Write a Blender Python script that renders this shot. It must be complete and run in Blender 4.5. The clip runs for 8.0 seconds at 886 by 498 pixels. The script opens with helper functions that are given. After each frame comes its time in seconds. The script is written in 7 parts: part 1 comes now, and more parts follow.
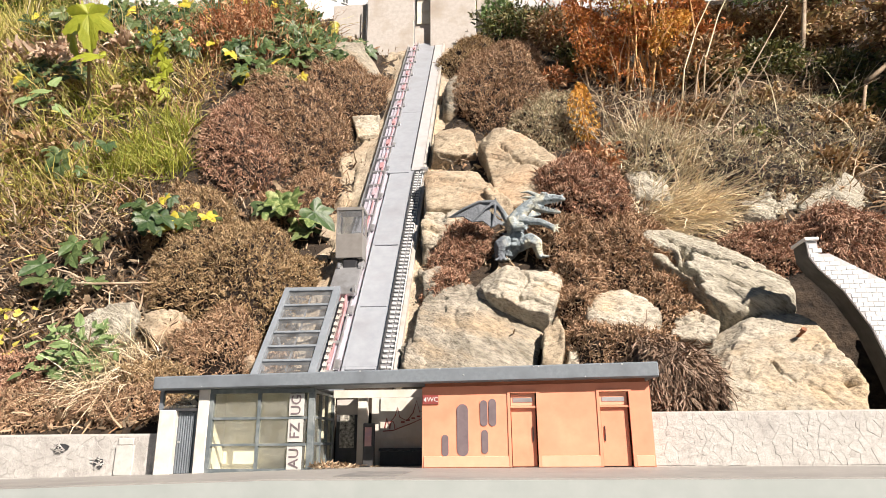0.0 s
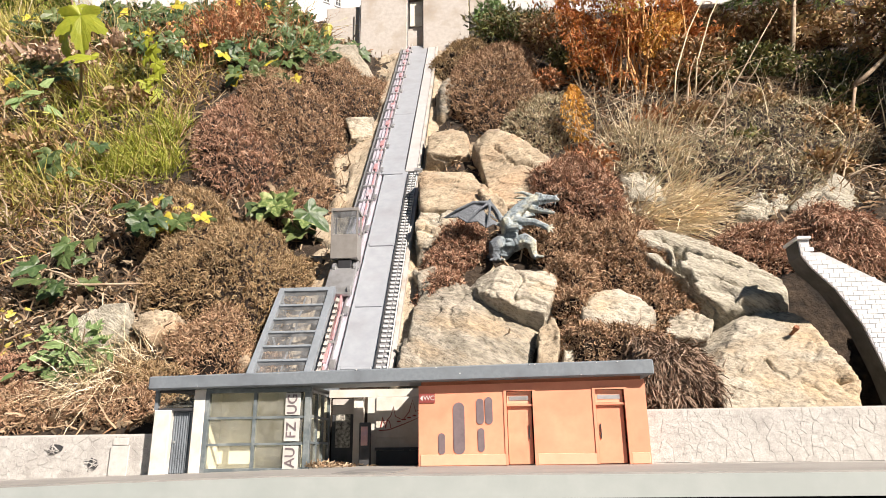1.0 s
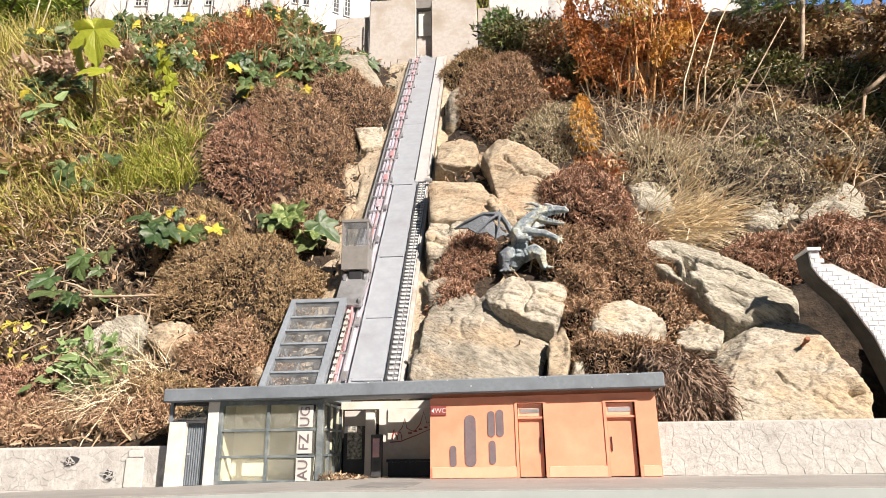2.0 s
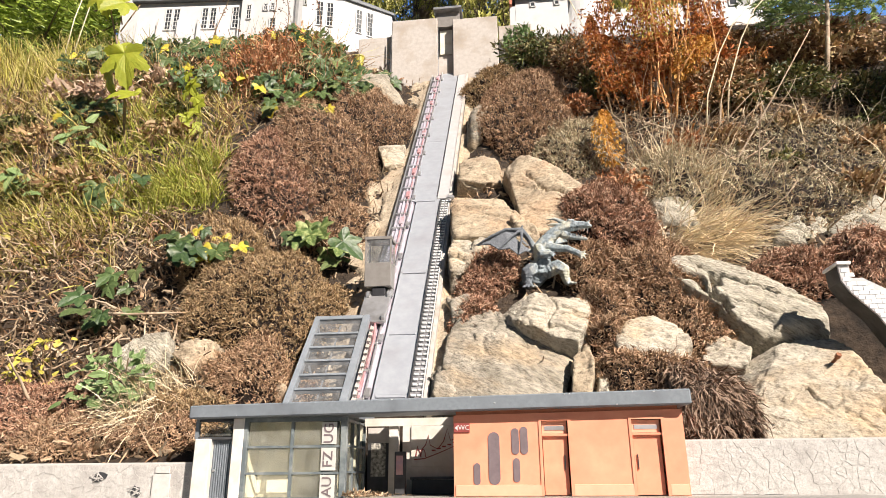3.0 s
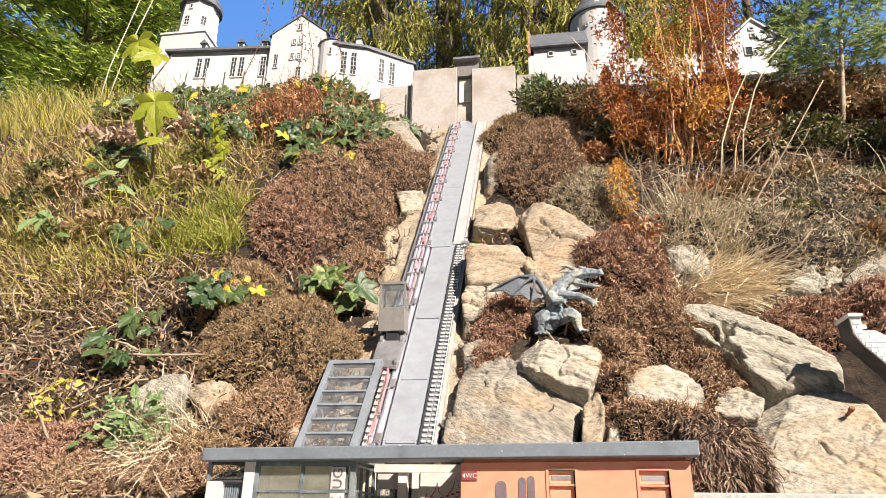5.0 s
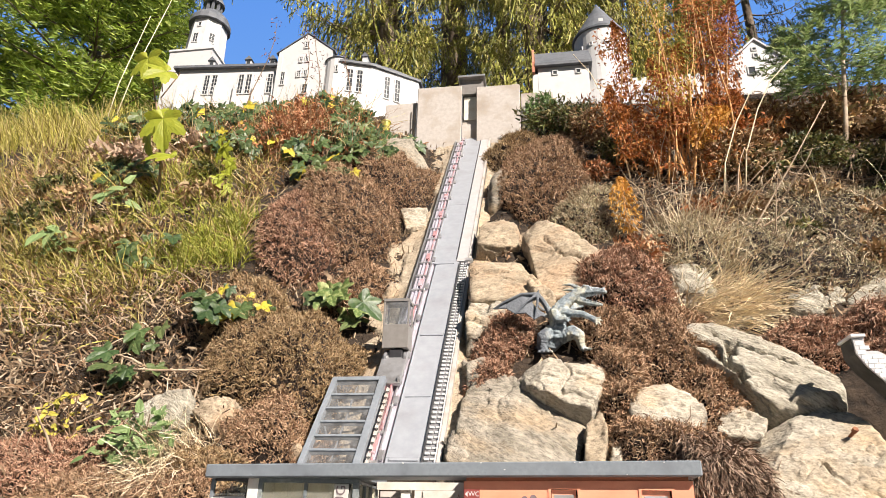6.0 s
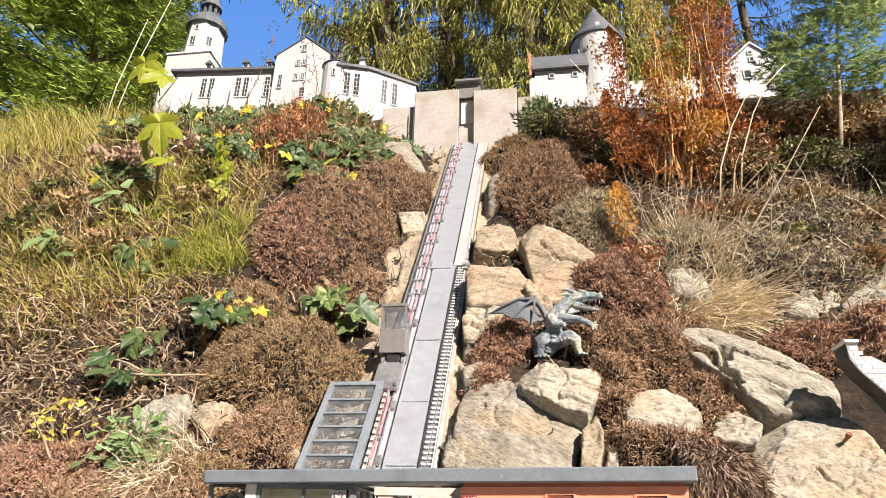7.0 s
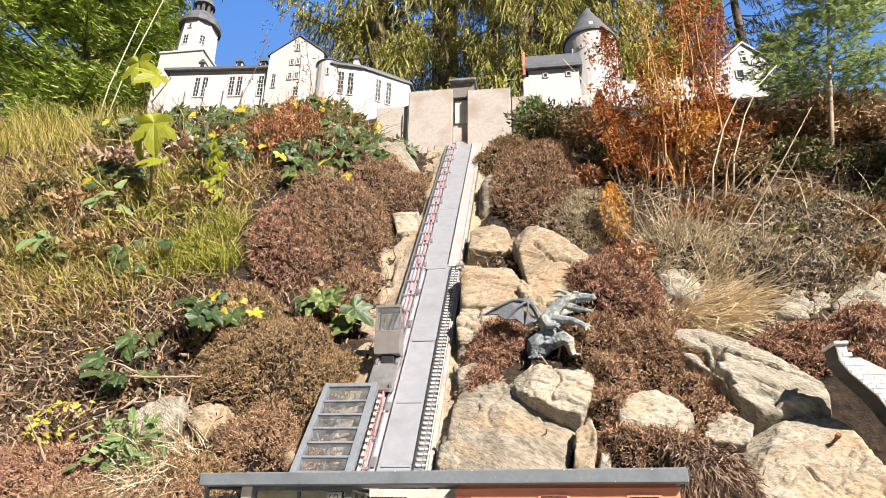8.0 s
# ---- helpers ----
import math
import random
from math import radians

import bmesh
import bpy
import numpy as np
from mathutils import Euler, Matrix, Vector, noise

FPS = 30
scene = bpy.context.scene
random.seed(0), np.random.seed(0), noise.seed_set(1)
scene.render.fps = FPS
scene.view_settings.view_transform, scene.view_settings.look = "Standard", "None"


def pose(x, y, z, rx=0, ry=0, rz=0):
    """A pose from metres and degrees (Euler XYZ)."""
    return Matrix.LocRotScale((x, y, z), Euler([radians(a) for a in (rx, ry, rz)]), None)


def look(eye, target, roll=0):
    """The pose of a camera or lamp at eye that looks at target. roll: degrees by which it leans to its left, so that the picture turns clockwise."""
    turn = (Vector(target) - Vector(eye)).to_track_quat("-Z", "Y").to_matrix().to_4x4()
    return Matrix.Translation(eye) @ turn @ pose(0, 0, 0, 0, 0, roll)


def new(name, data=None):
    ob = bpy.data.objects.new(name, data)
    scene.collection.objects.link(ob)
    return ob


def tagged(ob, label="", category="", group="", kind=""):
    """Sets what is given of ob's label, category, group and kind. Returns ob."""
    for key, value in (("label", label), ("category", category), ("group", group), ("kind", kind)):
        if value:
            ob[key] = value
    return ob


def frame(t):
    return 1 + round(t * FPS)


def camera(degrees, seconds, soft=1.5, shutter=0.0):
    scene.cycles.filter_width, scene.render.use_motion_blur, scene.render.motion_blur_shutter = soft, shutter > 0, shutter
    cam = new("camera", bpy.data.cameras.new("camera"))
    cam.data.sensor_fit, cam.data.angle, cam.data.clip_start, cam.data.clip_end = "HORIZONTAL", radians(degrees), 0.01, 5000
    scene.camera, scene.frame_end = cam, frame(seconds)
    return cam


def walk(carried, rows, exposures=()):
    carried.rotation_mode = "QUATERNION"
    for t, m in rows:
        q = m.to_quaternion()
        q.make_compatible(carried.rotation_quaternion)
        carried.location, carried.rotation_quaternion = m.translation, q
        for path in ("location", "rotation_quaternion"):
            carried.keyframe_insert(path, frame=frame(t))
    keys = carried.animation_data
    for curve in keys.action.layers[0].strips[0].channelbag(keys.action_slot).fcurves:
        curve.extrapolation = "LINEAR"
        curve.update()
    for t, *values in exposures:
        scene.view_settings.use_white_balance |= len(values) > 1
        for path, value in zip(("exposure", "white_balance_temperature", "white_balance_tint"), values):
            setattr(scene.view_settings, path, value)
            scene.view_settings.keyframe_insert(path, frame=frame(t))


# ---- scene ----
cam = camera(67.6, 8.0, soft=0.5)
PATH = [
    (0, (0.078, -0.782, 0.024), (-0.076, 1.129, 0.594), -0.4),
    (0.5, (0.075, -0.785, 0.024), (-0.063, 1.125, 0.6), -0.4),
    (1, (0.073, -0.783, 0.018), (-0.056, 1.126, 0.598), -0.7),
    (1.5, (0.071, -0.79, 0.025), (-0.063, 1.118, 0.61), -0.7),
    (3, (0.072, -0.794, 0.024), (-0.149, 1.086, 0.669), -0.4),
    (3.5, (0.075, -0.797, 0.022), (-0.175, 1.067, 0.703), -0.0),
    (4, (0.079, -0.803, 0.022), (-0.18, 1.046, 0.74), 0.5),
    (4.5, (0.087, -0.807, 0.022), (-0.176, 1.032, 0.762), 0.4),
    (5, (0.088, -0.812, 0.025), (-0.191, 1.015, 0.787), 0.9),
    (5.2, (0.086, -0.819, 0.027), (-0.214, 0.996, 0.813), 1.3),
    (6.5, (0.09, -0.821, 0.024), (-0.191, 0.987, 0.832), 1.4),
    (7, (0.09, -0.827, 0.029), (-0.19, 0.98, 0.839), 1.3),
    (7.5, (0.09, -0.831, 0.033), (-0.189, 0.979, 0.836), 1.4),
    (8, (0.091, -0.835, 0.034), (-0.172, 0.978, 0.837), 1.0),
]
walk(cam, [(t, look(e, g, r)) for t, e, g, r in PATH])

# ---- world and sun ----
SUN_EL, SUN_AZ = radians(36), radians(44)      # azimuth turned from straight behind the walker to the right
to_sun = Vector((math.sin(SUN_AZ) * math.cos(SUN_EL), -math.cos(SUN_AZ) * math.cos(SUN_EL), math.sin(SUN_EL)))
world = bpy.data.worlds.new("sky")
scene.world = world
world.use_nodes = True
wn = world.node_tree
sky = wn.nodes.new("ShaderNodeTexSky")
sky.sky_type, sky.sun_disc = "NISHITA", False
sky.sun_elevation, sky.sun_rotation = SUN_EL, math.pi - SUN_AZ
sky.air_density, sky.dust_density, sky.ozone_density = 1.0, 0.0, 1.6
bg = next(n for n in wn.nodes if n.type == "BACKGROUND")
wn.links.new(sky.outputs["Color"], bg.inputs["Color"])
bg.inputs["Strength"].default_value = 0.018
sun = new("sun", bpy.data.lights.new("sun", "SUN"))
sun.data.energy, sun.data.angle, sun.data.color = 5.0, radians(0.53), (1.0, 0.892, 0.79)
sun.matrix_world = look(to_sun * 30, (0, 0, 0))
scene.view_settings.exposure = 0.98


# ---- materials ----
def surf(name, c1, c2, c3=None, scale=60.0, big=7.0, rough=0.8, bump=0.3, bscale=None, metal=0.0, rnd=None, leaf=0.0, depth=0.002, stretch=None, spec=0.4, each=False, grit=0.0, turn=None):
    """A procedural surface: grain of c1 and c2, stains of c3, relief, and colours that change from piece to piece (rnd)."""
    m = bpy.data.materials.new(name)
    m.use_nodes = True
    nt = m.node_tree
    nd, lk = nt.nodes, nt.links
    bs = nd["Principled BSDF"]
    bs.inputs["Roughness"].default_value, bs.inputs["Metallic"].default_value = rough, metal
    bs.inputs["Specular IOR Level"].default_value = spec
    tc = nd.new("ShaderNodeTexCoord")
    src = tc.outputs["Object"]
    if stretch:
        mp = nd.new("ShaderNodeMapping")
        mp.inputs["Scale"].default_value = stretch
        if turn:                                   # the grain runs along turned axes
            mp.vector_type = "TEXTURE"
            mp.inputs["Scale"].default_value = [1 / v for v in stretch]
            mp.inputs["Rotation"].default_value = [radians(v) for v in turn]
        lk.new(src, mp.inputs["Vector"])
        src = mp.outputs["Vector"]

    def tex(s, detail, rgh=0.6):
        n = nd.new("ShaderNodeTexNoise")
        n.inputs["Scale"].default_value, n.inputs["Detail"].default_value, n.inputs["Roughness"].default_value = s, detail, rgh
        lk.new(src, n.inputs["Vector"])
        return n.outputs["Fac"]

    def ramp(fac, cols, lo, hi):
        r = nd.new("ShaderNodeValToRGB")
        e = r.color_ramp.elements
        while len(e) < len(cols):
            e.new(0.5)
        for i, c in enumerate(cols):
            e[i].position = lo + (hi - lo) * i / max(1, len(cols) - 1)
            e[i].color = (*c, 1)
        lk.new(fac, r.inputs["Fac"])
        return r.outputs["Color"]

    def mix(fac, a, b, mode="MIX"):
        x = nd.new("ShaderNodeMix")
        x.data_type, x.blend_type = "RGBA", mode
        if isinstance(fac, float):
            x.inputs["Factor"].default_value = fac
        else:
            lk.new(fac, x.inputs["Factor"])
        lk.new(a, x.inputs["A"])
        lk.new(b, x.inputs["B"])
        return x.outputs["Result"]

    col = ramp(tex(scale, 6), (c1, c2), 0.3, 0.7)
    if c3:
        stain = ramp(tex(big, 5), ((0, 0, 0), (1, 1, 1)), 0.48, 0.66)
        other = ramp(tex(scale * 0.6, 4), (c3, tuple(min(1, v * 1.25) for v in c3)), 0.3, 0.7)
        col = mix(stain, col, other)
    if rnd:
        if each:
            g = nd.new("ShaderNodeObjectInfo")
            isl = ramp(g.outputs["Random"], rnd, 0.0, 1.0)
            col = mix(0.7, col, isl)
        else:
            g = nd.new("ShaderNodeNewGeometry")
            isl = ramp(g.outputs["Random Per Island"], rnd, 0.0, 1.0)
            col = mix(0.75, col, isl)
    if grit:
        col = mix(grit, col, ramp(tex(scale * 4.5, 8, 0.75), ((0.35, 0.33, 0.30), (1.0, 1.0, 1.0), (1.35, 1.33, 1.28)), 0.34, 0.64), "MULTIPLY")
    lk.new(col, bs.inputs["Base Color"])
    if bump:
        b = nd.new("ShaderNodeBump")
        b.inputs["Strength"].default_value, b.inputs["Distance"].default_value = bump, depth
        lk.new(tex(bscale or scale, 8, 0.65), b.inputs["Height"])
        lk.new(b.outputs["Normal"], bs.inputs["Normal"])
    if leaf:
        tr = nd.new("ShaderNodeBsdfTranslucent")
        lk.new(col, tr.inputs["Color"])
        ms = nd.new("ShaderNodeMixShader")
        ms.inputs[0].default_value = leaf
        lk.new(bs.outputs[0], ms.inputs[1])
        lk.new(tr.outputs[0], ms.inputs[2])
        lk.new(ms.outputs[0], nd["Material Output"].inputs["Surface"])
    return m


def glass(name, tint=(0.9, 0.95, 0.95), rough=0.05, clear=0.75, dust=0.25, film=0.3):
    """A thin clear sheet with a gloss."""
    m = bpy.data.materials.new(name)
    m.use_nodes = True
    nd, lk = m.node_tree.nodes, m.node_tree.links
    bs = nd["Principled BSDF"]
    bs.inputs["Base Color"].default_value = (*[c * dust for c in tint], 1)
    bs.inputs["Roughness"].default_value = rough
    tp = nd.new("ShaderNodeBsdfTransparent")
    tp.inputs["Color"].default_value = (*tint, 1)
    tx = nd.new("ShaderNodeTexNoise")
    tx.inputs["Scale"].default_value, tx.inputs["Detail"].default_value = 70, 5
    rg = nd.new("ShaderNodeMapRange")
    rg.inputs["From Min"].default_value, rg.inputs["From Max"].default_value = 0.35, 0.75
    rg.inputs["To Min"].default_value, rg.inputs["To Max"].default_value = clear, clear - film
    tc = nd.new("ShaderNodeTexCoord")
    lk.new(tc.outputs["Object"], tx.inputs["Vector"])
    lk.new(tx.outputs["Fac"], rg.inputs["Value"])
    ms = nd.new("ShaderNodeMixShader")
    lk.new(rg.outputs["Result"], ms.inputs[0])
    lk.new(bs.outputs[0], ms.inputs[1])
    lk.new(tp.outputs[0], ms.inputs[2])
    lk.new(ms.outputs[0], nd["Material Output"].inputs["Surface"])
    return m


M_SOIL = surf("soil", (0.016, 0.011, 0.008), (0.075, 0.052, 0.034), (0.010, 0.007, 0.005), scale=90, big=9, rough=0.95, bump=0.9, depth=0.006)
M_PAVE = surf("pavement", (0.28, 0.268, 0.25), (0.36, 0.345, 0.325), (0.225, 0.215, 0.205), scale=120, big=9, rough=0.6, bump=0.15)
M_EDGE = surf("painted_edge", (0.345, 0.38, 0.37), (0.40, 0.43, 0.42), (0.30, 0.33, 0.32), scale=40, big=12, rough=0.5, bump=0.1)
M_WALLSTONE = surf("wall_stone", (0.38, 0.365, 0.345), (0.54, 0.525, 0.505), (0.33, 0.315, 0.30), scale=140, big=30, rough=0.85, bump=0.7, depth=0.002, grit=0.35)
M_MORTAR = surf("mortar", (0.44, 0.425, 0.405), (0.56, 0.54, 0.515), scale=150, rough=0.9, bump=0.4, depth=0.001)
M_GREY = surf("grey_paint", (0.155, 0.18, 0.205), (0.205, 0.23, 0.255), (0.125, 0.14, 0.16), scale=200, big=25, rough=0.45, bump=0.1, depth=0.0005)
M_CREAM = surf("cream_paint", (0.57, 0.545, 0.50), (0.67, 0.645, 0.60), (0.46, 0.42, 0.36), scale=80, big=22, rough=0.7, bump=0.15, depth=0.0005)
M_DIRTY = surf("dirty_cream", (0.63, 0.61, 0.53), (0.75, 0.73, 0.66), (0.52, 0.48, 0.38), scale=60, big=30, rough=0.75, bump=0.15, depth=0.0005)
M_ORANGE = surf("orange_paint", (0.68, 0.255, 0.155), (0.73, 0.30, 0.185), (0.67, 0.28, 0.175), scale=60, big=14, rough=0.55, bump=0.12, depth=0.0004)
M_ORANGE_L = surf("orange_plinth", (0.71, 0.345, 0.225), (0.75, 0.40, 0.27), (0.68, 0.335, 0.22), scale=60, big=20, rough=0.6, bump=0.12, depth=0.0004)
M_EAVE_SHADE = surf("eave_shade_red", (0.36, 0.12, 0.06), (0.45, 0.16, 0.09), scale=90, rough=0.6, bump=0.1, depth=0.0004)
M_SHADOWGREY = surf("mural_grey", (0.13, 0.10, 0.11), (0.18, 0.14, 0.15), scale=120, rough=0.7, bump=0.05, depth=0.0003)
M_SIGNRED = surf("sign_red", (0.22, 0.045, 0.04), (0.27, 0.06, 0.05), scale=120, rough=0.5, bump=0)
M_WHITE = surf("white_paint", (0.55, 0.55, 0.55), (0.61, 0.61, 0.605), (0.50, 0.50, 0.505), scale=50, big=10, rough=0.6, bump=0.08, depth=0.0006)
M_BLACK = surf("black_paint", (0.02, 0.02, 0.022), (0.035, 0.035, 0.04), scale=100, rough=0.5, bump=0)
M_DARK = surf("dark_panel", (0.03, 0.032, 0.035), (0.07, 0.07, 0.075), scale=80, rough=0.6, bump=0.1, depth=0.0005)
M_SLATE = surf("slate_roof", (0.11, 0.12, 0.135), (0.17, 0.18, 0.20), (0.09, 0.10, 0.115), scale=70, big=15, rough=0.6, bump=0.3, depth=0.001)
M_WINDOW = surf("window_dark", (0.03, 0.035, 0.04), (0.07, 0.075, 0.08), scale=40, rough=0.15, bump=0, spec=0.6)
M_TAN = surf("tan_roughcast", (0.42, 0.385, 0.355), (0.53, 0.495, 0.46), (0.335, 0.29, 0.245), scale=80, big=12, rough=0.9, bump=0.4, depth=0.0015)
M_DECK = surf("deck_grey", (0.28, 0.30, 0.335), (0.335, 0.355, 0.39), (0.25, 0.26, 0.285), scale=60, big=14, rough=0.4, bump=0.08, depth=0.0005)
M_STEEL = surf("steel", (0.50, 0.50, 0.51), (0.62, 0.62, 0.63), (0.38, 0.37, 0.36), scale=90, big=30, rough=0.35, bump=0.05, depth=0.0003, metal=0.7)
M_BEAM = surf("pale_beam", (0.40, 0.375, 0.35), (0.51, 0.48, 0.45), (0.31, 0.27, 0.23), scale=70, big=18, rough=0.6, bump=0.15, depth=0.0005)
M_RED = surf("red_pipe", (0.34, 0.17, 0.18), (0.44, 0.26, 0.27), (0.38, 0.33, 0.37), scale=120, big=30, rough=0.45, bump=0.05, depth=0.0003)
M_LILAC = surf("lilac_tray", (0.36, 0.34, 0.40), (0.46, 0.44, 0.50), (0.30, 0.27, 0.30), scale=80, big=25, rough=0.45, bump=0.05, depth=0.0003)
M_GLASS = glass("canopy_glass", (0.93, 0.95, 0.97), 0.04, 0.88)
M_GLASS_D = glass("dusty_glass", (0.95, 0.95, 0.88), 0.10, 0.94, 0.8, 0.08)
M_CABIN = surf("cabin_grey", (0.27, 0.25, 0.23), (0.33, 0.31, 0.29), scale=90, rough=0.35, bump=0.05, depth=0.0003, metal=0.3)
M_ROCK = surf("pale_rock", (0.21, 0.19, 0.15), (0.40, 0.36, 0.30), (0.31, 0.245, 0.17), scale=30, big=9, rough=0.9, bump=0.9, bscale=110, depth=0.005, stretch=(0.55, 1.0, 1.7), turn=(0, 32, 0), grit=0.9)
M_ROCKPALE = surf("cream_rock", (0.31, 0.28, 0.225), (0.51, 0.465, 0.385), (0.38, 0.30, 0.205), scale=34, big=10, rough=0.9, bump=0.9, bscale=120, depth=0.005, stretch=(0.8, 1.0, 1.3), turn=(0, 20, 0), grit=0.85)
M_ROCKTAN = surf("tan_rock", (0.27, 0.215, 0.15), (0.46, 0.385, 0.285), (0.37, 0.265, 0.175), scale=32, big=10, rough=0.9, bump=0.9, bscale=120, depth=0.005, stretch=(0.8, 1.0, 1.3), turn=(0, -25, 0), grit=0.75)
M_ROCKGREY = surf("grey_rock", (0.25, 0.23, 0.185), (0.54, 0.505, 0.42), (0.33, 0.30, 0.24), scale=40, big=13, rough=0.9, bump=1.0, bscale=120, depth=0.006, stretch=(0.5, 1.2, 2.0), turn=(0, 38, 0), grit=0.9)
M_BROWN = surf("brown_sprigs", (0.20, 0.105, 0.055), (0.36, 0.21, 0.115), rough=0.85, bump=0, leaf=0.04,
               rnd=((0.10, 0.05, 0.03), (0.42, 0.27, 0.165), (0.56, 0.41, 0.265), (0.22, 0.12, 0.07), (0.62, 0.47, 0.32), (0.48, 0.315, 0.19), (0.15, 0.078, 0.046)))
# Near-black mound colour, painted in for the shade between the sprigs.
M_SHADE_CORE = surf("shade_core", (0.008, 0.005, 0.0035), (0.026, 0.015, 0.010), scale=150, rough=0.95, bump=0.9, depth=0.005)


# ---- helpers ----
def root_place(ob):
    p = Vector((0, 0, 0))
    while ob is not None:
        p += ob.location
        ob = ob.parent
    return p


def thing(name, at, label, category, group="", kind=""):
    e = new(name)
    e.empty_display_size = 0.02
    e.location = at
    return tagged(e, label, category, group, kind)


def finish(name, me, material, parent=None, label="", smooth=False):
    ob = new(name, me)
    me.materials.append(material)
    if smooth:
        me.polygons.foreach_set("use_smooth", [True] * len(me.polygons))
    if parent is not None:
        ob.parent = parent
    return tagged(ob, label)


def part(name, bm, material, parent=None, label="", smooth=False):
    """Links a bmesh drawn in world places as one mesh under a thing or a part."""
    if parent is not None:
        p = root_place(parent)
        for v in bm.verts:
            v.co -= p
    me = bpy.data.meshes.new(name)
    bm.normal_update()
    bm.to_mesh(me)
    bm.free()
    return finish(name, me, material, parent, label, smooth)


def quads(name, verts, faces, material, parent=None, label="", smooth=False):
    """A mesh from arrays of places and four-cornered faces."""
    verts = np.asarray(verts, dtype=np.float32).reshape(-1, 3)
    faces = np.asarray(faces, dtype=np.int32).reshape(-1, 4)
    if parent is not None:
        verts = verts - np.array(root_place(parent), dtype=np.float32)
    me = bpy.data.meshes.new(name)
    me.vertices.add(len(verts))
    me.vertices.foreach_set("co", verts.ravel())
    me.loops.add(faces.size)
    me.loops.foreach_set("vertex_index", faces.ravel())
    me.polygons.add(len(faces))
    me.polygons.foreach_set("loop_start", np.arange(0, faces.size, 4, dtype=np.int32))
    me.polygons.foreach_set("loop_total", np.full(len(faces), 4, dtype=np.int32))
    me.update(calc_edges=True)
    me.validate()
    return finish(name, me, material, parent, label, smooth)


def box(bm, x0, x1, y0, y1, z0, z1, bevel=0.0, m=None):
    """A box between two corners, its edges rounded by bevel."""
    r = bmesh.ops.create_cube(bm, size=1.0)
    vs = r["verts"]
    for v in vs:
        v.co = Vector(((x0 + x1) / 2 + v.co.x * (x1 - x0), (y0 + y1) / 2 + v.co.y * (y1 - y0), (z0 + z1) / 2 + v.co.z * (z1 - z0)))
    if m is not None:
        bmesh.ops.transform(bm, matrix=m, verts=vs)
    if bevel:
        es = list({e for v in vs for e in v.link_edges})
        bmesh.ops.bevel(bm, geom=es, offset=bevel, segments=1, affect="EDGES")
    return vs


def abox(*a, bevel=0.0, m=None):
    bm = bmesh.new()
    box(bm, *a, bevel=bevel, m=m)
    return bm


def prism(bm, outline, way, m=None):
    """A solid: the outline (places in space) swept along way."""
    a = [bm.verts.new(p) for p in outline]
    b = [bm.verts.new(Vector(p) + Vector(way)) for p in outline]
    n = len(a)
    fs = [bm.faces.new(a), bm.faces.new(b[::-1])]
    for i in range(n):
        fs.append(bm.faces.new((a[i], b[i], b[(i + 1) % n], a[(i + 1) % n])))
    bmesh.ops.recalc_face_normals(bm, faces=fs)
    if m is not None:
        bmesh.ops.transform(bm, matrix=m, verts=a + b)
    return bm


def tube(bm, pts, r0, r1=None, sides=6):
    """A tapering rod through the places."""
    r1 = r0 if r1 is None else r1
    pts = [Vector(p) for p in pts]
    rings = []
    for i, p in enumerate(pts):
        d = (pts[min(i + 1, len(pts) - 1)] - pts[max(i - 1, 0)]).normalized()
        u = d.cross(Vector((0.3, 0.9, 0.31))).normalized()
        w = d.cross(u)
        r = r0 + (r1 - r0) * i / max(1, len(pts) - 1)
        rings.append([bm.verts.new(p + (u * math.cos(a) + w * math.sin(a)) * r) for a in (2 * math.pi * k / sides for k in range(sides))])
    for a, b in zip(rings, rings[1:]):
        for k in range(sides):
            bm.faces.new((a[k], a[(k + 1) % sides], b[(k + 1) % sides], b[k]))
    bm.faces.new(rings[0][::-1])
    bm.faces.new(rings[-1])
    return bm


def drum(bm, x, y, z0, z1, r0, r1, sides=24, turn=0.0):
    """A standing drum or cone."""
    a = [2 * math.pi * (k + turn) / sides for k in range(sides)]
    lo = [bm.verts.new((x + r0 * math.cos(t), y + r0 * math.sin(t), z0)) for t in a]
    if r1 < 1e-5:
        top = bm.verts.new((x, y, z1))
        for k in range(sides):
            bm.faces.new((lo[k], lo[(k + 1) % sides], top))
    else:
        hi = [bm.verts.new((x + r1 * math.cos(t), y + r1 * math.sin(t), z1)) for t in a]
        for k in range(sides):
            bm.faces.new((lo[k], lo[(k + 1) % sides], hi[(k + 1) % sides], hi[k]))
        bm.faces.new(hi)
    bm.faces.new(lo[::-1])
    return bm


def words(name, text, size, m, material, parent, depth=0.0006):
    """Lettering in the built-in font, turned into a mesh."""
    c = bpy.data.curves.new(name, "FONT")
    c.body, c.size, c.extrude, c.align_x, c.align_y = text, size, depth, "CENTER", "CENTER"
    c.resolution_u = 3
    tmp = bpy.data.objects.new(name, c)
    me = bpy.data.meshes.new_from_object(tmp)
    bpy.data.objects.remove(tmp)
    me.transform(Matrix.Translation(-root_place(parent)) @ m)
    return finish(name, me, material, parent)


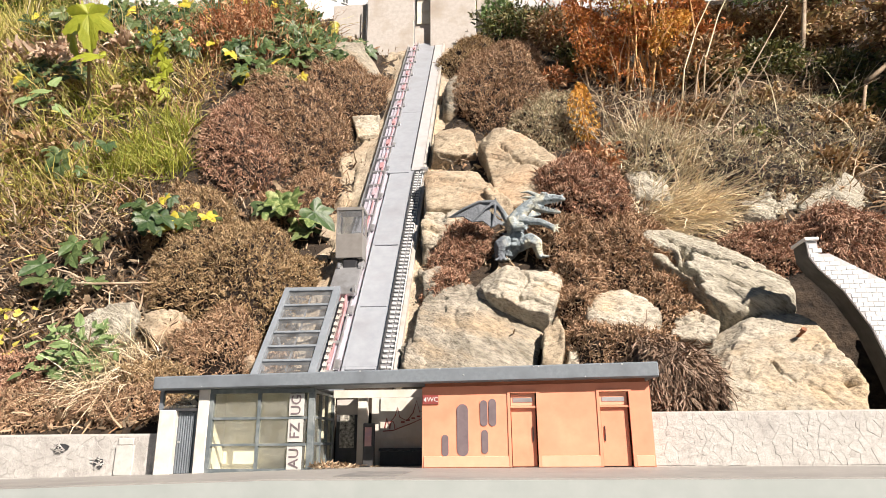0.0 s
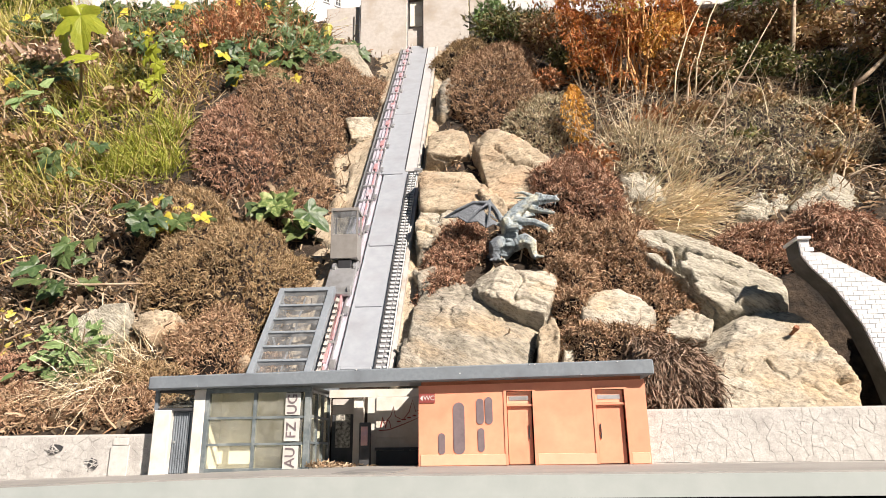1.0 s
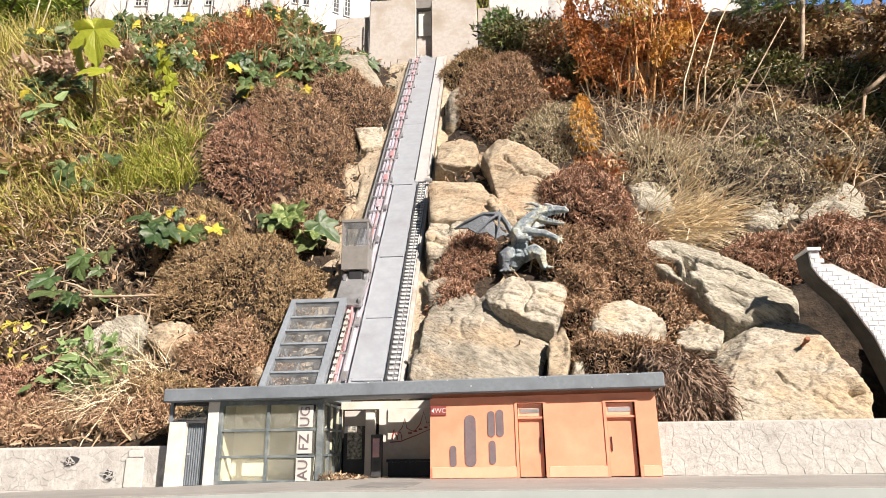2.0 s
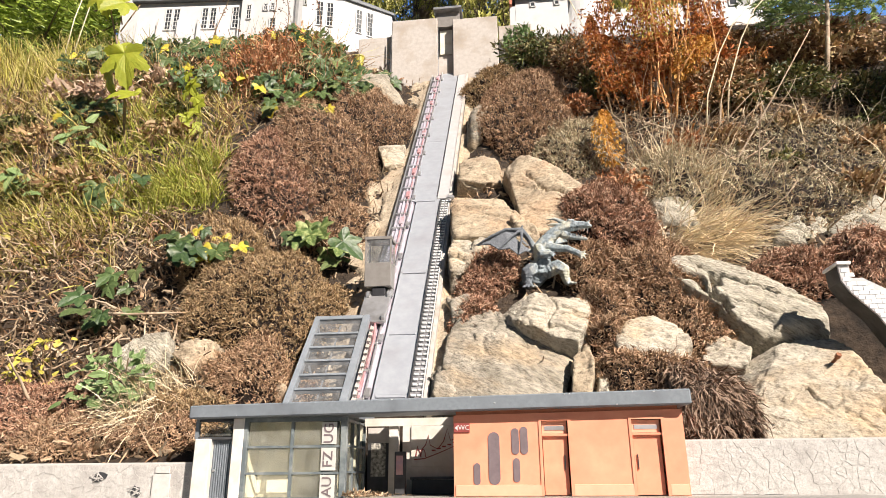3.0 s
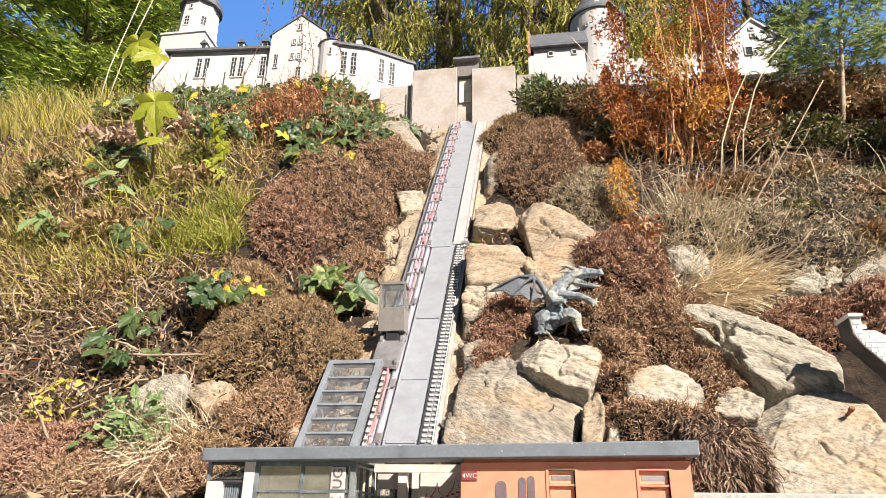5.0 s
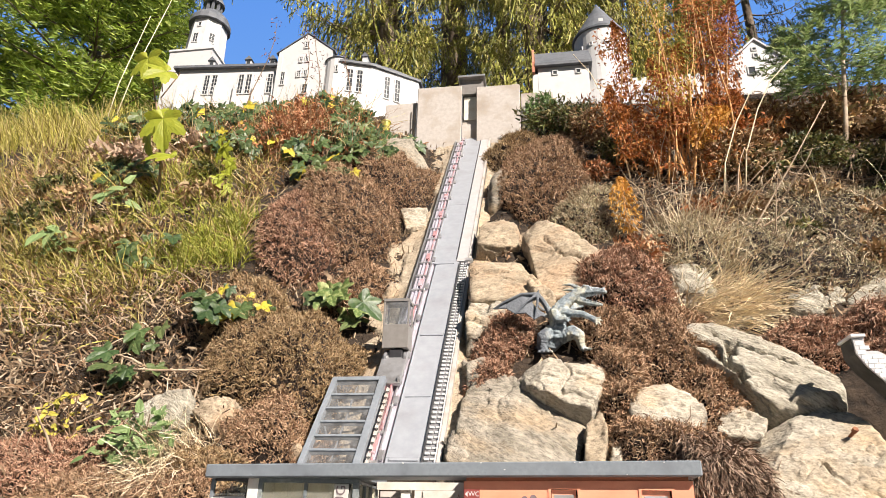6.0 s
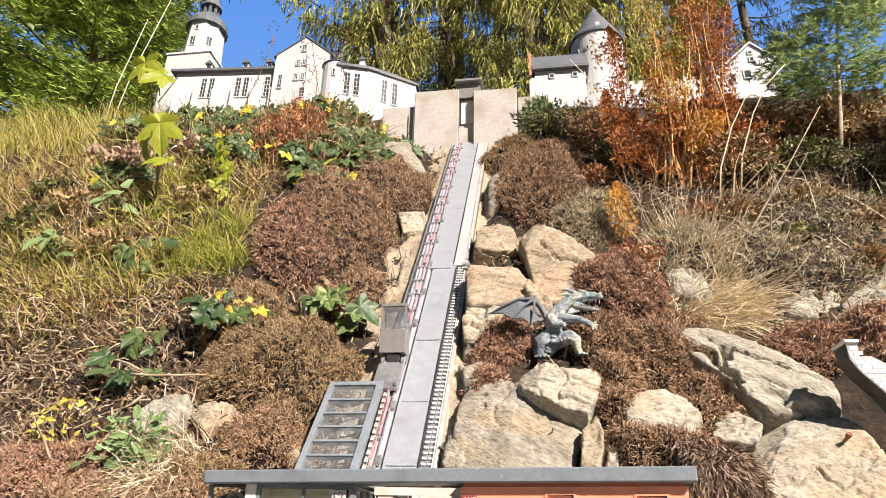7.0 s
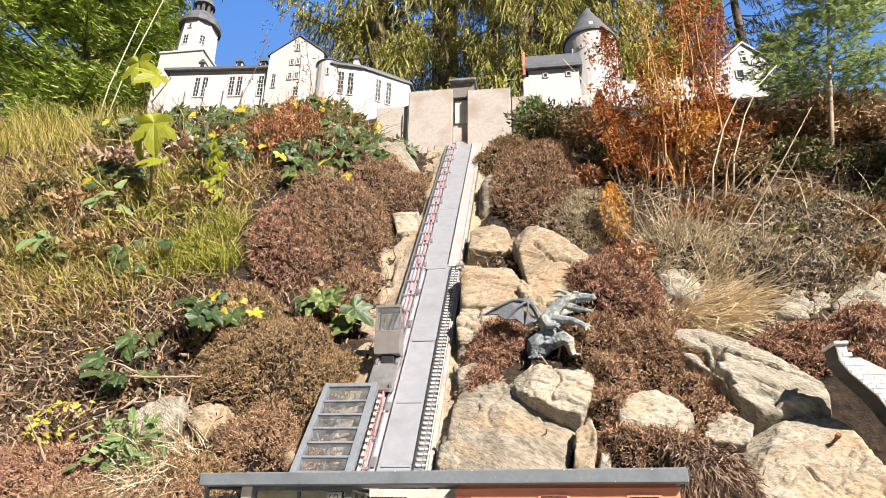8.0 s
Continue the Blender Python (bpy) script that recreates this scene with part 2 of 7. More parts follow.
# the bank: a steep slope behind the building, a terrace with the castle above it
SLOPE_Y = (-400.0, -1.6, -1.5, -0.27, -0.26, 0.03, 0.035, 0.08, 0.30, 0.62, 0.90, 1.12, 1.20, 1.32, 1.50, 3.0, 8.0, 30.0, 600.0)
SLOPE_Z = (-0.60, -0.60, -0.60, -0.60, -0.05, -0.02, 0.03, 0.055, 0.295, 0.68, 1.03, 1.285, 1.40, 1.56, 1.62, 1.75, 2.4, 4.0, 5.0)
UP = Vector((0, -0.768, 0.640))        # away from the slope
ALONG = Vector((0, 0.640, 0.768))      # up the slope


def ease(a):
    a = min(1.0, max(0.0, a))
    return a * a * (3 - 2 * a)


def ground_z(x, y):
    z = float(np.interp(y, SLOPE_Y, SLOPE_Z))
    if 0.02 < y < 3:
        f = min(1.0, max(0.0, (y - 0.05) / 0.15))
        z += 0.17 * ease((-0.32 - x) / 0.30) * ease((y - 0.2) / 0.5) * (1 - ease((y - 1.05) / 0.25))
        z -= 0.20 * ease((x - 0.500) / 0.02) * ease((0.66 - x) / 0.04) * ease((y - 0.06) / 0.03) * ease((0.265 - y) / 0.04)
        yard = ease((x + 0.345) / 0.015) * ease((0.268 - x) / 0.015) * (1 - ease((y - 0.128) / 0.035))
        z += yard * (-0.02 - z)
        f *= 1 - yard
        cut = ease((x + 0.34) / 0.06) * ease((0.0 - x) / 0.05)
        if x < -0.2 and y < 0.32:
            cut = max(cut, 0.0)
        z -= 0.040 * f * cut
        z += f * (1 - cut) * (0.030 * noise.noise((x * 3.1, y * 3.1, 0.3)) + 0.018 * noise.noise((x * 9, y * 9, 4.0)))
    return z


def on_slope(x, y, out=0.0):
    return Vector((x, y, ground_z(x, y))) + UP * out


def spread(lo, hi, n, far):
    fine = np.linspace(lo, hi, n)
    step = np.cumsum(np.geomspace((hi - lo) / n, far / 4, 24))
    return np.concatenate(((lo - step)[::-1], fine, hi + step))


gx = spread(-1.7, 1.7, 170, 900)
gy = np.unique(np.concatenate((np.array([-400, -60, -10, -3, -1.6, -1.5, -0.9, -0.27, -0.26, -0.1, 0.03, 0.035]), np.linspace(0.05, 1.6, 120), np.geomspace(1.62, 600, 40))))
gv = [(float(x), float(y), ground_z(x, y)) for y in gy for x in gx]
nx = len(gx)
gf = [(j * nx + i, j * nx + i + 1, (j + 1) * nx + i + 1, (j + 1) * nx + i) for j in range(len(gy) - 1) for i in range(nx - 1)]
ground = quads("ground", gv, gf, M_SOIL, smooth=True)
tagged(ground, "steep bank of brown garden soil with litter", "ground", kind="structure")

# pavement slab before the building
def fall(x):
    return -0.027 * min(0.70, max(0.0, -0.10 - x))


def slab(x0, x1, y0, y1, z0, z1):
    """A slab whose faces follow the fall of the pavement."""
    xs = [x0] + [x for x in (-0.80, -0.10) if x0 < x < x1] + [x1]
    return prism(bmesh.new(), [(x, y0, z1 + fall(x)) for x in xs] + [(x, y0, z0 + fall(x)) for x in xs[::-1]], (0, y1 - y0, 0))


pavement = part("pavement", slab(-1.6, 1.6, -0.25, 0.045, -0.016, 0.0), M_PAVE)
tagged(pavement, "pale concrete pavement slab in front of the model station", "pavement", kind="structure")
part("floor_slab", slab(-0.335, 0.252, 0.0455, 0.150, -0.016, -0.0005), M_PAVE, pavement)
tagged(part("trim", slab(-1.6, 1.6, -0.2535, -0.2505, -0.0175, -0.0012), M_EDGE, pavement), "pale green-white painted slab edge")

# blue sky far behind the wood
M_SKY = bpy.data.materials.new("clear_sky")
M_SKY.use_nodes = True
nt = M_SKY.node_tree
nt.nodes.remove(nt.nodes["Principled BSDF"])
em = nt.nodes.new("ShaderNodeEmission")
tcs = nt.nodes.new("ShaderNodeTexCoord")
sep = nt.nodes.new("ShaderNodeSeparateXYZ")
rng = nt.nodes.new("ShaderNodeMapRange")
rmp = nt.nodes.new("ShaderNodeValToRGB")
rng.inputs["From Max"].default_value = 900.0
rmp.color_ramp.elements[0].color = (0.14, 0.27, 0.47, 1)
rmp.color_ramp.elements[1].color = (0.022, 0.108, 0.42, 1)
nt.links.new(tcs.outputs["Object"], sep.inputs[0])
nt.links.new(sep.outputs["Z"], rng.inputs["Value"])
nt.links.new(rng.outputs["Result"], rmp.inputs["Fac"])
nt.links.new(rmp.outputs["Color"], em.inputs["Color"])
nt.links.new(em.outputs[0], nt.nodes["Material Output"].inputs["Surface"])
sky_v = [(-1300 + 2600 * i / 8, 560 - 0.0002 * (-1300 + 2600 * i / 8) ** 2, z) for z in (-40, 1100) for i in range(9)]
backdrop = quads("backdrop", sky_v, [(i, i + 1, i + 10, i + 9) for i in range(8)], M_SKY)
tagged(backdrop, "clear blue autumn sky far behind the wood", "sky", kind="structure")

# ---- station building ----
station = thing("station_building", (-0.03, 0.05, 0), "model lift station with orange toilet block and grey flat roof", "building")


def roof_bottom(x):
    return 0.0895 + (x + 0.33) * 0.011


bm = bmesh.new()
prism(bm, [(-0.330, -0.015, 0.0895), (0.258, -0.015, 0.0965), (0.258, -0.015, 0.1135), (-0.330, -0.015, 0.1050)], (0, 0.070, 0.0016))
bmesh.ops.bevel(bm, geom=bm.edges[:], offset=0.0015, segments=1, affect="EDGES")
roof = part("roof", bm, M_GREY, station, "flat grey painted roof with chipped edges")
# the roof goes on over both blocks; the bay between them is open to the sky behind
part("rear_roof", prism(bmesh.new(), [(-0.3285, 0.0552, 0.0910), (-0.1400, 0.0552, 0.0930), (-0.1400, 0.0552, 0.1090), (-0.3285, 0.0552, 0.1066)], (0, 0.103, 0.0024)), M_GREY, station)
part("rear_roof", prism(bmesh.new(), [(-0.0110, 0.0552, 0.0948), (0.2565, 0.0552, 0.0980), (0.2565, 0.0552, 0.1146), (-0.0110, 0.0552, 0.1110)], (0, 0.103, 0.0024)), M_GREY, station)
rnd = random.Random(5)
for k in range(16):
    x = rnd.uniform(-0.31, 0.25)
    z = roof_bottom(x) + rnd.choice((0.0155, 0.0155, 0.008, 0.0025))
    s = rnd.uniform(0.0004, 0.0010)
    if k < 9:
        part("chip", abox(x - s, x + s, -0.0156, -0.0148, z - s * 0.6, z + s * 0.6, bevel=0.0002), M_WHITE, roof)
# hut at the end
part("post", abox(-0.3265, -0.3060, 0.0, 0.012, -0.009, 0.067, bevel=0.001), M_CREAM, station, "cream wall pier")
part("post", abox(-0.3275, -0.3235, 0.001, 0.006, 0.067, 0.0905), M_GREY, station, "thin grey corner post")
part("post", abox(-0.2790, -0.2650, -0.001, 0.012, -0.008, 0.0905, bevel=0.001), M_CREAM, station, "cream wall pier")
hut_door = part("door", abox(-0.3060, -0.2790, 0.009, 0.012, -0.0075, 0.066), M_GREY, station, "grey corrugated metal door")
for k in range(9):
    part("rib", abox(-0.3045 + k * 0.0029, -0.3028 + k * 0.0029, 0.0075, 0.0088, -0.005, 0.064, bevel=0.0003), M_GREY, hut_door)
part("handle", abox(-0.3030, -0.3005, 0.0058, 0.0076, 0.029, 0.0315, bevel=0.0003), M_STEEL, hut_door)
top = part("window", abox(-0.3240, -0.2790, 0.004, 0.006, 0.070, 0.0885), M_GLASS_D, station, "small dusty top window")
for z in (0.0675, 0.0885):
    part("frame", abox(-0.3240, -0.2790, 0.002, 0.008, z - 0.0015, z + 0.0015), M_DARK, top)
part("side_wall", abox(-0.3265, -0.3235, 0.012, 0.14, -0.009, 0.067), M_CREAM, station)
part("back_wall", abox(-0.3265, -0.145, 0.128, 0.133, -0.009, 0.092), M_DIRTY, station, "stained cream back wall")
part("partition", abox(-0.2720, -0.2680, 0.012, 0.128, -0.006, 0.092), M_DIRTY, station, "stained cream partition wall")

# glazed lift lobby
M_LOBBY = surf("dark_green_grey_paint", (0.095, 0.118, 0.128), (0.135, 0.158, 0.168), (0.20, 0.22, 0.22), scale=160, big=40, rough=0.5, bump=0.1, depth=0.0005)
gx0, gx1, gz0, gz1 = -0.265, -0.1375, -0.0065, 0.0885
lobby = part("window_wall", abox(gx0 + 0.004, gx1 - 0.006, 0.002, 0.0032, gz0 + 0.004, gz1 - 0.003), M_GLASS_D, station, "dusty lobby glazing")
lobby.visible_shadow = False
for z0, z1 in ((gz0, gz0 + 0.0065), (gz1 - 0.003, gz1 + 0.002)):
    part("frame", abox(gx0, gx1, 0.0, 0.006, z0, z1, bevel=0.0004), M_LOBBY, lobby)
for x0, x1 in ((gx0, gx0 + 0.005), (gx1 - 0.0075, gx1)):
    part("frame", abox(x0, x1, -0.0006, 0.0064, gz0 + 0.0062, gz1 - 0.0028, bevel=0.0004), M_LOBBY, lobby)
part("mullion", abox(-0.2065, -0.2030, 0.0004, 0.0052, gz0 + 0.0062, gz1 - 0.0028), M_LOBBY, lobby)
for z in (0.0265, 0.0565):
    part("glazing_bar", abox(gx0 + 0.0048, gx1 - 0.0072, 0.0008, 0.0048, z - 0.0014, z + 0.0014), M_LOBBY, lobby)
side = part("window_wall", abox(gx1 - 0.0030, gx1 - 0.0018, 0.008, 0.098, gz0 + 0.004, gz1 - 0.003), M_GLASS_D, station, "dusty side glazing")
side.visible_shadow = False
for y in (0.036, 0.066, 0.098):
    part("mullion", abox(gx1 - 0.0045, gx1 - 0.0005, y - 0.0015, y + 0.0015, gz0 + 0.002, gz1), M_LOBBY, side)
for z in (gz0 + 0.003, 0.0275, 0.0575, gz1 - 0.0015):
    part("glazing_bar", abox(gx1 - 0.0040, gx1 - 0.0010, 0.0066, 0.098, z - 0.0014, z + 0.0014), M_LOBBY, side)
part("floor", abox(-0.268, -0.1385, 0.0068, 0.128, -0.0065, -0.0032), M_DIRTY, station)
part("inner_wall", abox(-0.2678, -0.1622, 0.058, 0.061, -0.0032, 0.0915), M_DIRTY, station, "stained cream inner wall")
part("inner_panel", abox(-0.1615, -0.1605, 0.008, 0.060, 0.0, 0.086), M_DIRTY, station)
M_PLATE = surf("letter_plate", (0.46, 0.455, 0.43), (0.56, 0.55, 0.52), (0.38, 0.37, 0.345), scale=90, big=40, rough=0.6, bump=0.1, depth=0.0004)
# the word on three plates, read upwards
for text, zc in (("AU", 0.0115), ("FZ", 0.0420), ("UG", 0.0715)):
    plate = part("sign_plate", abox(-0.1680, -0.1500, -0.0004, 0.0010, zc - 0.0128, zc + 0.0128, bevel=0.0003), M_PLATE, station, "pale letter plate")
    words("lettering", text, 0.0165, Matrix.Translation((-0.1588, -0.0008, zc)) @ pose(0, 0, 0, 90, -90, 0), M_SHADOWGREY, plate, 0.0003)
part("sign_backing", abox(-0.1690, -0.1488, 0.0064, 0.0074, 0.0, 0.086), M_DARK, station)

# waiting bay between lobby and toilets
part("back_wall", abox(-0.092, -0.0125, 0.120, 0.125, 0.0, 0.094), M_CREAM, station, "cream bay wall")
part("post", abox(-0.1055, -0.0930, 0.092, 0.104, 0.0, 0.0945, bevel=0.0006), M_CREAM, station, "cream post")
part("lintel", abox(-0.1370, -0.0125, 0.088, 0.0918, 0.0845, 0.0945), M_CREAM, station)
gate = part("gate_panel", abox(-0.1370, -0.1060, 0.108, 0.111, -0.0015, 0.064, bevel=0.0005), M_DARK, station, "dark perforated gate panel")
part("panel_insert", abox(-0.1320, -0.1125, 0.1070, 0.1078, 0.022, 0.064), surf("speckled_grille", (0.03, 0.03, 0.03), (0.55, 0.52, 0.45), scale=260, rough=0.8, bump=0.3), gate)
part("fascia_light", abox(-0.1370, -0.1060, 0.1095, 0.1125, 0.0645, 0.084), M_TAN, station)
bench = part("bench", abox(-0.078, -0.0125, 0.098, 0.1185, 0.018, 0.0215, bevel=0.0006), M_DARK, station, "dark wooden waiting bench")
# Black sheet put in place of the shade below the seat.
part("bench_front", abox(-0.076, -0.0145, 0.100, 0.103, 0.0, 0.0178), M_BLACK, bench)
board = part("picture_board", abox(-0.080, -0.0130, 0.1172, 0.1196, 0.034, 0.0865, bevel=0.0004), M_CREAM, station, "cream board with a line drawing of a castle")
bm = bmesh.new()
sk = [(-0.074, 0.047), (-0.071, 0.060), (-0.0685, 0.052), (-0.060, 0.062), (-0.0565, 0.074), (-0.054, 0.061), (-0.044, 0.056), (-0.036, 0.066), (-0.031, 0.082), (-0.027, 0.067), (-0.018, 0.070)]
tube(bm, [(x, 0.1168, z) for x, z in sk], 0.0006, sides=4)
tube(bm, [(-0.076, 0.1168, 0.043), (-0.062, 0.1168, 0.044), (-0.040, 0.1168, 0.052), (-0.018, 0.1168, 0.061)], 0.0008, 0.0004, sides=4)
part("line_drawing", bm, M_SIGNRED, board)
for k in range(5):
    part("writing_bar", abox(-0.052 + k * 0.007, -0.047 + k * 0.007, 0.1166, 0.1171, 0.0535 + k * 0.0024, 0.0555 + k * 0.0024), M_SIGNRED, board)
for k in range(2):
    bm = bmesh.new()
    tube(bm, [(-0.070 + k * 0.0065 + 0.003 * math.cos(a), 0.1168, 0.046 + 0.010 * math.sin(a)) for a in np.linspace(0, math.pi, 8)], 0.0006, sides=4)
    part("line_drawing", bm, M_SIGNRED, board)
kiosk = thing("information_post", (-0.086, 0.075, 0), "dark information post with a pink display panel", "kiosk")
part("body", abox(-0.0935, -0.0790, 0.072, 0.078, 0.0, 0.052, bevel=0.001), M_DARK, kiosk)
part("display", abox(-0.0910, -0.0825, 0.0708, 0.0716, 0.024, 0.047), surf("pink_display", (0.42, 0.22, 0.22), (0.55, 0.36, 0.34), (0.30, 0.20, 0.28), scale=90, big=60, rough=0.3, bump=0), kiosk, "pink printed panel")

# orange toilet block
X0, X1 = -0.0105, 0.2490


def wtop(x):
    return 0.0895 + (x - X0) * 0.0120


for a, b in ((X0, 0.0895), (0.1225, 0.1905), (0.2265, X1)):
    part("wall", prism(bmesh.new(), [(a, 0, 0), (b, 0, 0), (b, 0, wtop(b)), (a, 0, wtop(a))], (0, 0.008, 0)), M_ORANGE, station, "smooth orange plaster wall")
for a, b in ((0.0895, 0.1225), (0.1905, 0.2265)):
    part("door_head", prism(bmesh.new(), [(a, 0.0, 0.0835), (b, 0.0, 0.0835), (b, 0.0, wtop(b)), (a, 0.0, wtop(a))], (0, 0.008, 0)), M_ORANGE, station)
part("side_wall", abox(X0, X0 + 0.006, 0.008, 0.125, 0, 0.084), M_ORANGE, station)
part("side_wall", abox(X1 - 0.006, X1, 0.008, 0.125, 0, 0.089), M_ORANGE, station)
# Darker strip of wall colour, painted for the roof's shadow line.
bm = bmesh.new()
prism(bm, [(X0 + 0.003, 0.0015, wtop(X0) - 0.0), (X1 - 0.004, 0.0015, wtop(X1)), (X1 - 0.004, 0.0015, 0.0968), (X0 + 0.003, 0.0015, 0.0938)], (0, 0.12, 0))
part("band", bm, M_EAVE_SHADE, station, "dark red band painted for the shadow line under the roof")
for a, b in ((X0 + 0.002, 0.0885), (0.1240, 0.1895), (0.2280, X1 - 0.0015)):
    part("plinth", abox(a, b, -0.0012, 0.0004, 0.0005, 0.0125, bevel=0.0004), M_ORANGE_L, station)
for a, b, hand in ((0.0895, 0.1225, 1), (0.1905, 0.2265, -1)):
    for x in (a, b):
        part("door_frame", abox(x - 0.0016, x + 0.0016, -0.0012, 0.0025, 0.0005, 0.0850), M_ORANGE, station)
    part("door_frame", abox(a + 0.0016, b - 0.0016, -0.0012, 0.0025, 0.0820, 0.0850), M_ORANGE, station)
    d = part("door", abox(a + 0.0022, b - 0.0030, 0.0045, 0.0070, 0.001, 0.0655, bevel=0.0004), M_ORANGE, station, "orange door leaf")
    hx = b - 0.0065 if hand > 0 else a + 0.0060
    part("handle", abox(hx - 0.0005, hx + 0.0005, 0.0028, 0.0044, 0.028, 0.044), M_BLACK, d)
    part("transom", abox(a + 0.0016, b - 0.0016, 0.0005, 0.0042, 0.0645, 0.0672, bevel=0.0004), M_ORANGE, station)
    v = part("vent_window", abox(a + 0.0022, b - 0.0030, 0.0040, 0.0070, 0.0676, 0.0816), M_ORANGE_L, station, "small vent window over the door")
    part("vent_grille", abox(a + 0.0045, b - 0.0060, 0.0034, 0.0040, 0.0712, 0.0762, bevel=0.0002), M_STEEL, v)
sign = part("sign_plate", abox(-0.0098, 0.0085, -0.0016, -0.0002, 0.0700, 0.0805, bevel=0.0002), M_SIGNRED, station, "dark red toilet sign")
words("lettering", "WC", 0.0076, Matrix.Translation((0.0018, -0.0018, 0.0752)) @ pose(0, 0, 0, 90, 0, 0), M_WHITE, sign, 0.0002)
bm = bmesh.new()
prism(bm, [(-0.0088, -0.0021, 0.0752), (-0.0056, -0.0021, 0.0722), (-0.0056, -0.0021, 0.0782)], (0, 0.0004, 0))
part("arrow", bm, M_WHITE, sign)
# mural: plain upright shapes
for x, z0, z1, w in ((0.0160, 0.0125, 0.036, 0.0075), (0.0360, 0.0125, 0.070, 0.0130), (0.0610, 0.0150, 0.041, 0.0075), (0.0605, 0.0450, 0.0740, 0.0085), (0.0705, 0.0450, 0.0755, 0.0085)):
    bm = bmesh.new()
    n = 10
    out = [(x + w / 2 * math.cos(a), -0.0008, z0 + w / 2 + w / 2 * math.sin(a)) for a in np.linspace(math.pi, 2 * math.pi, n)]
    out += [(x + w / 2 * math.cos(a), -0.0008, z1 - w / 2 + w / 2 * math.sin(a)) for a in np.linspace(0, math.pi, n)]
    prism(bm, out, (0, 0.0006, 0))
    part("mural_shape", bm, M_SHADOWGREY, station, "dark grey rounded upright mural shape")

# ---- retaining walls ----
rnd = random.Random(11)

wall_left = tagged(part("wall_left", abox(-1.6, -0.3270, 0.0215, 0.034, -0.03, 0.0405), M_MORTAR), "low pale stone retaining wall", "wall", kind="structure")
wall_right = tagged(part("wall_right", abox(0.2500, 1.6, 0.0215, 0.034, -0.02, 0.0600), M_MORTAR), "pale crazy-paved retaining wall", "wall", kind="structure")


def cell(pts, i, bounds):
    """The polygon of the points nearer to pts[i] than to any other, within the bounds."""
    x0, x1, z0, z1 = bounds
    poly = [(x0, z0), (x1, z0), (x1, z1), (x0, z1)]
    px, pz = pts[i]
    for j, (qx, qz) in enumerate(pts):
        if j == i or abs(qx - px) > 0.09:
            continue
        mx, mz, nx_, nz_ = (px + qx) / 2, (pz + qz) / 2, qx - px, qz - pz
        res = []
        for a, b in zip(poly, poly[1:] + poly[:1]):
            da = (a[0] - mx) * nx_ + (a[1] - mz) * nz_
            db = (b[0] - mx) * nx_ + (b[1] - mz) * nz_
            if da <= 0:
                res.append(a)
            if da * db < 0:
                f = da / (da - db)
                res.append((a[0] + (b[0] - a[0]) * f, a[1] + (b[1] - a[1]) * f))
        poly = res
        if len(poly) < 3:
            return []
    return poly


def crazy_paving(w, x0, x1, z0, z1, count, gap, seed):
    r = random.Random(seed)
    pts = [(r.uniform(x0, x1), r.uniform(z0, z1)) for _ in range(count)]
    for i in range(count):
        poly = cell(pts, i, (x0, x1, z0, z1))
        if len(poly) < 3:
            continue
        cx, cz = sum(p[0] for p in poly) / len(poly), sum(p[1] for p in poly) / len(poly)
        rad = max(math.hypot(p[0] - cx, p[1] - cz) for p in poly)
        if rad < gap * 2.5:
            continue
        k = 1 - gap / rad
        d = r.uniform(0.0003, 0.0008)
        out = [(cx + (p[0] - cx) * k, 0.0215 - d, cz + (p[1] - cz) * k) for p in poly]
        part("stone", prism(bmesh.new(), out, (0, d + 0.001, 0)), M_WALLSTONE, w)


crazy_paving(wall_left, -0.80, -0.335, -0.010, 0.0385, 260, 0.0006, 3)
crazy_paving(wall_right, 0.252, 0.70, 0.001, 0.0585, 280, 0.00035, 8)
part("utility_plate", abox(-0.3850, -0.3620, 0.0180, 0.0207, -0.0075, 0.0270, bevel=0.0005), M_MORTAR, wall_left, "pale painted hatch")
part("utility_plate", abox(-0.3830, -0.3640, 0.0182, 0.0207, 0.0276, 0.0355, bevel=0.0005), M_MORTAR, wall_left, "small pale cover plate")
for x, z, w, h in ((-0.4560, 0.0240, 0.020, 0.011), (-0.4060, 0.0070, 0.013, 0.013)):
    rim = [(x + w * 0.55 * math.cos(a) * rnd.uniform(0.6, 1.1), 0.0196, z + h * 0.6 * math.sin(a) * rnd.uniform(0.6, 1.1)) for a in (k * math.pi / 6 for k in range(12))]
    hole = part("drain_hole", prism(bmesh.new(), rim, (0, 0.0014, 0)), M_DARK, wall_left, "dark ragged drain hole behind pale wires")
    for k in range(7):
        a = rnd.uniform(0, math.pi)
        p = (x + rnd.uniform(-0.3, 0.3) * w, z + rnd.uniform(-0.3, 0.3) * h)
        s = rnd.uniform(0.004, 0.008)
        part("wire", tube(bmesh.new(), [(p[0] - math.cos(a) * s, 0.0192, p[1] - math.sin(a) * s), (p[0] + 0.001, 0.0186, p[1] + 0.001), (p[0] + math.cos(a) * s, 0.0190, p[1] + math.sin(a) * s)], rnd.uniform(0.0003, 0.0007), sides=4), M_WALLSTONE, hole)
# Thin dark sheet painted in for a shadow on the paving.
part("patch", abox(-0.060, -0.008, -0.215, -0.105, 0.0001, 0.0006), surf("painted_shadow", (0.16, 0.155, 0.15), (0.24, 0.235, 0.225), (0.28, 0.27, 0.25), scale=90, big=30, rough=0.6, bump=0.1), pavement, "shadow painted as a darker patch on the paving")
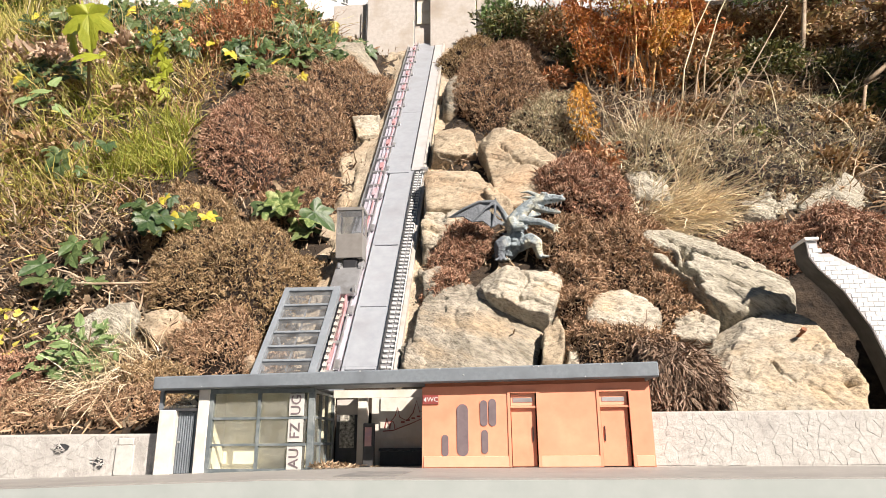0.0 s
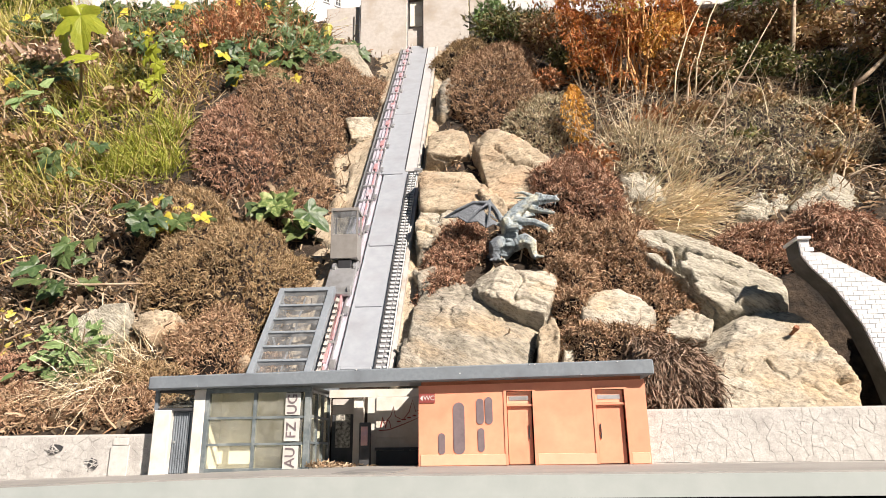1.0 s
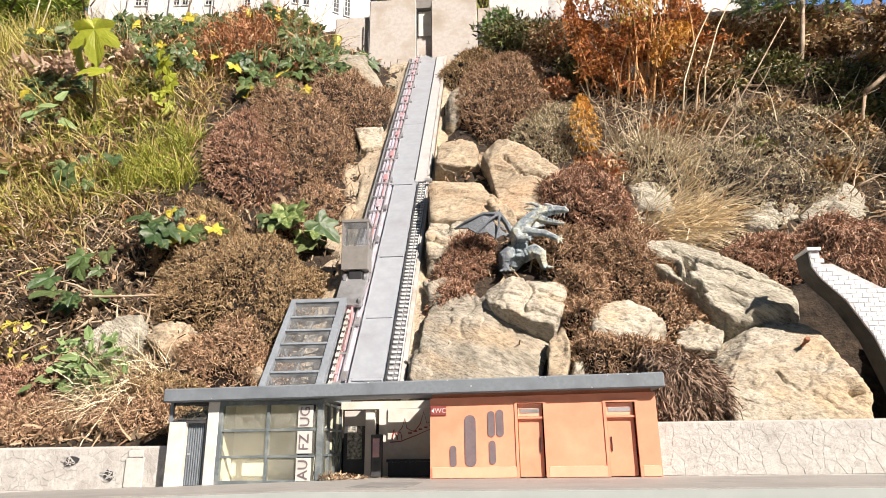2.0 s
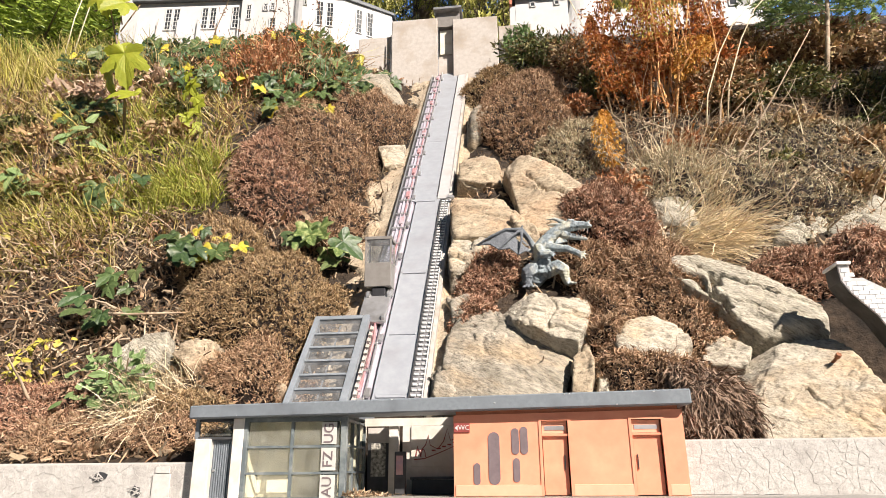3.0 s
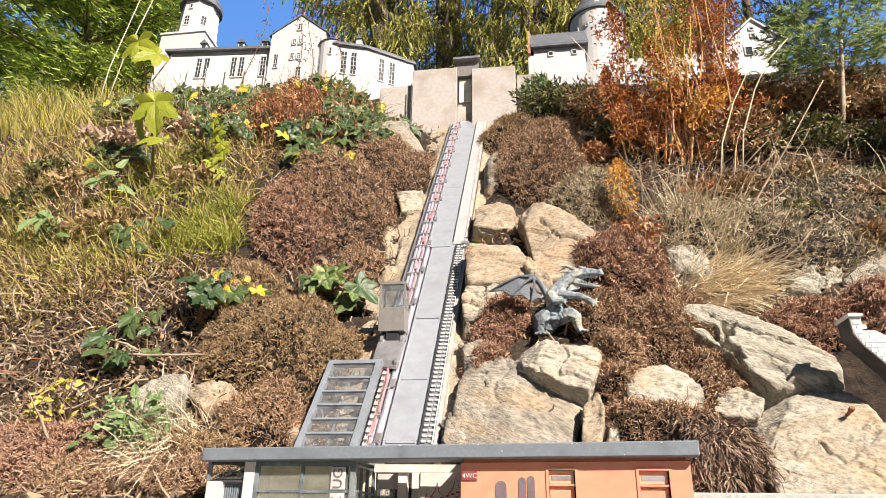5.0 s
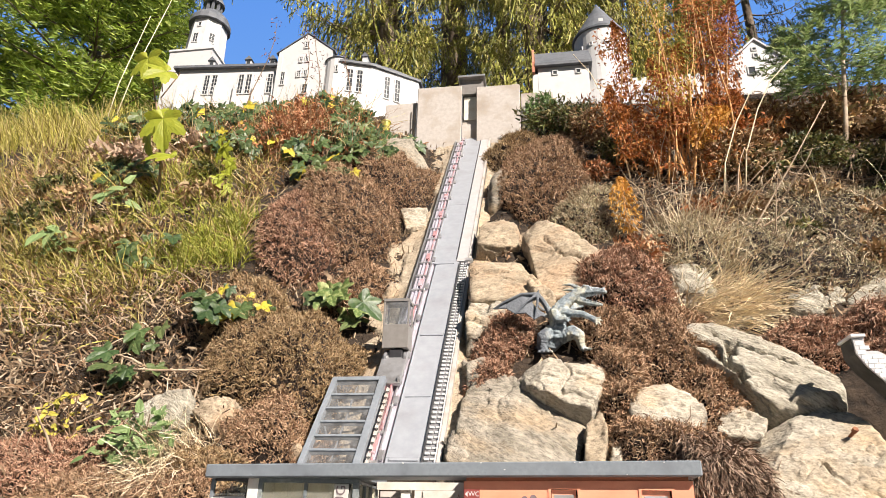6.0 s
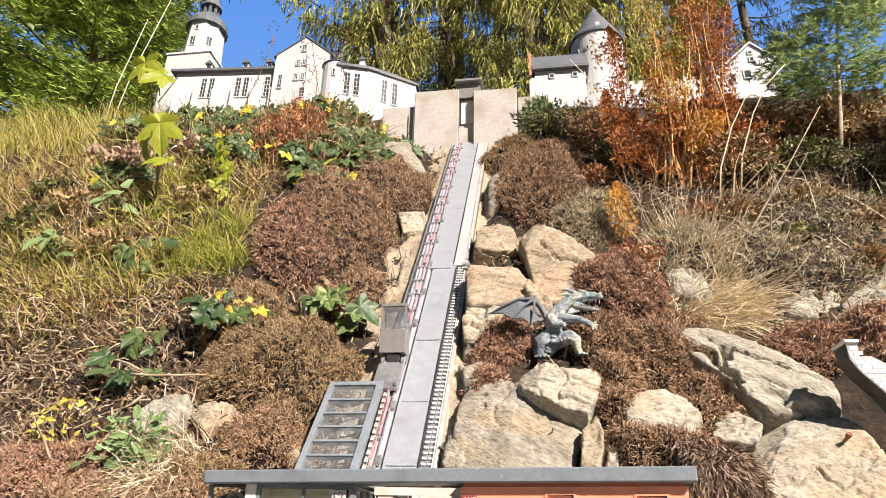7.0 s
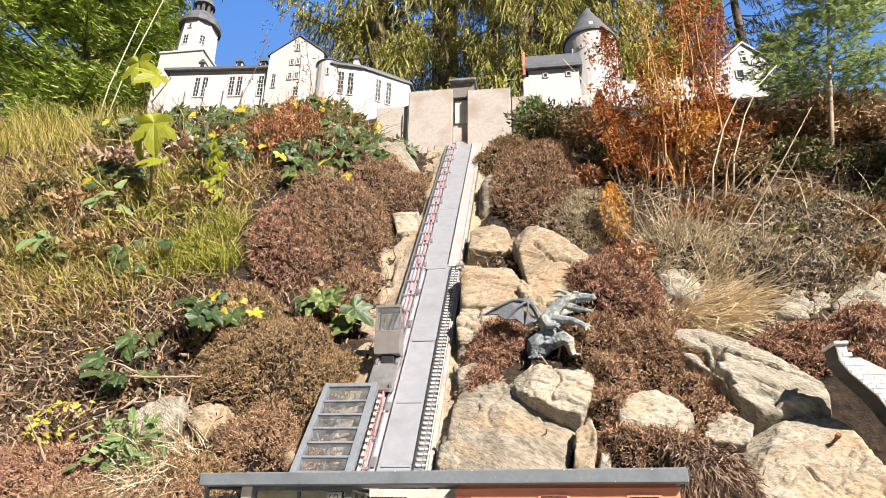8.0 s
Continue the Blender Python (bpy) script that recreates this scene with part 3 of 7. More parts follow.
# stones under the slab
for k in range(26):
    bm = bmesh.new()
    x = -1.2 + k * 0.095 + rnd.uniform(-0.02, 0.02)
    bmesh.ops.create_icosphere(bm, subdivisions=2, radius=1.0)
    s = Vector((rnd.uniform(0.035, 0.055), 0.04, rnd.uniform(0.022, 0.03)))
    for v in bm.verts:
        v.co = Vector((x, -0.232, -0.05)) + Vector((v.co.x * s.x, v.co.y * s.y, v.co.z * s.z)) * (1 + 0.25 * noise.noise(v.co * 1.6 + Vector((k, 0, 0))))
    ob = part("stone", bm, M_WALLSTONE, smooth=True)
    tagged(ob, "pale round stone bearing the pavement slab", "stone", "stones under the slab")

# ---- lift track up the slope ----
def tz(y, up=0.0):
    return 1.2 * y - 0.070 + up


def ramp_box(bm, x0, x1, y0, y1, up0, up1, bevel=0.0):
    """A box that lies along the track."""
    vs = box(bm, x0, x1, 0, 1, up0, up1)
    for v in vs:
        y = y0 + (y1 - y0) * v.co.y
        h = v.co.z
        v.co = Vector((v.co.x, y - 0.768 * h, tz(y) + 0.640 * h))
    if bevel:
        bmesh.ops.bevel(bm, geom=list({e for v in vs for e in v.link_edges}), offset=bevel, segments=1, affect="EDGES")
    return bm


def rbox(*a, bevel=0.0):
    return ramp_box(bmesh.new(), *a, bevel=bevel)


track = thing("lift_track", (-0.13, 0.10, 0.0), "grey inclined lift track with stairs running up the bank", "lift track")
part("bed", rbox(-0.192, -0.066, 0.152, 1.175, -0.030, -0.006), M_BEAM, track, "pale concrete track bed")
ys = [0.152, 0.168, 0.260, 0.375, 0.560, 0.78, 0.98, 1.172]
for i, (a, b) in enumerate(zip(ys, ys[1:])):
    x0, x1 = (-0.140, -0.0925) if i < 4 else (-0.150, -0.0995)
    part("deck_plate", rbox(x0 - 0.006, x1, a, b + 0.002, -0.0055 - 0.0003 * i, 0.003 + 0.0005 * (i % 2), bevel=0.0004), M_DECK, track)
    if 0 < i < 5:
        part("step_edge", rbox(x0, x1 - 0.004, a - 0.0045, a - 0.0008, 0.0030, 0.0052, bevel=0.0004), M_DECK, track)
M_COVER = surf("cover_grey", (0.40, 0.395, 0.40), (0.47, 0.46, 0.46), (0.36, 0.34, 0.33), scale=60, big=14, rough=0.45, bump=0.08, depth=0.0005)
# smooth cover beside the upper stairs
part("cover_plate", rbox(-0.0990, -0.0735, 0.562, 1.160, -0.0055, 0.0052, bevel=0.0006), M_COVER, track, "pale cover plate")
bm = bmesh.new()
for k in range(78):
    y = 0.57 + k * 0.0075
    ramp_box(bm, -0.1012, -0.0994, y, y + 0.0032, 0.0038, 0.0058)
tagged(part("rivet_row", bm, M_DARK, track), kind="stuff")
# toothed stair beside the lower deck
M_STAIR = surf("stair_grey", (0.16, 0.16, 0.17), (0.26, 0.26, 0.27), scale=80, rough=0.6, bump=0.1, depth=0.0005)
M_TREAD = surf("pale_tread", (0.58, 0.58, 0.58), (0.70, 0.70, 0.69), (0.48, 0.47, 0.46), scale=90, big=30, rough=0.5, bump=0.1, depth=0.0005)
part("stair_bed", rbox(-0.0915, -0.0700, 0.152, 0.556, -0.0055, 0.0022), M_STAIR, track, "dark stair shaft")
step_me = None
for k in range(56):
    y = 0.155 + k * 0.0072
    if step_me is None:
        bm = bmesh.new()
        box(bm, -0.0085, -0.0008, -0.0018, 0.0022, -0.001, 0.0030, bevel=0.0010)
        box(bm, 0.0008, 0.0085, -0.0008, 0.0032, -0.001, 0.0030, bevel=0.0010)
        step_me = bpy.data.meshes.new("stair_tread")
        bm.to_mesh(step_me)
        bm.free()
        step_me.materials.append(M_TREAD)
    st = new("stair_tread", step_me)
    st.parent = track
    st.location = Vector((-0.0805, y, tz(y) + 0.0058)) - root_place(track)
for x in (-0.0910, -0.0716):
    part("stringer", rbox(x - 0.0008, x + 0.0008, 0.152, 0.556, -0.001, 0.0075), M_DARK if x < -0.08 else M_TREAD, track)
part("side_beam", rbox(-0.0700, -0.0630, 0.152, 0.560, -0.020, 0.0065, bevel=0.0006), M_BEAM, track, "pale side beam")
part("side_beam", rbox(-0.0733, -0.0660, 0.562, 1.172, -0.020, 0.0075, bevel=0.0006), M_BEAM, track, "pale side beam")
part("bracket", rbox(-0.0785, -0.0640, 0.556, 0.562, -0.010, 0.0120, bevel=0.0005), M_STEEL, track)
part("bracket", rbox(-0.0660, -0.0590, 0.545, 0.552, -0.010, 0.0200, bevel=0.0005), M_STEEL, track)
# lift rails on the other side
part("tray", rbox(-0.1870, -0.1500, 0.152, 1.20, -0.0055, 0.0005), M_LILAC, track, "lilac-grey rail tray")
for x, u, mt in ((-0.1885, 0.0085, M_STEEL), (-0.1845, 0.0045, M_DARK), (-0.1570, 0.0065, M_STEEL)):
    part("rail", rbox(x - 0.0012, x + 0.0012, 0.152, 1.245, -0.005, u, bevel=0.0003), mt, track)
for x in (-0.1740, -0.1660):
    part("pipe", rbox(x - 0.0017, x + 0.0017, 0.152, 1.235, 0.0015, 0.0050, bevel=0.0008), M_RED if x > -0.17 else M_LILAC, track, "long thin red-lilac pipe")
y = 0.16
k = 0
while y < 1.2:
    part("tie", rbox(-0.1855, -0.1575, y, y + 0.003, 0.0006, 0.0062, bevel=0.0003), M_STEEL, track)
    if k % 2 == 0:
        part("joint_box", rbox(-0.1735, -0.1640, y + 0.012, y + 0.030, 0.0012, 0.0070, bevel=0.0012), M_RED, track, "faded red pipe coupling")
        part("roller", rbox(-0.1560, -0.1490, y + 0.004, y + 0.016, 0.0030, 0.0075, bevel=0.0008), M_STEEL, track)
    y += 0.040
    k += 1

# glazed canopy over the foot of the track
canopy = thing("glass_canopy", (-0.21, 0.17, 0.06), "sloping grey-framed glass canopy over the lower lift entrance", "canopy")
M_FRAME = surf("blue_grey_frame", (0.19, 0.215, 0.245), (0.26, 0.285, 0.315), (0.16, 0.18, 0.20), scale=200, big=25, rough=0.4, bump=0.05, depth=0.0005)
part("pane", rbox(-0.256, -0.173, 0.139, 0.264, 0.0285, 0.0295), M_GLASS, canopy, "clear roof pane").visible_shadow = False
for x in (-0.2580, -0.1755):
    part("rafter", rbox(x - (0.0045 if x < -0.2 else 0.0065), x + 0.0045, 0.137, 0.268, 0.0220, 0.0330, bevel=0.0006), M_FRAME, canopy)
for y in (0.139, 0.158, 0.177, 0.197, 0.217, 0.238):
    part("purlin", rbox(-0.2533, -0.1822, y, y + 0.0028, 0.0230, 0.0318, bevel=0.0004), M_FRAME, canopy)
part("purlin", rbox(-0.2533, -0.1822, 0.262, 0.268, 0.0220, 0.0326, bevel=0.0004), M_FRAME, canopy)
part("inner_rail", rbox(-0.2200, -0.2180, 0.152, 0.259, 0.0200, 0.0225), M_STEEL, canopy)
part("side_pane", rbox(-0.2600, -0.2580, 0.145, 0.264, -0.0100, 0.0215), M_GLASS, canopy, "side pane").visible_shadow = False
for y in (0.160, 0.208, 0.257):
    part("post", rbox(-0.2630, -0.2570, y, y + 0.005, -0.040, 0.0215), M_FRAME, canopy)
    part("post", rbox(-0.1790, -0.1750, y, y + 0.005, -0.004, 0.0215), M_FRAME, canopy)
bm = bmesh.new()
for k in range(12):
    yy = 0.150 + k * 0.0095
    ramp_box(bm, -0.1700, -0.1645, yy, yy + 0.005, 0.0150, 0.0182)
tagged(part("rack_teeth", bm, M_BEAM, canopy), kind="stuff")
part("rack_rail", rbox(-0.1706, -0.1692, 0.150, 0.264, 0.0005, 0.0150), M_BEAM, canopy)

# lift cabin on the rails
cy = 0.3317
cab = thing("lift_cabin", (-0.185, cy, tz(cy)), "small grey glazed lift cabin standing on the rails", "lift cabin")
cx0, cx1, cz0 = -0.1965, -0.1490, tz(cy) + 0.008
cd0, cd1, ch = cy - 0.0317, cy + 0.0035, 0.093
part("lower_panel", abox(cx0, cx1, cd0, cd1, cz0, cz0 + 0.044, bevel=0.0008), M_CABIN, cab, "brown-grey metal lower panel")
part("roof_plate", abox(cx0 - 0.0006, cx1 + 0.0006, cd0 - 0.0006, cd1, cz0 + ch - 0.006, cz0 + ch, bevel=0.0005), M_CABIN, cab)
for x in (cx0 + 0.0013, cx1 - 0.0013):
    for y in (cd0 + 0.0013, cd1 - 0.0013):
        part("corner_post", abox(x - 0.0013, x + 0.0013, y - 0.0013, y + 0.0013, cz0 + 0.044, cz0 + ch - 0.006), M_CABIN, cab)
for a in ((cx0 + 0.003, cx1 - 0.003, cd0 + 0.0008, cd0 + 0.0014), (cx0 + 0.0010, cx0 + 0.0015, cd0 + 0.003, cd1 - 0.003), (cx1 - 0.0015, cx1 - 0.0010, cd0 + 0.003, cd1 - 0.003)):
    p = part("pane", abox(*a, cz0 + 0.0442, cz0 + ch - 0.0062), M_GLASS, cab)
    p.visible_shadow = False
part("back_panel", abox(cx0 + 0.003, cx1 - 0.003, cd1 - 0.0022, cd1 - 0.0012, cz0 + 0.0442, cz0 + ch - 0.0062), M_GLASS, cab).visible_shadow = False
part("chassis", rbox(-0.1960, -0.1500, cy - 0.062, cy + 0.010, 0.0090, 0.0160, bevel=0.001), M_STEEL, cab, "grey wheeled chassis")
part("buffer", abox(-0.1840, -0.1590, cy - 0.028, cy - 0.002, cz0 - 0.022, cz0 - 0.0005, bevel=0.002), M_BLACK, cab)
for y in (cy - 0.056, cy - 0.014):
    for x in (-0.1530, -0.1890):
        bm = bmesh.new()
        bmesh.ops.create_cone(bm, cap_ends=True, segments=16, radius1=0.0085, radius2=0.0085, depth=0.005, matrix=Matrix.Translation((x, y - 0.010, tz(y) + 0.010)) @ pose(0, 0, 0, 0, 90, 0))
        part("wheel", bm, M_STEEL, cab)
bm = bmesh.new()
tube(bm, [(-0.178, cy - 0.075, tz(cy - 0.075) + 0.010), (-0.174, cy - 0.060, tz(cy - 0.06) + 0.020), (-0.168, cy - 0.060, tz(cy - 0.06) + 0.020), (-0.163, cy - 0.085, tz(cy - 0.085) + 0.010), (-0.164, cy - 0.13, tz(cy - 0.13) + 0.007)], 0.0024, sides=8)
part("cable_loop", bm, M_RED, cab, "red cable loop", smooth=True)

# ---- walls and platform at the head of the track ----
portal_left = tagged(part("wall_portal", abox(-0.334, -0.172, 1.150, 1.168, 1.27, 1.560, bevel=0.002), M_TAN), "tan roughcast end wall beside the upper lift stop", "wall", kind="structure")
portal_right = tagged(part("wall_portal", abox(-0.117, 0.040, 1.150, 1.168, 1.27, 1.5475, bevel=0.002), M_TAN), "tan roughcast end wall beside the upper lift stop", "wall", kind="structure")
tagged(part("wall_terrace", abox(-0.46, -0.338, 1.175, 1.20, 1.27, 1.515, bevel=0.002), M_TAN), "low tan terrace wall", "wall", kind="structure")
tagged(part("wall_terrace", abox(0.042, 0.16, 1.185, 1.21, 1.30, 1.53, bevel=0.002), M_TAN), "low tan terrace wall", "wall", kind="structure")
bm = bmesh.new()
tube(bm, [(-0.336, 1.148, 1.30), (-0.336, 1.148, 1.50)], 0.002)
tagged(part("drain_pipe", bm, M_DARK), "thin dark drain pipe at the wall joint", "pipe")
stop = thing("upper_lift_stop", (-0.135, 1.20, 1.36), "grey upper lift stop with a flat metal roof", "shelter")
part("roof", abox(-0.186, -0.086, 1.152, 1.30, 1.597, 1.607, bevel=0.001), M_STEEL, stop, "flat pale metal roof")
part("header", abox(-0.178, -0.094, 1.172, 1.29, 1.535, 1.596), M_CABIN, stop, "brown-grey header panel")
for x in (-0.175, -0.115):
    part("post", abox(x, x + 0.004, 1.173, 1.178, 1.34, 1.534), M_GREY, stop)
part("door", abox(-0.172, -0.116, 1.192, 1.197, 1.405, 1.534), M_TAN, stop, "tan stop door")
part("sill", abox(-0.172, -0.117, 1.176, 1.190, 1.34, 1.404), M_TAN, stop)
part("glazing", abox(-0.166, -0.122, 1.186, 1.1905, 1.43, 1.53), M_DIRTY, stop, "yellowish glazed door light")

# ---- church and castle on the terrace ----
def window_in(parent, x, z, w, h, y, nx_, nz_, yaw=0.0, origin=None):
    """A framed window with real depth: dark pane, frame and glazing bars."""
    m = pose(x, y, z, 0, 0, yaw)
    pn = part("window", abox(-w / 2, w / 2, -0.0015, 0.003, -h / 2, h / 2, m=m), M_WINDOW, parent)
    for a in (-w / 2, w / 2):
        part("frame", abox(a - 0.0022, a + 0.0022, -0.004, 0.002, -h / 2 - 0.002, h / 2 + 0.002, m=m), M_SILL, pn)
    for a in (-h / 2, h / 2):
        part("frame", abox(-w / 2, w / 2, -0.004, 0.002, a - 0.0022, a + 0.0022, m=m), M_SILL, pn)
    for i in range(1, nx_):
        part("glazing_bar", abox(-w / 2 + w * i / nx_ - 0.0008, -w / 2 + w * i / nx_ + 0.0008, -0.003, 0.001, -h / 2, h / 2, m=m), M_SILL, pn)
    for i in range(1, nz_):
        part("glazing_bar", abox(-w / 2, w / 2, -0.0028, 0.001, -h / 2 + h * i / nz_ - 0.0007, -h / 2 + h * i / nz_ + 0.0007, m=m), M_SILL, pn)
    return pn


M_SILL = surf("grey_frame", (0.55, 0.55, 0.55), (0.64, 0.64, 0.63), scale=90, rough=0.6, bump=0)
church = thing("church", (-1.0, 1.5, 1.6), "white model church with slate roofs and a domed tower", "church")
EV = 1.930
# nave, turned a little
NV = pose(-1.478, 1.372, 0, 0, 0, 4.5)


def nave_at(u, d, z):
    return NV @ Vector((u, d, z))


part("wall", abox(0, 0.47, 0, 0.27, 1.55, EV, m=NV), M_WHITE, church, "white rendered nave wall")
bm = bmesh.new()
prism(bm, [(-0.022, -0.020, EV), (-0.022, -0.020, EV + 0.012), (-0.022, 0.14, EV + 0.115), (-0.022, 0.30, EV + 0.012), (-0.022, 0.30, EV)], (0.50, 0, 0), m=NV)
part("roof", bm, M_SLATE, church, "dark slate nave roof")
for k in range(6):
    part("buttress", abox(0.009 + k * 0.086, 0.023 + k * 0.086, -0.016, -0.0005, 1.55, EV - 0.095, bevel=0.002, m=NV), M_WHITE, church)
for u in (0.136, 0.171, 0.292, 0.327, 0.423):
    p = nave_at(u, -0.0005, 1.845)
    window_in(church, p.x, p.z, 0.026, 0.105, p.y, 2, 5, yaw=4.5)
for u in (0.138, 0.308, 0.418):
    d = part("dormer", abox(u - 0.013, u + 0.013, 0.005, 0.05, EV + 0.020, EV + 0.052, m=NV), M_WHITE, church)
    bm = bmesh.new()
    prism(bm, [(u - 0.018, -0.002, EV + 0.052), (u + 0.018, -0.002, EV + 0.052), (u, -0.002, EV + 0.074)], (0, 0.055, 0), m=NV)
    part("dormer_roof", bm, M_SLATE, d)
    part("dormer_pane", abox(u - 0.008, u + 0.008, 0.003, 0.0048, EV + 0.024, EV + 0.048, m=NV), M_WINDOW, d)
# gabled block
gx0_, gx1_, gy_ = -1.022, -0.775, 1.385
bm = bmesh.new()
prism(bm, [(gx0_, gy_, 1.55), (gx1_, gy_, 1.55), (gx1_, gy_, 1.985), (-0.895, gy_, 2.085), (gx0_, gy_, 1.995)], (0, 0.26, 0))
part("gable_wall", bm, M_WHITE, church, "white rendered gable wall")
for xa, za, xb, zb in ((gx0_ - 0.012, 1.988, -0.895, 2.090), (gx1_ + 0.012, 1.977, -0.895, 2.090)):
    bm = bmesh.new()
    prism(bm, [(xa, gy_ - 0.004, za), (xb, gy_ - 0.004, zb), (xb, gy_ - 0.004, zb + 0.005), (xa, gy_ - 0.004, za + 0.005)], (0, 0.28, 0))
    part("roof", bm, M_SLATE, church, "dark slate gable roof")
for x, z, w, h in ((-0.895, 2.025, 0.022, 0.036), (-0.915, 1.945, 0.016, 0.030), (-0.888, 1.945, 0.016, 0.030), (-0.918, 1.868, 0.018, 0.034), (-0.888, 1.868, 0.018, 0.034), (-0.883, 1.785, 0.026, 0.050), (-0.990, 1.85, 0.020, 0.07)):
    window_in(church, x, z, w, h, gy_ - 0.0005, 2, 3)
for x in (gx0_ + 0.010, gx1_ - 0.010):
    part("pilaster", abox(x - 0.010, x + 0.010, gy_ - 0.004, gy_ - 0.0004, 1.55, 1.975), M_WHITE, church)
# stair turret
bm = drum(bmesh.new(), -0.752, 1.42, 1.55, 1.925, 0.058, 0.058, 20)
turret = part("stair_turret", bm, M_WHITE, church, "rounded white stair turret", smooth=False)
part("cap", drum(bmesh.new(), -0.752, 1.42, 1.9255, 1.945, 0.064, 0.045, 20), M_SLATE, turret)
window_in(church, -0.740, 1.862, 0.012, 0.034, 1.363, 1, 2)
# choir with slanted walls
F = [(-0.722, 1.375), (-0.600, 1.415), (-0.418, 1.545), (-0.418, 1.70), (-0.722, 1.70)]
part("choir_wall", prism(bmesh.new(), [(x, y, 1.50) for x, y in F], (0, 0, EV - 0.028 - 1.50)), M_WHITE, church, "white rendered choir wall")
bm = bmesh.new()
c0 = Vector((-0.60, 1.56, EV + 0.075))
lo = [bm.verts.new((c0.x + (x - c0.x) * 1.06, c0.y + (y - c0.y) * 1.09, EV - 0.030)) for x, y in F]
hi = [bm.verts.new((c0.x + (x - c0.x) * 1.06, c0.y + (y - c0.y) * 1.09, EV - 0.018)) for x, y in F]
rid = [bm.verts.new((-0.70, 1.55, EV + 0.075)), bm.verts.new((-0.555, 1.56, EV + 0.075))]
bm.faces.new(lo[::-1])
for i in range(5):
    j = (i + 1) % 5
    bm.faces.new((lo[i], lo[j], hi[j], hi[i]))
bm.faces.new((hi[0], hi[1], rid[1], rid[0]))
bm.faces.new((hi[1], hi[2], rid[1]))
bm.faces.new((hi[2], hi[3], rid[1]))
bm.faces.new((hi[3], hi[4], rid[0], rid[1]))
bm.faces.new((hi[4], hi[0], rid[0]))
part("roof", bm, M_SLATE, church, "hipped dark slate roof")
for (xa, ya), (xb, yb), fs in ((F[0], F[1], (0.30, 0.62)), (F[1], F[2], (0.33, 0.55))):
    for f in fs:
        window_in(church, xa + (xb - xa) * f, 1.815, 0.026, 0.115, ya + (yb - ya) * f - 0.0008, 2, 5, yaw=math.degrees(math.atan2(yb - ya, xb - xa)))
d = part("dormer", abox(-0.655, -0.632, 1.44, 1.49, EV + 0.010, EV + 0.050), M_WHITE, church)
bm = bmesh.new()
prism(bm, [(-0.661, 1.434, EV + 0.050), (-0.626, 1.434, EV + 0.050), (-0.6435, 1.434, EV + 0.073)], (0, 0.06, 0))
part("dormer_roof", bm, M_SLATE, d)
# tower
tx, ty = -1.572, 1.66
bm = bmesh.new()
prism(bm, [(tx - 0.118, ty - 0.11, 1.5), (tx + 0.115, ty - 0.11, 1.5), (tx + 0.115, ty - 0.11, 2.203), (tx - 0.108, ty - 0.11, 2.203)], (0, 0.22, 0))
part("tower_base", bm, M_WHITE, church, "square white tower base")
part("cornice", abox(tx - 0.114, tx + 0.121, ty - 0.116, ty + 0.116, 2.2035, 2.214), M_WHITE, church)
oct_ = part("tower_shaft", drum(bmesh.new(), tx + 0.004, ty, 2.2145, 2.433, 0.101, 0.090, 8, 0.5), M_WHITE, church, "white octagonal belfry")
window_in(church, tx - 0.004, 2.303, 0.028, 0.058, ty - 0.0895, 2, 3)
window_in(church, tx + 0.004, 2.393, 0.016, 0.026, ty - 0.0870, 1, 1)
window_in(church, tx + 0.067, 2.313, 0.028, 0.058, ty - 0.0635, 2, 3, yaw=45)
bm = bmesh.new()
for (r0, z0), (r1, z1) in zip(((0.106, 2.4335), (0.102, 2.465), (0.088, 2.493), (0.064, 2.516), (0.046, 2.528)), ((0.102, 2.465), (0.088, 2.493), (0.064, 2.516), (0.046, 2.528), (0.042, 2.54))):
    drum(bm, tx + 0.004, ty, z0, z1, r0, r1, 16)
dome = part("dome", bm, M_SLATE, church, "dark slate tower dome")
for k in range(8):
    a = 2 * math.pi * (k + 0.5) / 8
    part("lantern_post", abox(tx + 0.004 + 0.036 * math.cos(a) - 0.006, tx + 0.004 + 0.036 * math.cos(a) + 0.006, ty + 0.036 * math.sin(a) - 0.006, ty + 0.036 * math.sin(a) + 0.006, 2.5405, 2.59), M_SLATE, dome)
bm = drum(bmesh.new(), tx + 0.004, ty, 2.5905, 2.604, 0.054, 0.052, 16)
drum(bm, tx + 0.004, ty, 2.604, 2.718, 0.050, 0.004, 16)
part("lantern_cap", bm, M_SLATE, dome)

# castle on the other side of the track
castle = thing("castle", (0.6, 1.6, 1.6), "white model castle with a round keep and slate roofs", "castle")
part("wall", abox(0.112, 0.330, 1.550, 1.75, 1.55, 1.935), M_WHITE, castle, "white rendered castle house")
bm = bmesh.new()
prism(bm, [(0.100, 1.528, 1.930), (0.100, 1.528, 1.944), (0.100, 1.65, 2.095), (0.100, 1.77, 1.944), (0.100, 1.77, 1.930)], (0.245, 0, 0))
part("roof", bm, M_SLATE, castle, "plain slate roof")
bm = bmesh.new()
prism(bm, [(0.088, 1.532, 1.90), (0.088, 1.532, 1.955), (0.088, 1.65, 2.120), (0.088, 1.77, 1.955), (0.088, 1.77, 1.90)], (0.011, 0, 0))
part("gable_edge", bm, surf("brick_red", (0.42, 0.16, 0.10), (0.55, 0.24, 0.16), scale=120, rough=0.8, bump=0.2), castle, "red brick gable edge")
part("wall", abox(0.088, 0.1115, 1.551, 1.75, 1.55, 1.90), M_WHITE, castle)
window_in(castle, 0.185, 1.900, 0.020, 0.022, 1.5495, 1, 1)
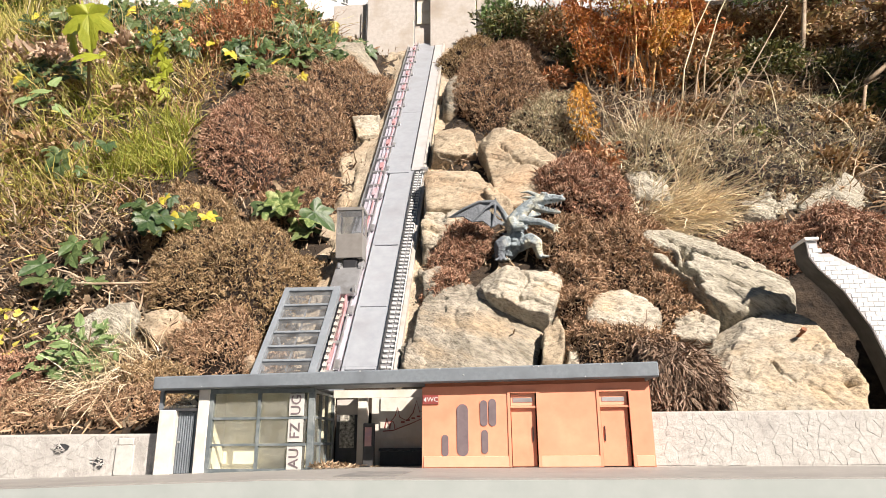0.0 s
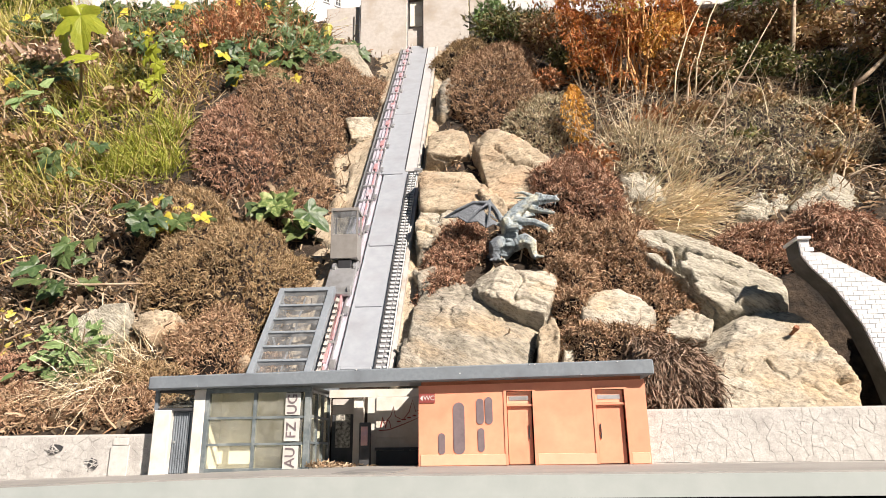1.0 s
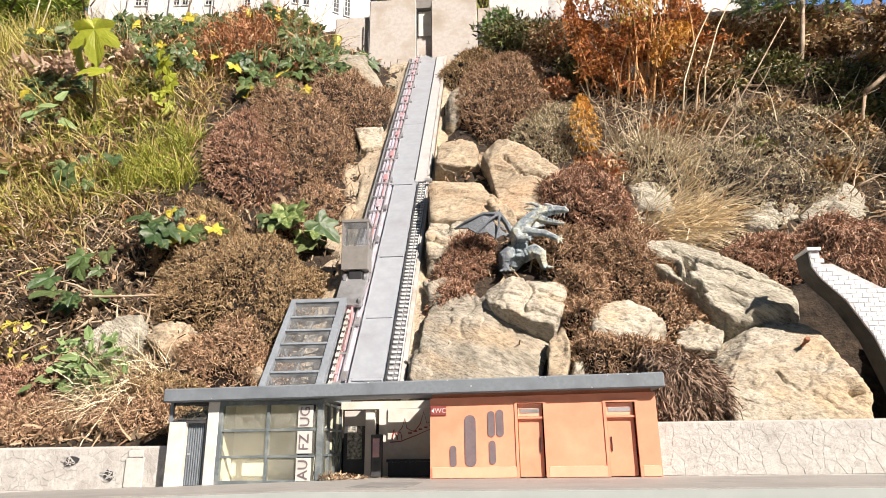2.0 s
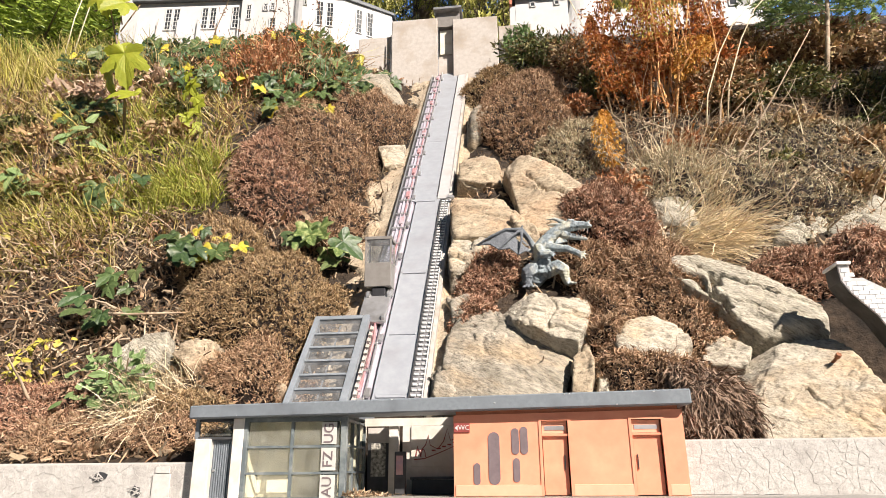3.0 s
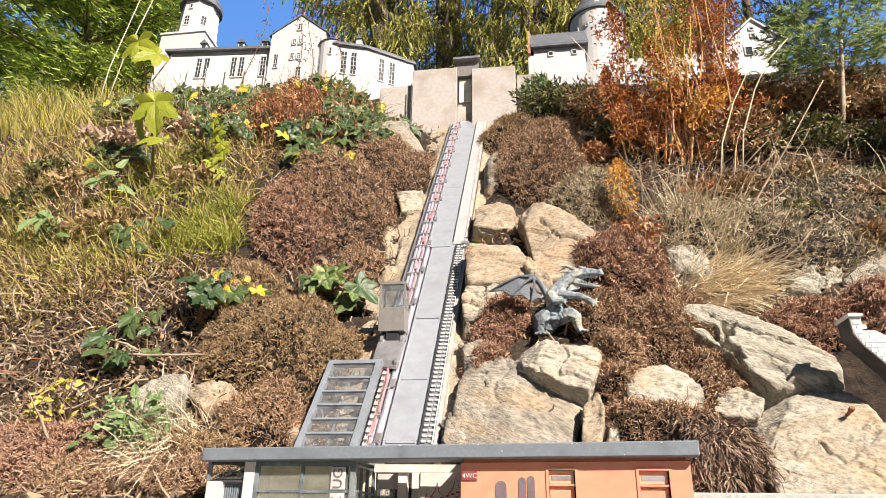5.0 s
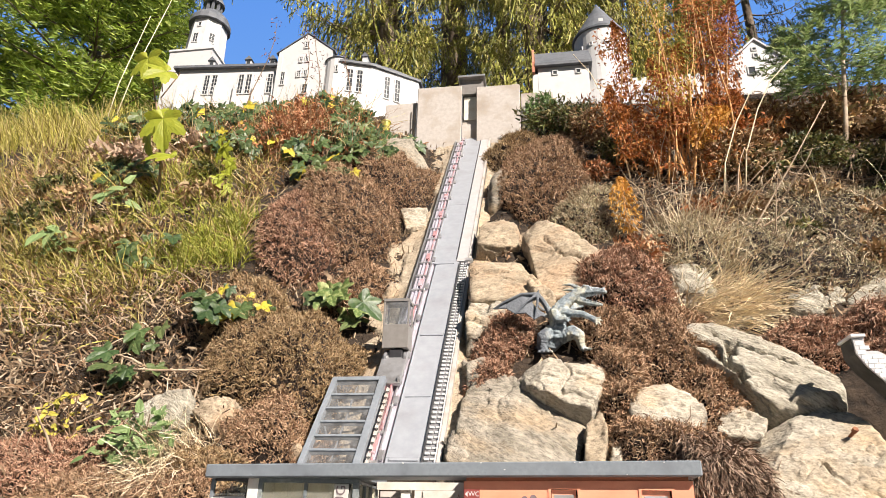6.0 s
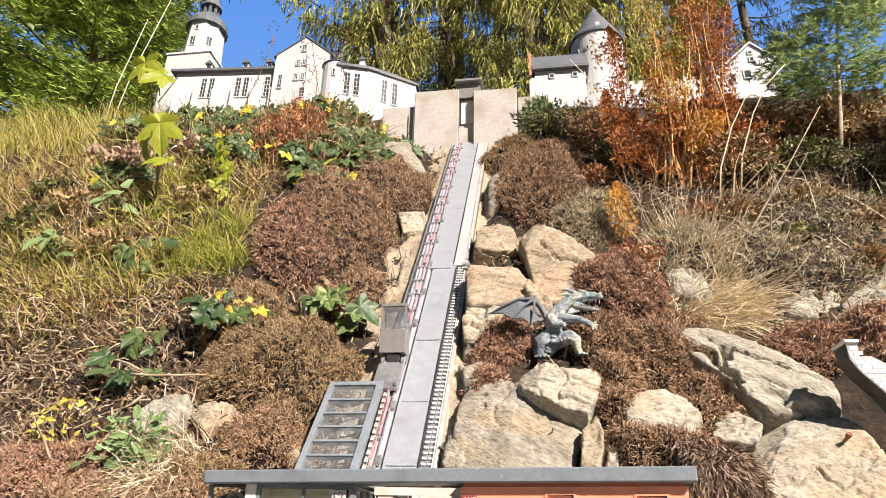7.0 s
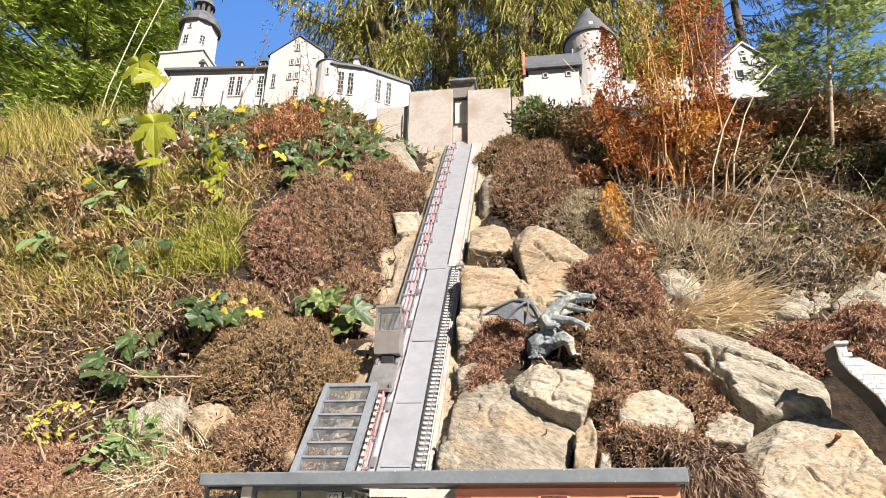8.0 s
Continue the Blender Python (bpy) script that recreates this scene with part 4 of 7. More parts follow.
window_in(castle, 0.285, 1.900, 0.020, 0.022, 1.5495, 1, 1)
keep = part("keep", drum(bmesh.new(), 0.412, 1.76, 1.55, 2.215, 0.121, 0.121, 40), M_WHITE, castle, "round white keep")
part("eave", drum(bmesh.new(), 0.412, 1.76, 2.2155, 2.225, 0.130, 0.130, 40), M_SLATE, keep)
part("cone_roof", drum(bmesh.new(), 0.412, 1.76, 2.2255, 2.462, 0.130, 0.0, 40), M_SLATE, keep, "pointed slate cone roof")
kd = part("dormer", abox(0.402, 0.422, 1.646, 1.70, 2.245, 2.272), M_WHITE, keep)
for a in (-0.9, -0.45, 0.05, 0.5):
    x, y = 0.412 + 0.1205 * math.sin(a), 1.76 - 0.1205 * math.cos(a)
    window_in(castle, x, 2.13, 0.012, 0.020, y, 1, 1, yaw=math.degrees(a))
tw = part("turret", drum(bmesh.new(), 0.285, 1.90, 1.60, 2.175, 0.052, 0.052, 20), M_WHITE, castle)
bm = bmesh.new()
drum(bm, 0.285, 1.90, 2.1755, 2.21, 0.062, 0.052, 20)
drum(bm, 0.285, 1.90, 2.21, 2.265, 0.052, 0.0, 20)
part("cap", bm, M_SLATE, tw)
part("curtain_wall", abox(0.50, 0.84, 1.575, 1.60, 1.55, 1.845), M_WHITE, castle, "long white curtain wall")
for k in range(9):
    x = 0.512 + k * 0.0375
    part("merlon", abox(x, x + 0.020, 1.575, 1.60, 1.8455, 1.862), M_WHITE, castle)
for x in (0.56, 0.66, 0.76):
    window_in(castle, x, 1.785, 0.016, 0.028, 1.5745, 1, 1)
bm = bmesh.new()
prism(bm, [(0.845, 1.545, 1.55), (1.115, 1.545, 1.55), (1.115, 1.545, 1.885), (1.015, 1.545, 1.985), (0.900, 1.545, 1.870), (0.845, 1.545, 1.830)], (0, 0.20, 0))
part("gable_house", bm, M_WHITE, castle, "white gabled gatehouse")
for xa, za, xb, zb in ((0.835, 1.818, 1.015, 1.986), (1.130, 1.872, 1.015, 1.986)):
    bm = bmesh.new()
    prism(bm, [(xa, 1.537, za), (xb, 1.537, zb), (xb, 1.537, zb + 0.010), (xa, 1.537, za + 0.010)], (0, 0.215, 0))
    part("roof", bm, M_WHITE, castle)
for x, z, w, h in ((1.010, 1.940, 0.018, 0.016), (1.012, 1.905, 0.018, 0.022), (0.985, 1.830, 0.030, 0.040), (0.925, 1.815, 0.022, 0.044), (0.875, 1.80, 0.020, 0.036)):
    window_in(castle, x, z, w, h, 1.5445, 1, 1)

# ---- rocks in the bank ----
def rock(name, x, y, outline, out, thick, material, label, seed, fine=4, rough=0.010, crack=0.0, lean=0.0, fold=0.0, flat=False, clefts=()):
    """A rough faceted stone set in the bank: side faces after the outline, a broken front, noise and clefts over all."""
    r = random.Random(seed)
    c = on_slope(x, y, 0.0) + Vector((0, 0, 0))
    size = max(max(abs(u), abs(v)) for u, v in outline)
    planes = []
    n = len(outline)
    for i in range(n):
        (u0, v0), (u1, v1) = outline[i], outline[(i + 1) % n]
        e = Vector((v0 - v1, u1 - u0))
        e.normalize()
        if e.x * (u0 + u1) + e.y * (v0 + v1) < 0:
            e = -e
        d = e.x * u0 + e.y * v0
        t = 0.08 + r.uniform(-0.05, 0.10) if flat else 0.30 + r.uniform(-0.12, 0.2)
        nv = Vector((e.x, e.y, t)).normalized()
        planes.append((nv, max(0.006, d / math.sqrt(1 + t * t) + out * t * 0.4)))
    for k in range(3):
        nv = Vector((r.uniform(-0.18, 0.18), lean + r.uniform(-0.18, 0.18), 1)).normalized()
        planes.append((nv, out * r.uniform(0.94, 1.08)))
    for k in range(1 if flat else 5):
        a = r.uniform(0, 2 * math.pi)
        t = r.uniform(0.5, 0.95)
        nv = Vector((math.cos(a) * t, math.sin(a) * t, 1)).normalized()
        planes.append((nv, (out + size * 0.42 * t) * nv.z * r.uniform(0.95, 1.15)))
    planes.append((Vector((0, 0, -1)), thick))
    bm = bmesh.new()
    bmesh.ops.create_icosphere(bm, subdivisions=fine, radius=1.0)
    co = np.array([v.co[:] for v in bm.verts])
    dirs = co * np.array((size, size, max(out, thick) * 0.9))
    dirs /= np.linalg.norm(dirs, axis=1)[:, None]
    k = (900.0 if flat else 300.0) / size
    far = np.array([np.minimum(d / np.maximum(dirs @ np.array(nv), 1e-3), size * 2.6) for nv, d in planes])
    low = far.min(axis=0)
    rad = np.maximum(low - np.log(np.exp(-k * (far - low)).sum(axis=0)) / k, 0.004)
    pts = dirs * rad[:, None]
    off = Vector((seed * 3.7, seed * 1.3, 0))
    for v, p in zip(bm.verts, pts):
        q = Vector(p)
        g = Vector((q.x, q.y * 1.4, q.z)) * (2.1 / max(size, 0.06)) + off
        g += Vector((noise.noise(g * 1.6), noise.noise(g * 1.6 + Vector((9, 0, 0))), 0)) * 0.45
        dist, cells = noise.voronoi(g)
        tilt = noise.cell_vector(cells[0] * 7.3) - Vector((0.5, 0.5, 0.5))
        s = rough * ((noise.cell(cells[0] * 5.1) - 0.5) * 0.7 + 1.3 * tilt.dot(g - cells[0]))      # flat broken facets, each tilted its own way
        s -= rough * 0.7 * max(0.0, 1 - (dist[1] - dist[0]) / 0.05)                                # joints between them
        s += noise.fractal(q * (2.4 / size) + off, 0.9, 2.1, 4) * rough * 0.25
        s += noise.fractal(Vector((q.x * 0.85 + q.y * 0.5, (q.y * 0.85 - q.x * 0.5) * 2.4, q.z)) * 46 + off, 0.8, 2.0, 4) * 0.0010
        if fold:
            s += fold * abs(noise.noise(Vector(((q.x * 0.8 - q.y * 0.6) * 5, (q.x * 0.6 + q.y * 0.8) * 21, q.z * 4)) + off)) - fold * 0.3
        if crack:
            w = abs(noise.noise(Vector((q.x * 6 + q.y * 4, q.y * 10 - q.x * 4, q.z * 3)) + off))
            s -= crack * 1.6 * max(0.0, 1 - w / 0.032)
        for u0, v0, u1, v1, deep, wide in clefts:
            e = Vector((u1 - u0, v1 - v0))
            qx = q.x + 0.012 * noise.noise(Vector((q.x * 22, q.y * 22, seed))) + 0.005 * noise.noise(Vector((q.x * 60, q.y * 60, seed + 3)))
            qy = q.y + 0.012 * noise.noise(Vector((q.x * 22, q.y * 22, seed + 5))) + 0.005 * noise.noise(Vector((q.x * 60, q.y * 60, seed + 8)))
            a = min(1.0, max(0.0, ((qx - u0) * e.x + (qy - v0) * e.y) / e.length_squared))
            w = math.hypot(qx - u0 - e.x * a, qy - v0 - e.y * a)
            s -= deep * max(0.0, 1 - abs(w) / wide) ** 0.5 * (1 - 0.3 * a)
        q += Vector((q.x * 0.45 / size, q.y * 0.45 / size, q.z / max(out, 0.02))).normalized() * s
        v.co = c + Vector((1, 0, 0)) * q.x + ALONG * q.y + UP * q.z
    ob = part(name, bm, material, smooth=True)
    return tagged(ob, label, "rock", "rocks in the bank")


rock("boulder", 0.044, 0.211, [(-0.087, -0.117), (-0.089, -0.03), (-0.087, 0.037), (-0.068, 0.104), (-0.04, 0.117), (-0.01, 0.098), (0.078, 0.036), (0.106, -0.013), (0.099, -0.047), (0.083, -0.116)],
     0.030, 0.10, M_ROCK, "large pale flat-faced boulder below the dragon", 1, 6, 0.0030, 0.0015, flat=True, clefts=((-0.02, 0.095, 0.07, 0.030, 0.008, 0.0028),))
rock("boulder", 0.117, 0.236, [(-0.085, 0.019), (-0.057, 0.043), (-0.03, 0.052), (0.046, 0.046), (0.067, 0.039), (0.061, -0.019), (0.041, -0.073), (0.002, -0.062), (-0.047, -0.023)], 0.043, 0.10, M_ROCKPALE, "pale lumpy boulder bearing the dragon", 2, 6, 0.0045, 0.0, flat=True,
     clefts=((0.004, 0.05, 0.006, -0.005, 0.007, 0.0035), (0.006, -0.005, 0.058, -0.012, 0.006, 0.003), (0.006, -0.005, 0.0, -0.04, 0.008, 0.003), (0.0, -0.038, 0.045, -0.062, 0.009, 0.003), (-0.05, 0.010, 0.004, -0.004, 0.005, 0.003)))
rock("rock", 0.156, 0.161, [(-0.012, 0.027), (0.014, 0.066), (0.019, 0.015), (0.007, -0.051), (-0.022, -0.051)], 0.032, 0.08, M_ROCKTAN, "narrow tan upright rock", 3, 5, 0.007, flat=True)
rock("rock", 0.182, 0.158, [(-0.005, 0.032), (0.013, 0.043), (0.007, -0.035), (-0.013, -0.035)], 0.026, 0.06, M_ROCKPALE, "narrow pale upright rock", 4, 4, 0.005)
rock("boulder", 0.257, 0.204, [(-0.055, -0.013), (-0.031, 0.038), (0.0, 0.057), (0.019, 0.047), (0.042, 0.022), (0.057, -0.013), (0.037, -0.051), (-0.017, -0.050), (-0.053, -0.040)], 0.050, 0.09, M_ROCKPALE, "pale rounded rock between brown mats", 5, 5, 0.0035, flat=True)
rock("boulder", 0.421, 0.255, [(-0.121, 0.084), (-0.085, 0.141), (-0.039, 0.131), (0.045, 0.053), (0.072, 0.014), (0.094, -0.026), (0.086, -0.075), (0.045, -0.092), (-0.020, -0.092), (-0.058, -0.035), (-0.092, 0.035)],
     0.055, 0.12, M_ROCKGREY, "grey layered boulder with deep dark clefts", 6, 6, 0.0045, 0.0, -0.04, 0.005, flat=True,
     clefts=((-0.104, 0.088, -0.066, 0.052, 0.050, 0.011), (-0.066, 0.112, -0.036, 0.068, 0.045, 0.0055), (-0.036, 0.068, -0.044, 0.040, 0.055, 0.011), (-0.034, 0.056, 0.020, 0.026, 0.045, 0.0045), (0.020, 0.026, 0.092, -0.034, 0.045, 0.004), (-0.064, 0.036, -0.046, -0.030, 0.050, 0.009), (-0.030, -0.015, 0.050, -0.052, 0.010, 0.003)))
rock("rock", 0.356, 0.192, [(-0.040, -0.028), (-0.022, 0.019), (0.013, 0.031), (0.038, 0.005), (0.020, -0.038)], 0.034, 0.07, M_ROCKPALE, "small pale rock wedged between boulders", 7, 5, 0.005, flat=True)
rock("boulder", 0.448, 0.133, [(-0.078, 0.085), (-0.033, 0.094), (0.047, 0.092), (0.063, 0.062), (0.071, -0.007), (0.074, -0.057), (0.054, -0.112), (-0.102, -0.112), (-0.086, -0.002)],
     0.046, 0.12, M_ROCKPALE, "large pale boulder with a rusty bolt", 8, 6, 0.0032, 0.0, flat=True, clefts=((-0.07, 0.06, -0.04, 0.05, 0.005, 0.0022), (-0.06, -0.03, -0.02, -0.012, 0.006, 0.0022), (-0.02, -0.012, 0.0, -0.04, 0.006, 0.0022), (0.0, -0.045, 0.045, -0.075, 0.006, 0.002), (0.045, 0.02, 0.048, -0.005, 0.005, 0.002), (0.056, -0.050, 0.066, -0.047, 0.020, 0.004)))
rock("boulder", 0.140, 0.496, [(-0.091, 0.121), (-0.053, 0.152), (-0.004, 0.121), (0.036, 0.081), (0.097, -0.012), (0.068, -0.073), (0.012, -0.1), (-0.027, -0.125), (-0.052, -0.105)], 0.050, 0.10, M_ROCKTAN, "tan angular boulder with a dark crack", 9, 6, 0.0045, 0.0, -0.10, flat=True, clefts=((-0.045, 0.075, -0.005, 0.010, 0.014, 0.004), (-0.005, 0.010, 0.050, -0.015, 0.016, 0.005), (0.0, 0.12, 0.03, 0.085, 0.010, 0.003)))
rock("boulder", 0.017, 0.458, [(-0.066, 0.121), (0.0, 0.128), (0.033, 0.078), (0.075, -0.038), (0.069, -0.075), (0.016, -0.096), (-0.065, -0.09), (-0.078, 0.012)], 0.036, 0.10, M_ROCKTAN, "tan rock with rusty stains beside the track", 10, 5, 0.006, 0.002, flat=True, clefts=((-0.01, -0.02, 0.06, -0.045, 0.010, 0.004),))
rock("rock", -0.003, 0.606, [(-0.054, 0.066), (0.002, 0.086), (0.046, 0.03), (0.05, -0.057), (-0.0, -0.062), (-0.050, -0.051)], 0.040, 0.08, M_ROCKTAN, "square tan rock beside the track", 11, 5, 0.005, flat=True)
rock("rock", -0.007, 0.380, [(-0.044, 0.062), (0.04, 0.064), (0.077, 0.052), (0.02, -0.006), (0.002, -0.071), (-0.04, -0.082), (-0.051, -0.0)], 0.030, 0.08, M_ROCKPALE, "pale broken rock beside the track", 12, 5, 0.008, 0.003, flat=True)
rock("rock", 0.081, 0.412, [(-0.029, 0.022), (0.006, 0.032), (0.036, -0.011), (-0.011, -0.040)], 0.040, 0.06, M_ROCKTAN, "small rusty tan rock", 13, 4, 0.006)
rock("rock", -0.236, 0.756, [(-0.050, 0.045), (0.020, 0.090), (0.034, -0.060), (-0.017, -0.074)], 0.026, 0.06, M_ROCKPALE, "small pale rock beside the track", 15, 5, 0.007, flat=True)
rock("rock", -0.360, 1.045, [(-0.095, 0.143), (0.030, 0.062), (0.090, -0.11), (-0.029, -0.09)], 0.035, 0.07, M_ROCK, "pale rock below the terrace wall", 18, 4, 0.012)
rock("rock", -0.525, 0.195, [(-0.056, -0.030), (-0.020, 0.036), (0.046, 0.044), (0.060, 0.0), (0.030, -0.046), (-0.030, -0.046)], 0.046, 0.06, M_ROCKGREY, "flat grey rock in the litter", 19, 5, 0.006, 0.004, flat=True)
rock("rock", -0.430, 0.200, [(-0.036, -0.010), (-0.016, 0.036), (0.026, 0.030), (0.034, -0.010), (0.0, -0.036)], 0.036, 0.06, M_ROCKTAN, "flat tan rock in the litter", 20, 5, 0.007, 0.004, flat=True)
rock("rock", -0.277, 0.172, [(-0.019, 0.008), (-0.004, 0.019), (0.016, 0.006), (0.016, -0.017), (-0.006, -0.016)], 0.040, 0.05, M_ROCKTAN, "small round ochre stone", 21, 3, 0.004)
rock("rock", -0.012, 0.835, [(-0.033, 0.034), (0.020, 0.18), (0.042, 0.07), (-0.002, -0.165), (-0.026, -0.12)], 0.040, 0.06, M_ROCK, "pale narrow rock beside the track", 22, 4, 0.010)
rock("rock", -0.022, 0.298, [(-0.028, 0.027), (0.019, 0.044), (0.034, -0.030), (-0.019, -0.044)], 0.034, 0.05, M_ROCK, "pale rock beside the track", 23, 4, 0.008)
rock("rock", -0.028, 0.175, [(-0.030, 0.045), (0.014, 0.040), (0.030, -0.030), (-0.030, -0.045)], 0.030, 0.05, M_ROCK, "small pale rock at the foot of the track", 24, 4, 0.007)
rock("rock", 0.379, 0.468, [(-0.034, 0.056), (0.043, 0.078), (0.038, -0.052), (-0.046, -0.082)], 0.034, 0.06, M_ROCKGREY, "lichen-grey rock in the dry twigs", 25, 4, 0.012)
rock("rock", 0.590, 0.408, [(-0.052, 0.036), (0.055, 0.064), (0.048, -0.040), (-0.051, -0.060)], 0.016, 0.06, M_ROCKGREY, "lichen-grey rock in the dry twigs", 26, 4, 0.014)
rock("rock", 0.681, 0.396, [(-0.054, 0.012), (0.060, 0.11), (0.080, 0.035), (-0.008, -0.076), (-0.080, -0.085)], 0.018, 0.06, M_ROCKGREY, "lichen-grey rock in the dry twigs", 27, 4, 0.014)

# mortared rock beds along both sides of the track
M_BANK = surf("sandy_bank", (0.29, 0.24, 0.175), (0.47, 0.40, 0.305), (0.36, 0.275, 0.185), scale=36, big=11, rough=0.95, bump=1.0, bscale=90, depth=0.005, stretch=(1.0, 1.0, 0.7), turn=(0, 18, 0), grit=0.8)


def rock_bed(x0, way, y0, y1, wide, label, seed):
    """A strip of rough stone between the track and the bank, its outer edge ragged."""
    vs, nu, nv_ = [], 18, 220
    for j in range(nv_ + 1):
        y = y0 + (y1 - y0) * j / nv_
        w = wide * (1 + 0.55 * noise.noise((y * 7, seed, 0)) + 0.22 * noise.noise((y * 26, seed, 3)))
        for i in range(nu + 1):
            f = i / nu
            x = x0 + way * w * f
            g = Vector((x * 16, y * 13, seed))
            dist, cells = noise.voronoi(g)
            tilt = noise.cell_vector(cells[0] * 3.3) - Vector((0.5, 0.5, 0.5))
            h = -0.004 - 0.010 * f - 0.055 * max(0.0, f - 0.72) / 0.28
            h += min(1.0, f * 4) * (0.010 * tilt.dot(g - cells[0]) + 0.010 * (noise.cell(cells[0] * 5.7) - 0.5) - 0.003 * max(0.0, 1 - (dist[1] - dist[0]) / 0.08) + 0.004 * noise.fractal(g * 2.5, 0.8, 2.0, 4))
            vs.append((x, y - 0.768 * h, tz(y) + 0.640 * h))
    fs = [(j * (nu + 1) + i, j * (nu + 1) + i + 1, (j + 1) * (nu + 1) + i + 1, (j + 1) * (nu + 1) + i) for j in range(nv_) for i in range(nu)]
    return tagged(quads("rock_bed", vs, fs, M_BANK, smooth=True), label, "rock", "rock beds beside the track")


rock_bed(-0.1925, -1, 0.17, 1.16, 0.100, "sandy tan rock bed along the lift rails", 3.0)
rock_bed(-0.0640, 1, 0.15, 1.15, 0.046, "pale rock bed along the stairs", 8.0)

rock_bed(-0.030, 1, 0.34, 0.66, 0.110, "tan stony ground between the rocks", 5.0)

# rusty bolt in the boulder
M_RUST = surf("rust", (0.16, 0.06, 0.03), (0.30, 0.13, 0.07), scale=200, rough=0.85, bump=0.3)
bm = bmesh.new()
tube(bm, [(0.4720, 0.150, 0.150), (0.4748, 0.118, 0.161), (0.4757, 0.111, 0.1640)], 0.0022, sides=8)
tube(bm, [(0.4755, 0.112, 0.1635), (0.4764, 0.107, 0.1665)], 0.0036, sides=6)
tagged(part("bolt", bm, M_RUST), "rusty iron bolt driven into a boulder", "bolt")

# ---- white brick wing wall ----
M_BRICKW = surf("white_brick", (0.76, 0.76, 0.77), (0.84, 0.84, 0.84), (0.70, 0.70, 0.71), scale=120, big=40, rough=0.7, bump=0.2, depth=0.0006)
M_JOINT = surf("grey_joint", (0.44, 0.44, 0.45), (0.54, 0.54, 0.55), scale=150, rough=0.9, bump=0.2, depth=0.0005)
WX = -0.006
left_edge = [(0.494, 0.300), (0.495, 0.262), (0.504, 0.246), (0.531, 0.215), (0.557, 0.166), (0.575, 0.105), (0.586, 0.050), (0.592, -0.004)]


def wing_left(z):
    zs = [p[1] for p in left_edge][::-1]
    return float(np.interp(z, zs, [p[0] for p in left_edge][::-1]))


def wing_top(x):
    return 0.284 if x < 0.5135 + WX else 0.2655 - max(0.0, x - 0.527 - WX) * 0.62


outl = [(0.500 + WX, 0.102, 0.2835), (0.5135 + WX, 0.102, 0.2835), (0.5135 + WX, 0.102, 0.2655), (0.527 + WX, 0.102, 0.2655), (0.80, 0.102, 0.096), (0.80, 0.102, -0.004)]
outl += [(x, 0.102, z) for x, z in left_edge[:0:-1]]
# Concrete coloured near black: the shade on the sunless flank is in the colour.
M_FLANK = surf("shaded_flank_concrete", (0.045, 0.045, 0.042), (0.075, 0.073, 0.07), (0.10, 0.095, 0.09), scale=60, big=14, rough=0.85, bump=0.2)
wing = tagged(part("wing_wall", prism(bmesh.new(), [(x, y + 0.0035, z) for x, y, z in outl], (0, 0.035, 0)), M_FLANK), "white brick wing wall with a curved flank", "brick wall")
part("brick_bed", prism(bmesh.new(), [(x + 0.0006, y, z) for x, y, z in outl], (0, 0.0033, 0)), M_JOINT, wing)
cap = part("coping", abox(0.4975 + WX, 0.5160 + WX, 0.098, 0.143, 0.2838, 0.2880, bevel=0.0006), M_BRICKW, wing, "white pier coping")
brick_me = {}
for row in range(46):
    z = 0.0005 + row * 0.0062
    xa, xb = wing_left(z + 0.003) + 0.002, 0.66
    x = 0.494 + (0.0065 if row % 2 else 0.0)
    while x < xb:
        a, b = max(x, xa), min(x + 0.0122, xb)
        x += 0.0130
        if b - a < 0.003 or z + 0.0056 > wing_top((a + b) / 2) - 0.0005:
            continue
        if z < 0.055 and a > 0.59:
            continue
        key = round((b - a) * 2000)
        if key not in brick_me:
            bm = abox(-key / 4000, key / 4000, -0.0009, 0.0008, -0.0027, 0.0027, bevel=0.0003)
            me = bpy.data.meshes.new("brick")
            bm.to_mesh(me)
            bm.free()
            me.materials.append(M_BRICKW)
            brick_me[key] = me
        br = new("brick", brick_me[key])
        br.parent = wing
        br.location = ((a + b) / 2, 0.1022, z + 0.0028)

# ---- dragon ----
M_DRAGON = surf("dragon_paint", (0.10, 0.13, 0.15), (0.42, 0.485, 0.52), (0.56, 0.53, 0.39), scale=130, big=30, rough=0.5, bump=1.0, bscale=200, depth=0.0025)
nt = M_DRAGON.node_tree
tcd, spd, rmd, mxd = nt.nodes.new("ShaderNodeTexCoord"), nt.nodes.new("ShaderNodeSeparateXYZ"), nt.nodes.new("ShaderNodeMapRange"), nt.nodes.new("ShaderNodeMix")
mxd.data_type = "RGBA"
rmd.inputs["From Min"].default_value, rmd.inputs["From Max"].default_value = -0.022, -0.036
old = nt.nodes["Principled BSDF"].inputs["Base Color"].links[0].from_socket
nt.links.new(tcd.outputs["Object"], spd.inputs[0])
nt.links.new(spd.outputs["X"], rmd.inputs["Value"])
nt.links.new(rmd.outputs["Result"], mxd.inputs["Factor"])
nt.links.new(old, mxd.inputs["A"])
mxd.inputs["B"].default_value = (0.12, 0.135, 0.155, 1)     # dark wing skin
nt.links.new(mxd.outputs["Result"], nt.nodes["Principled BSDF"].inputs["Base Color"])
D = 0.00098


def dp(px, py, y=0.0):
    return Vector(((px - 925) * D, y, (466 - py) * D))


bm = bmesh.new()


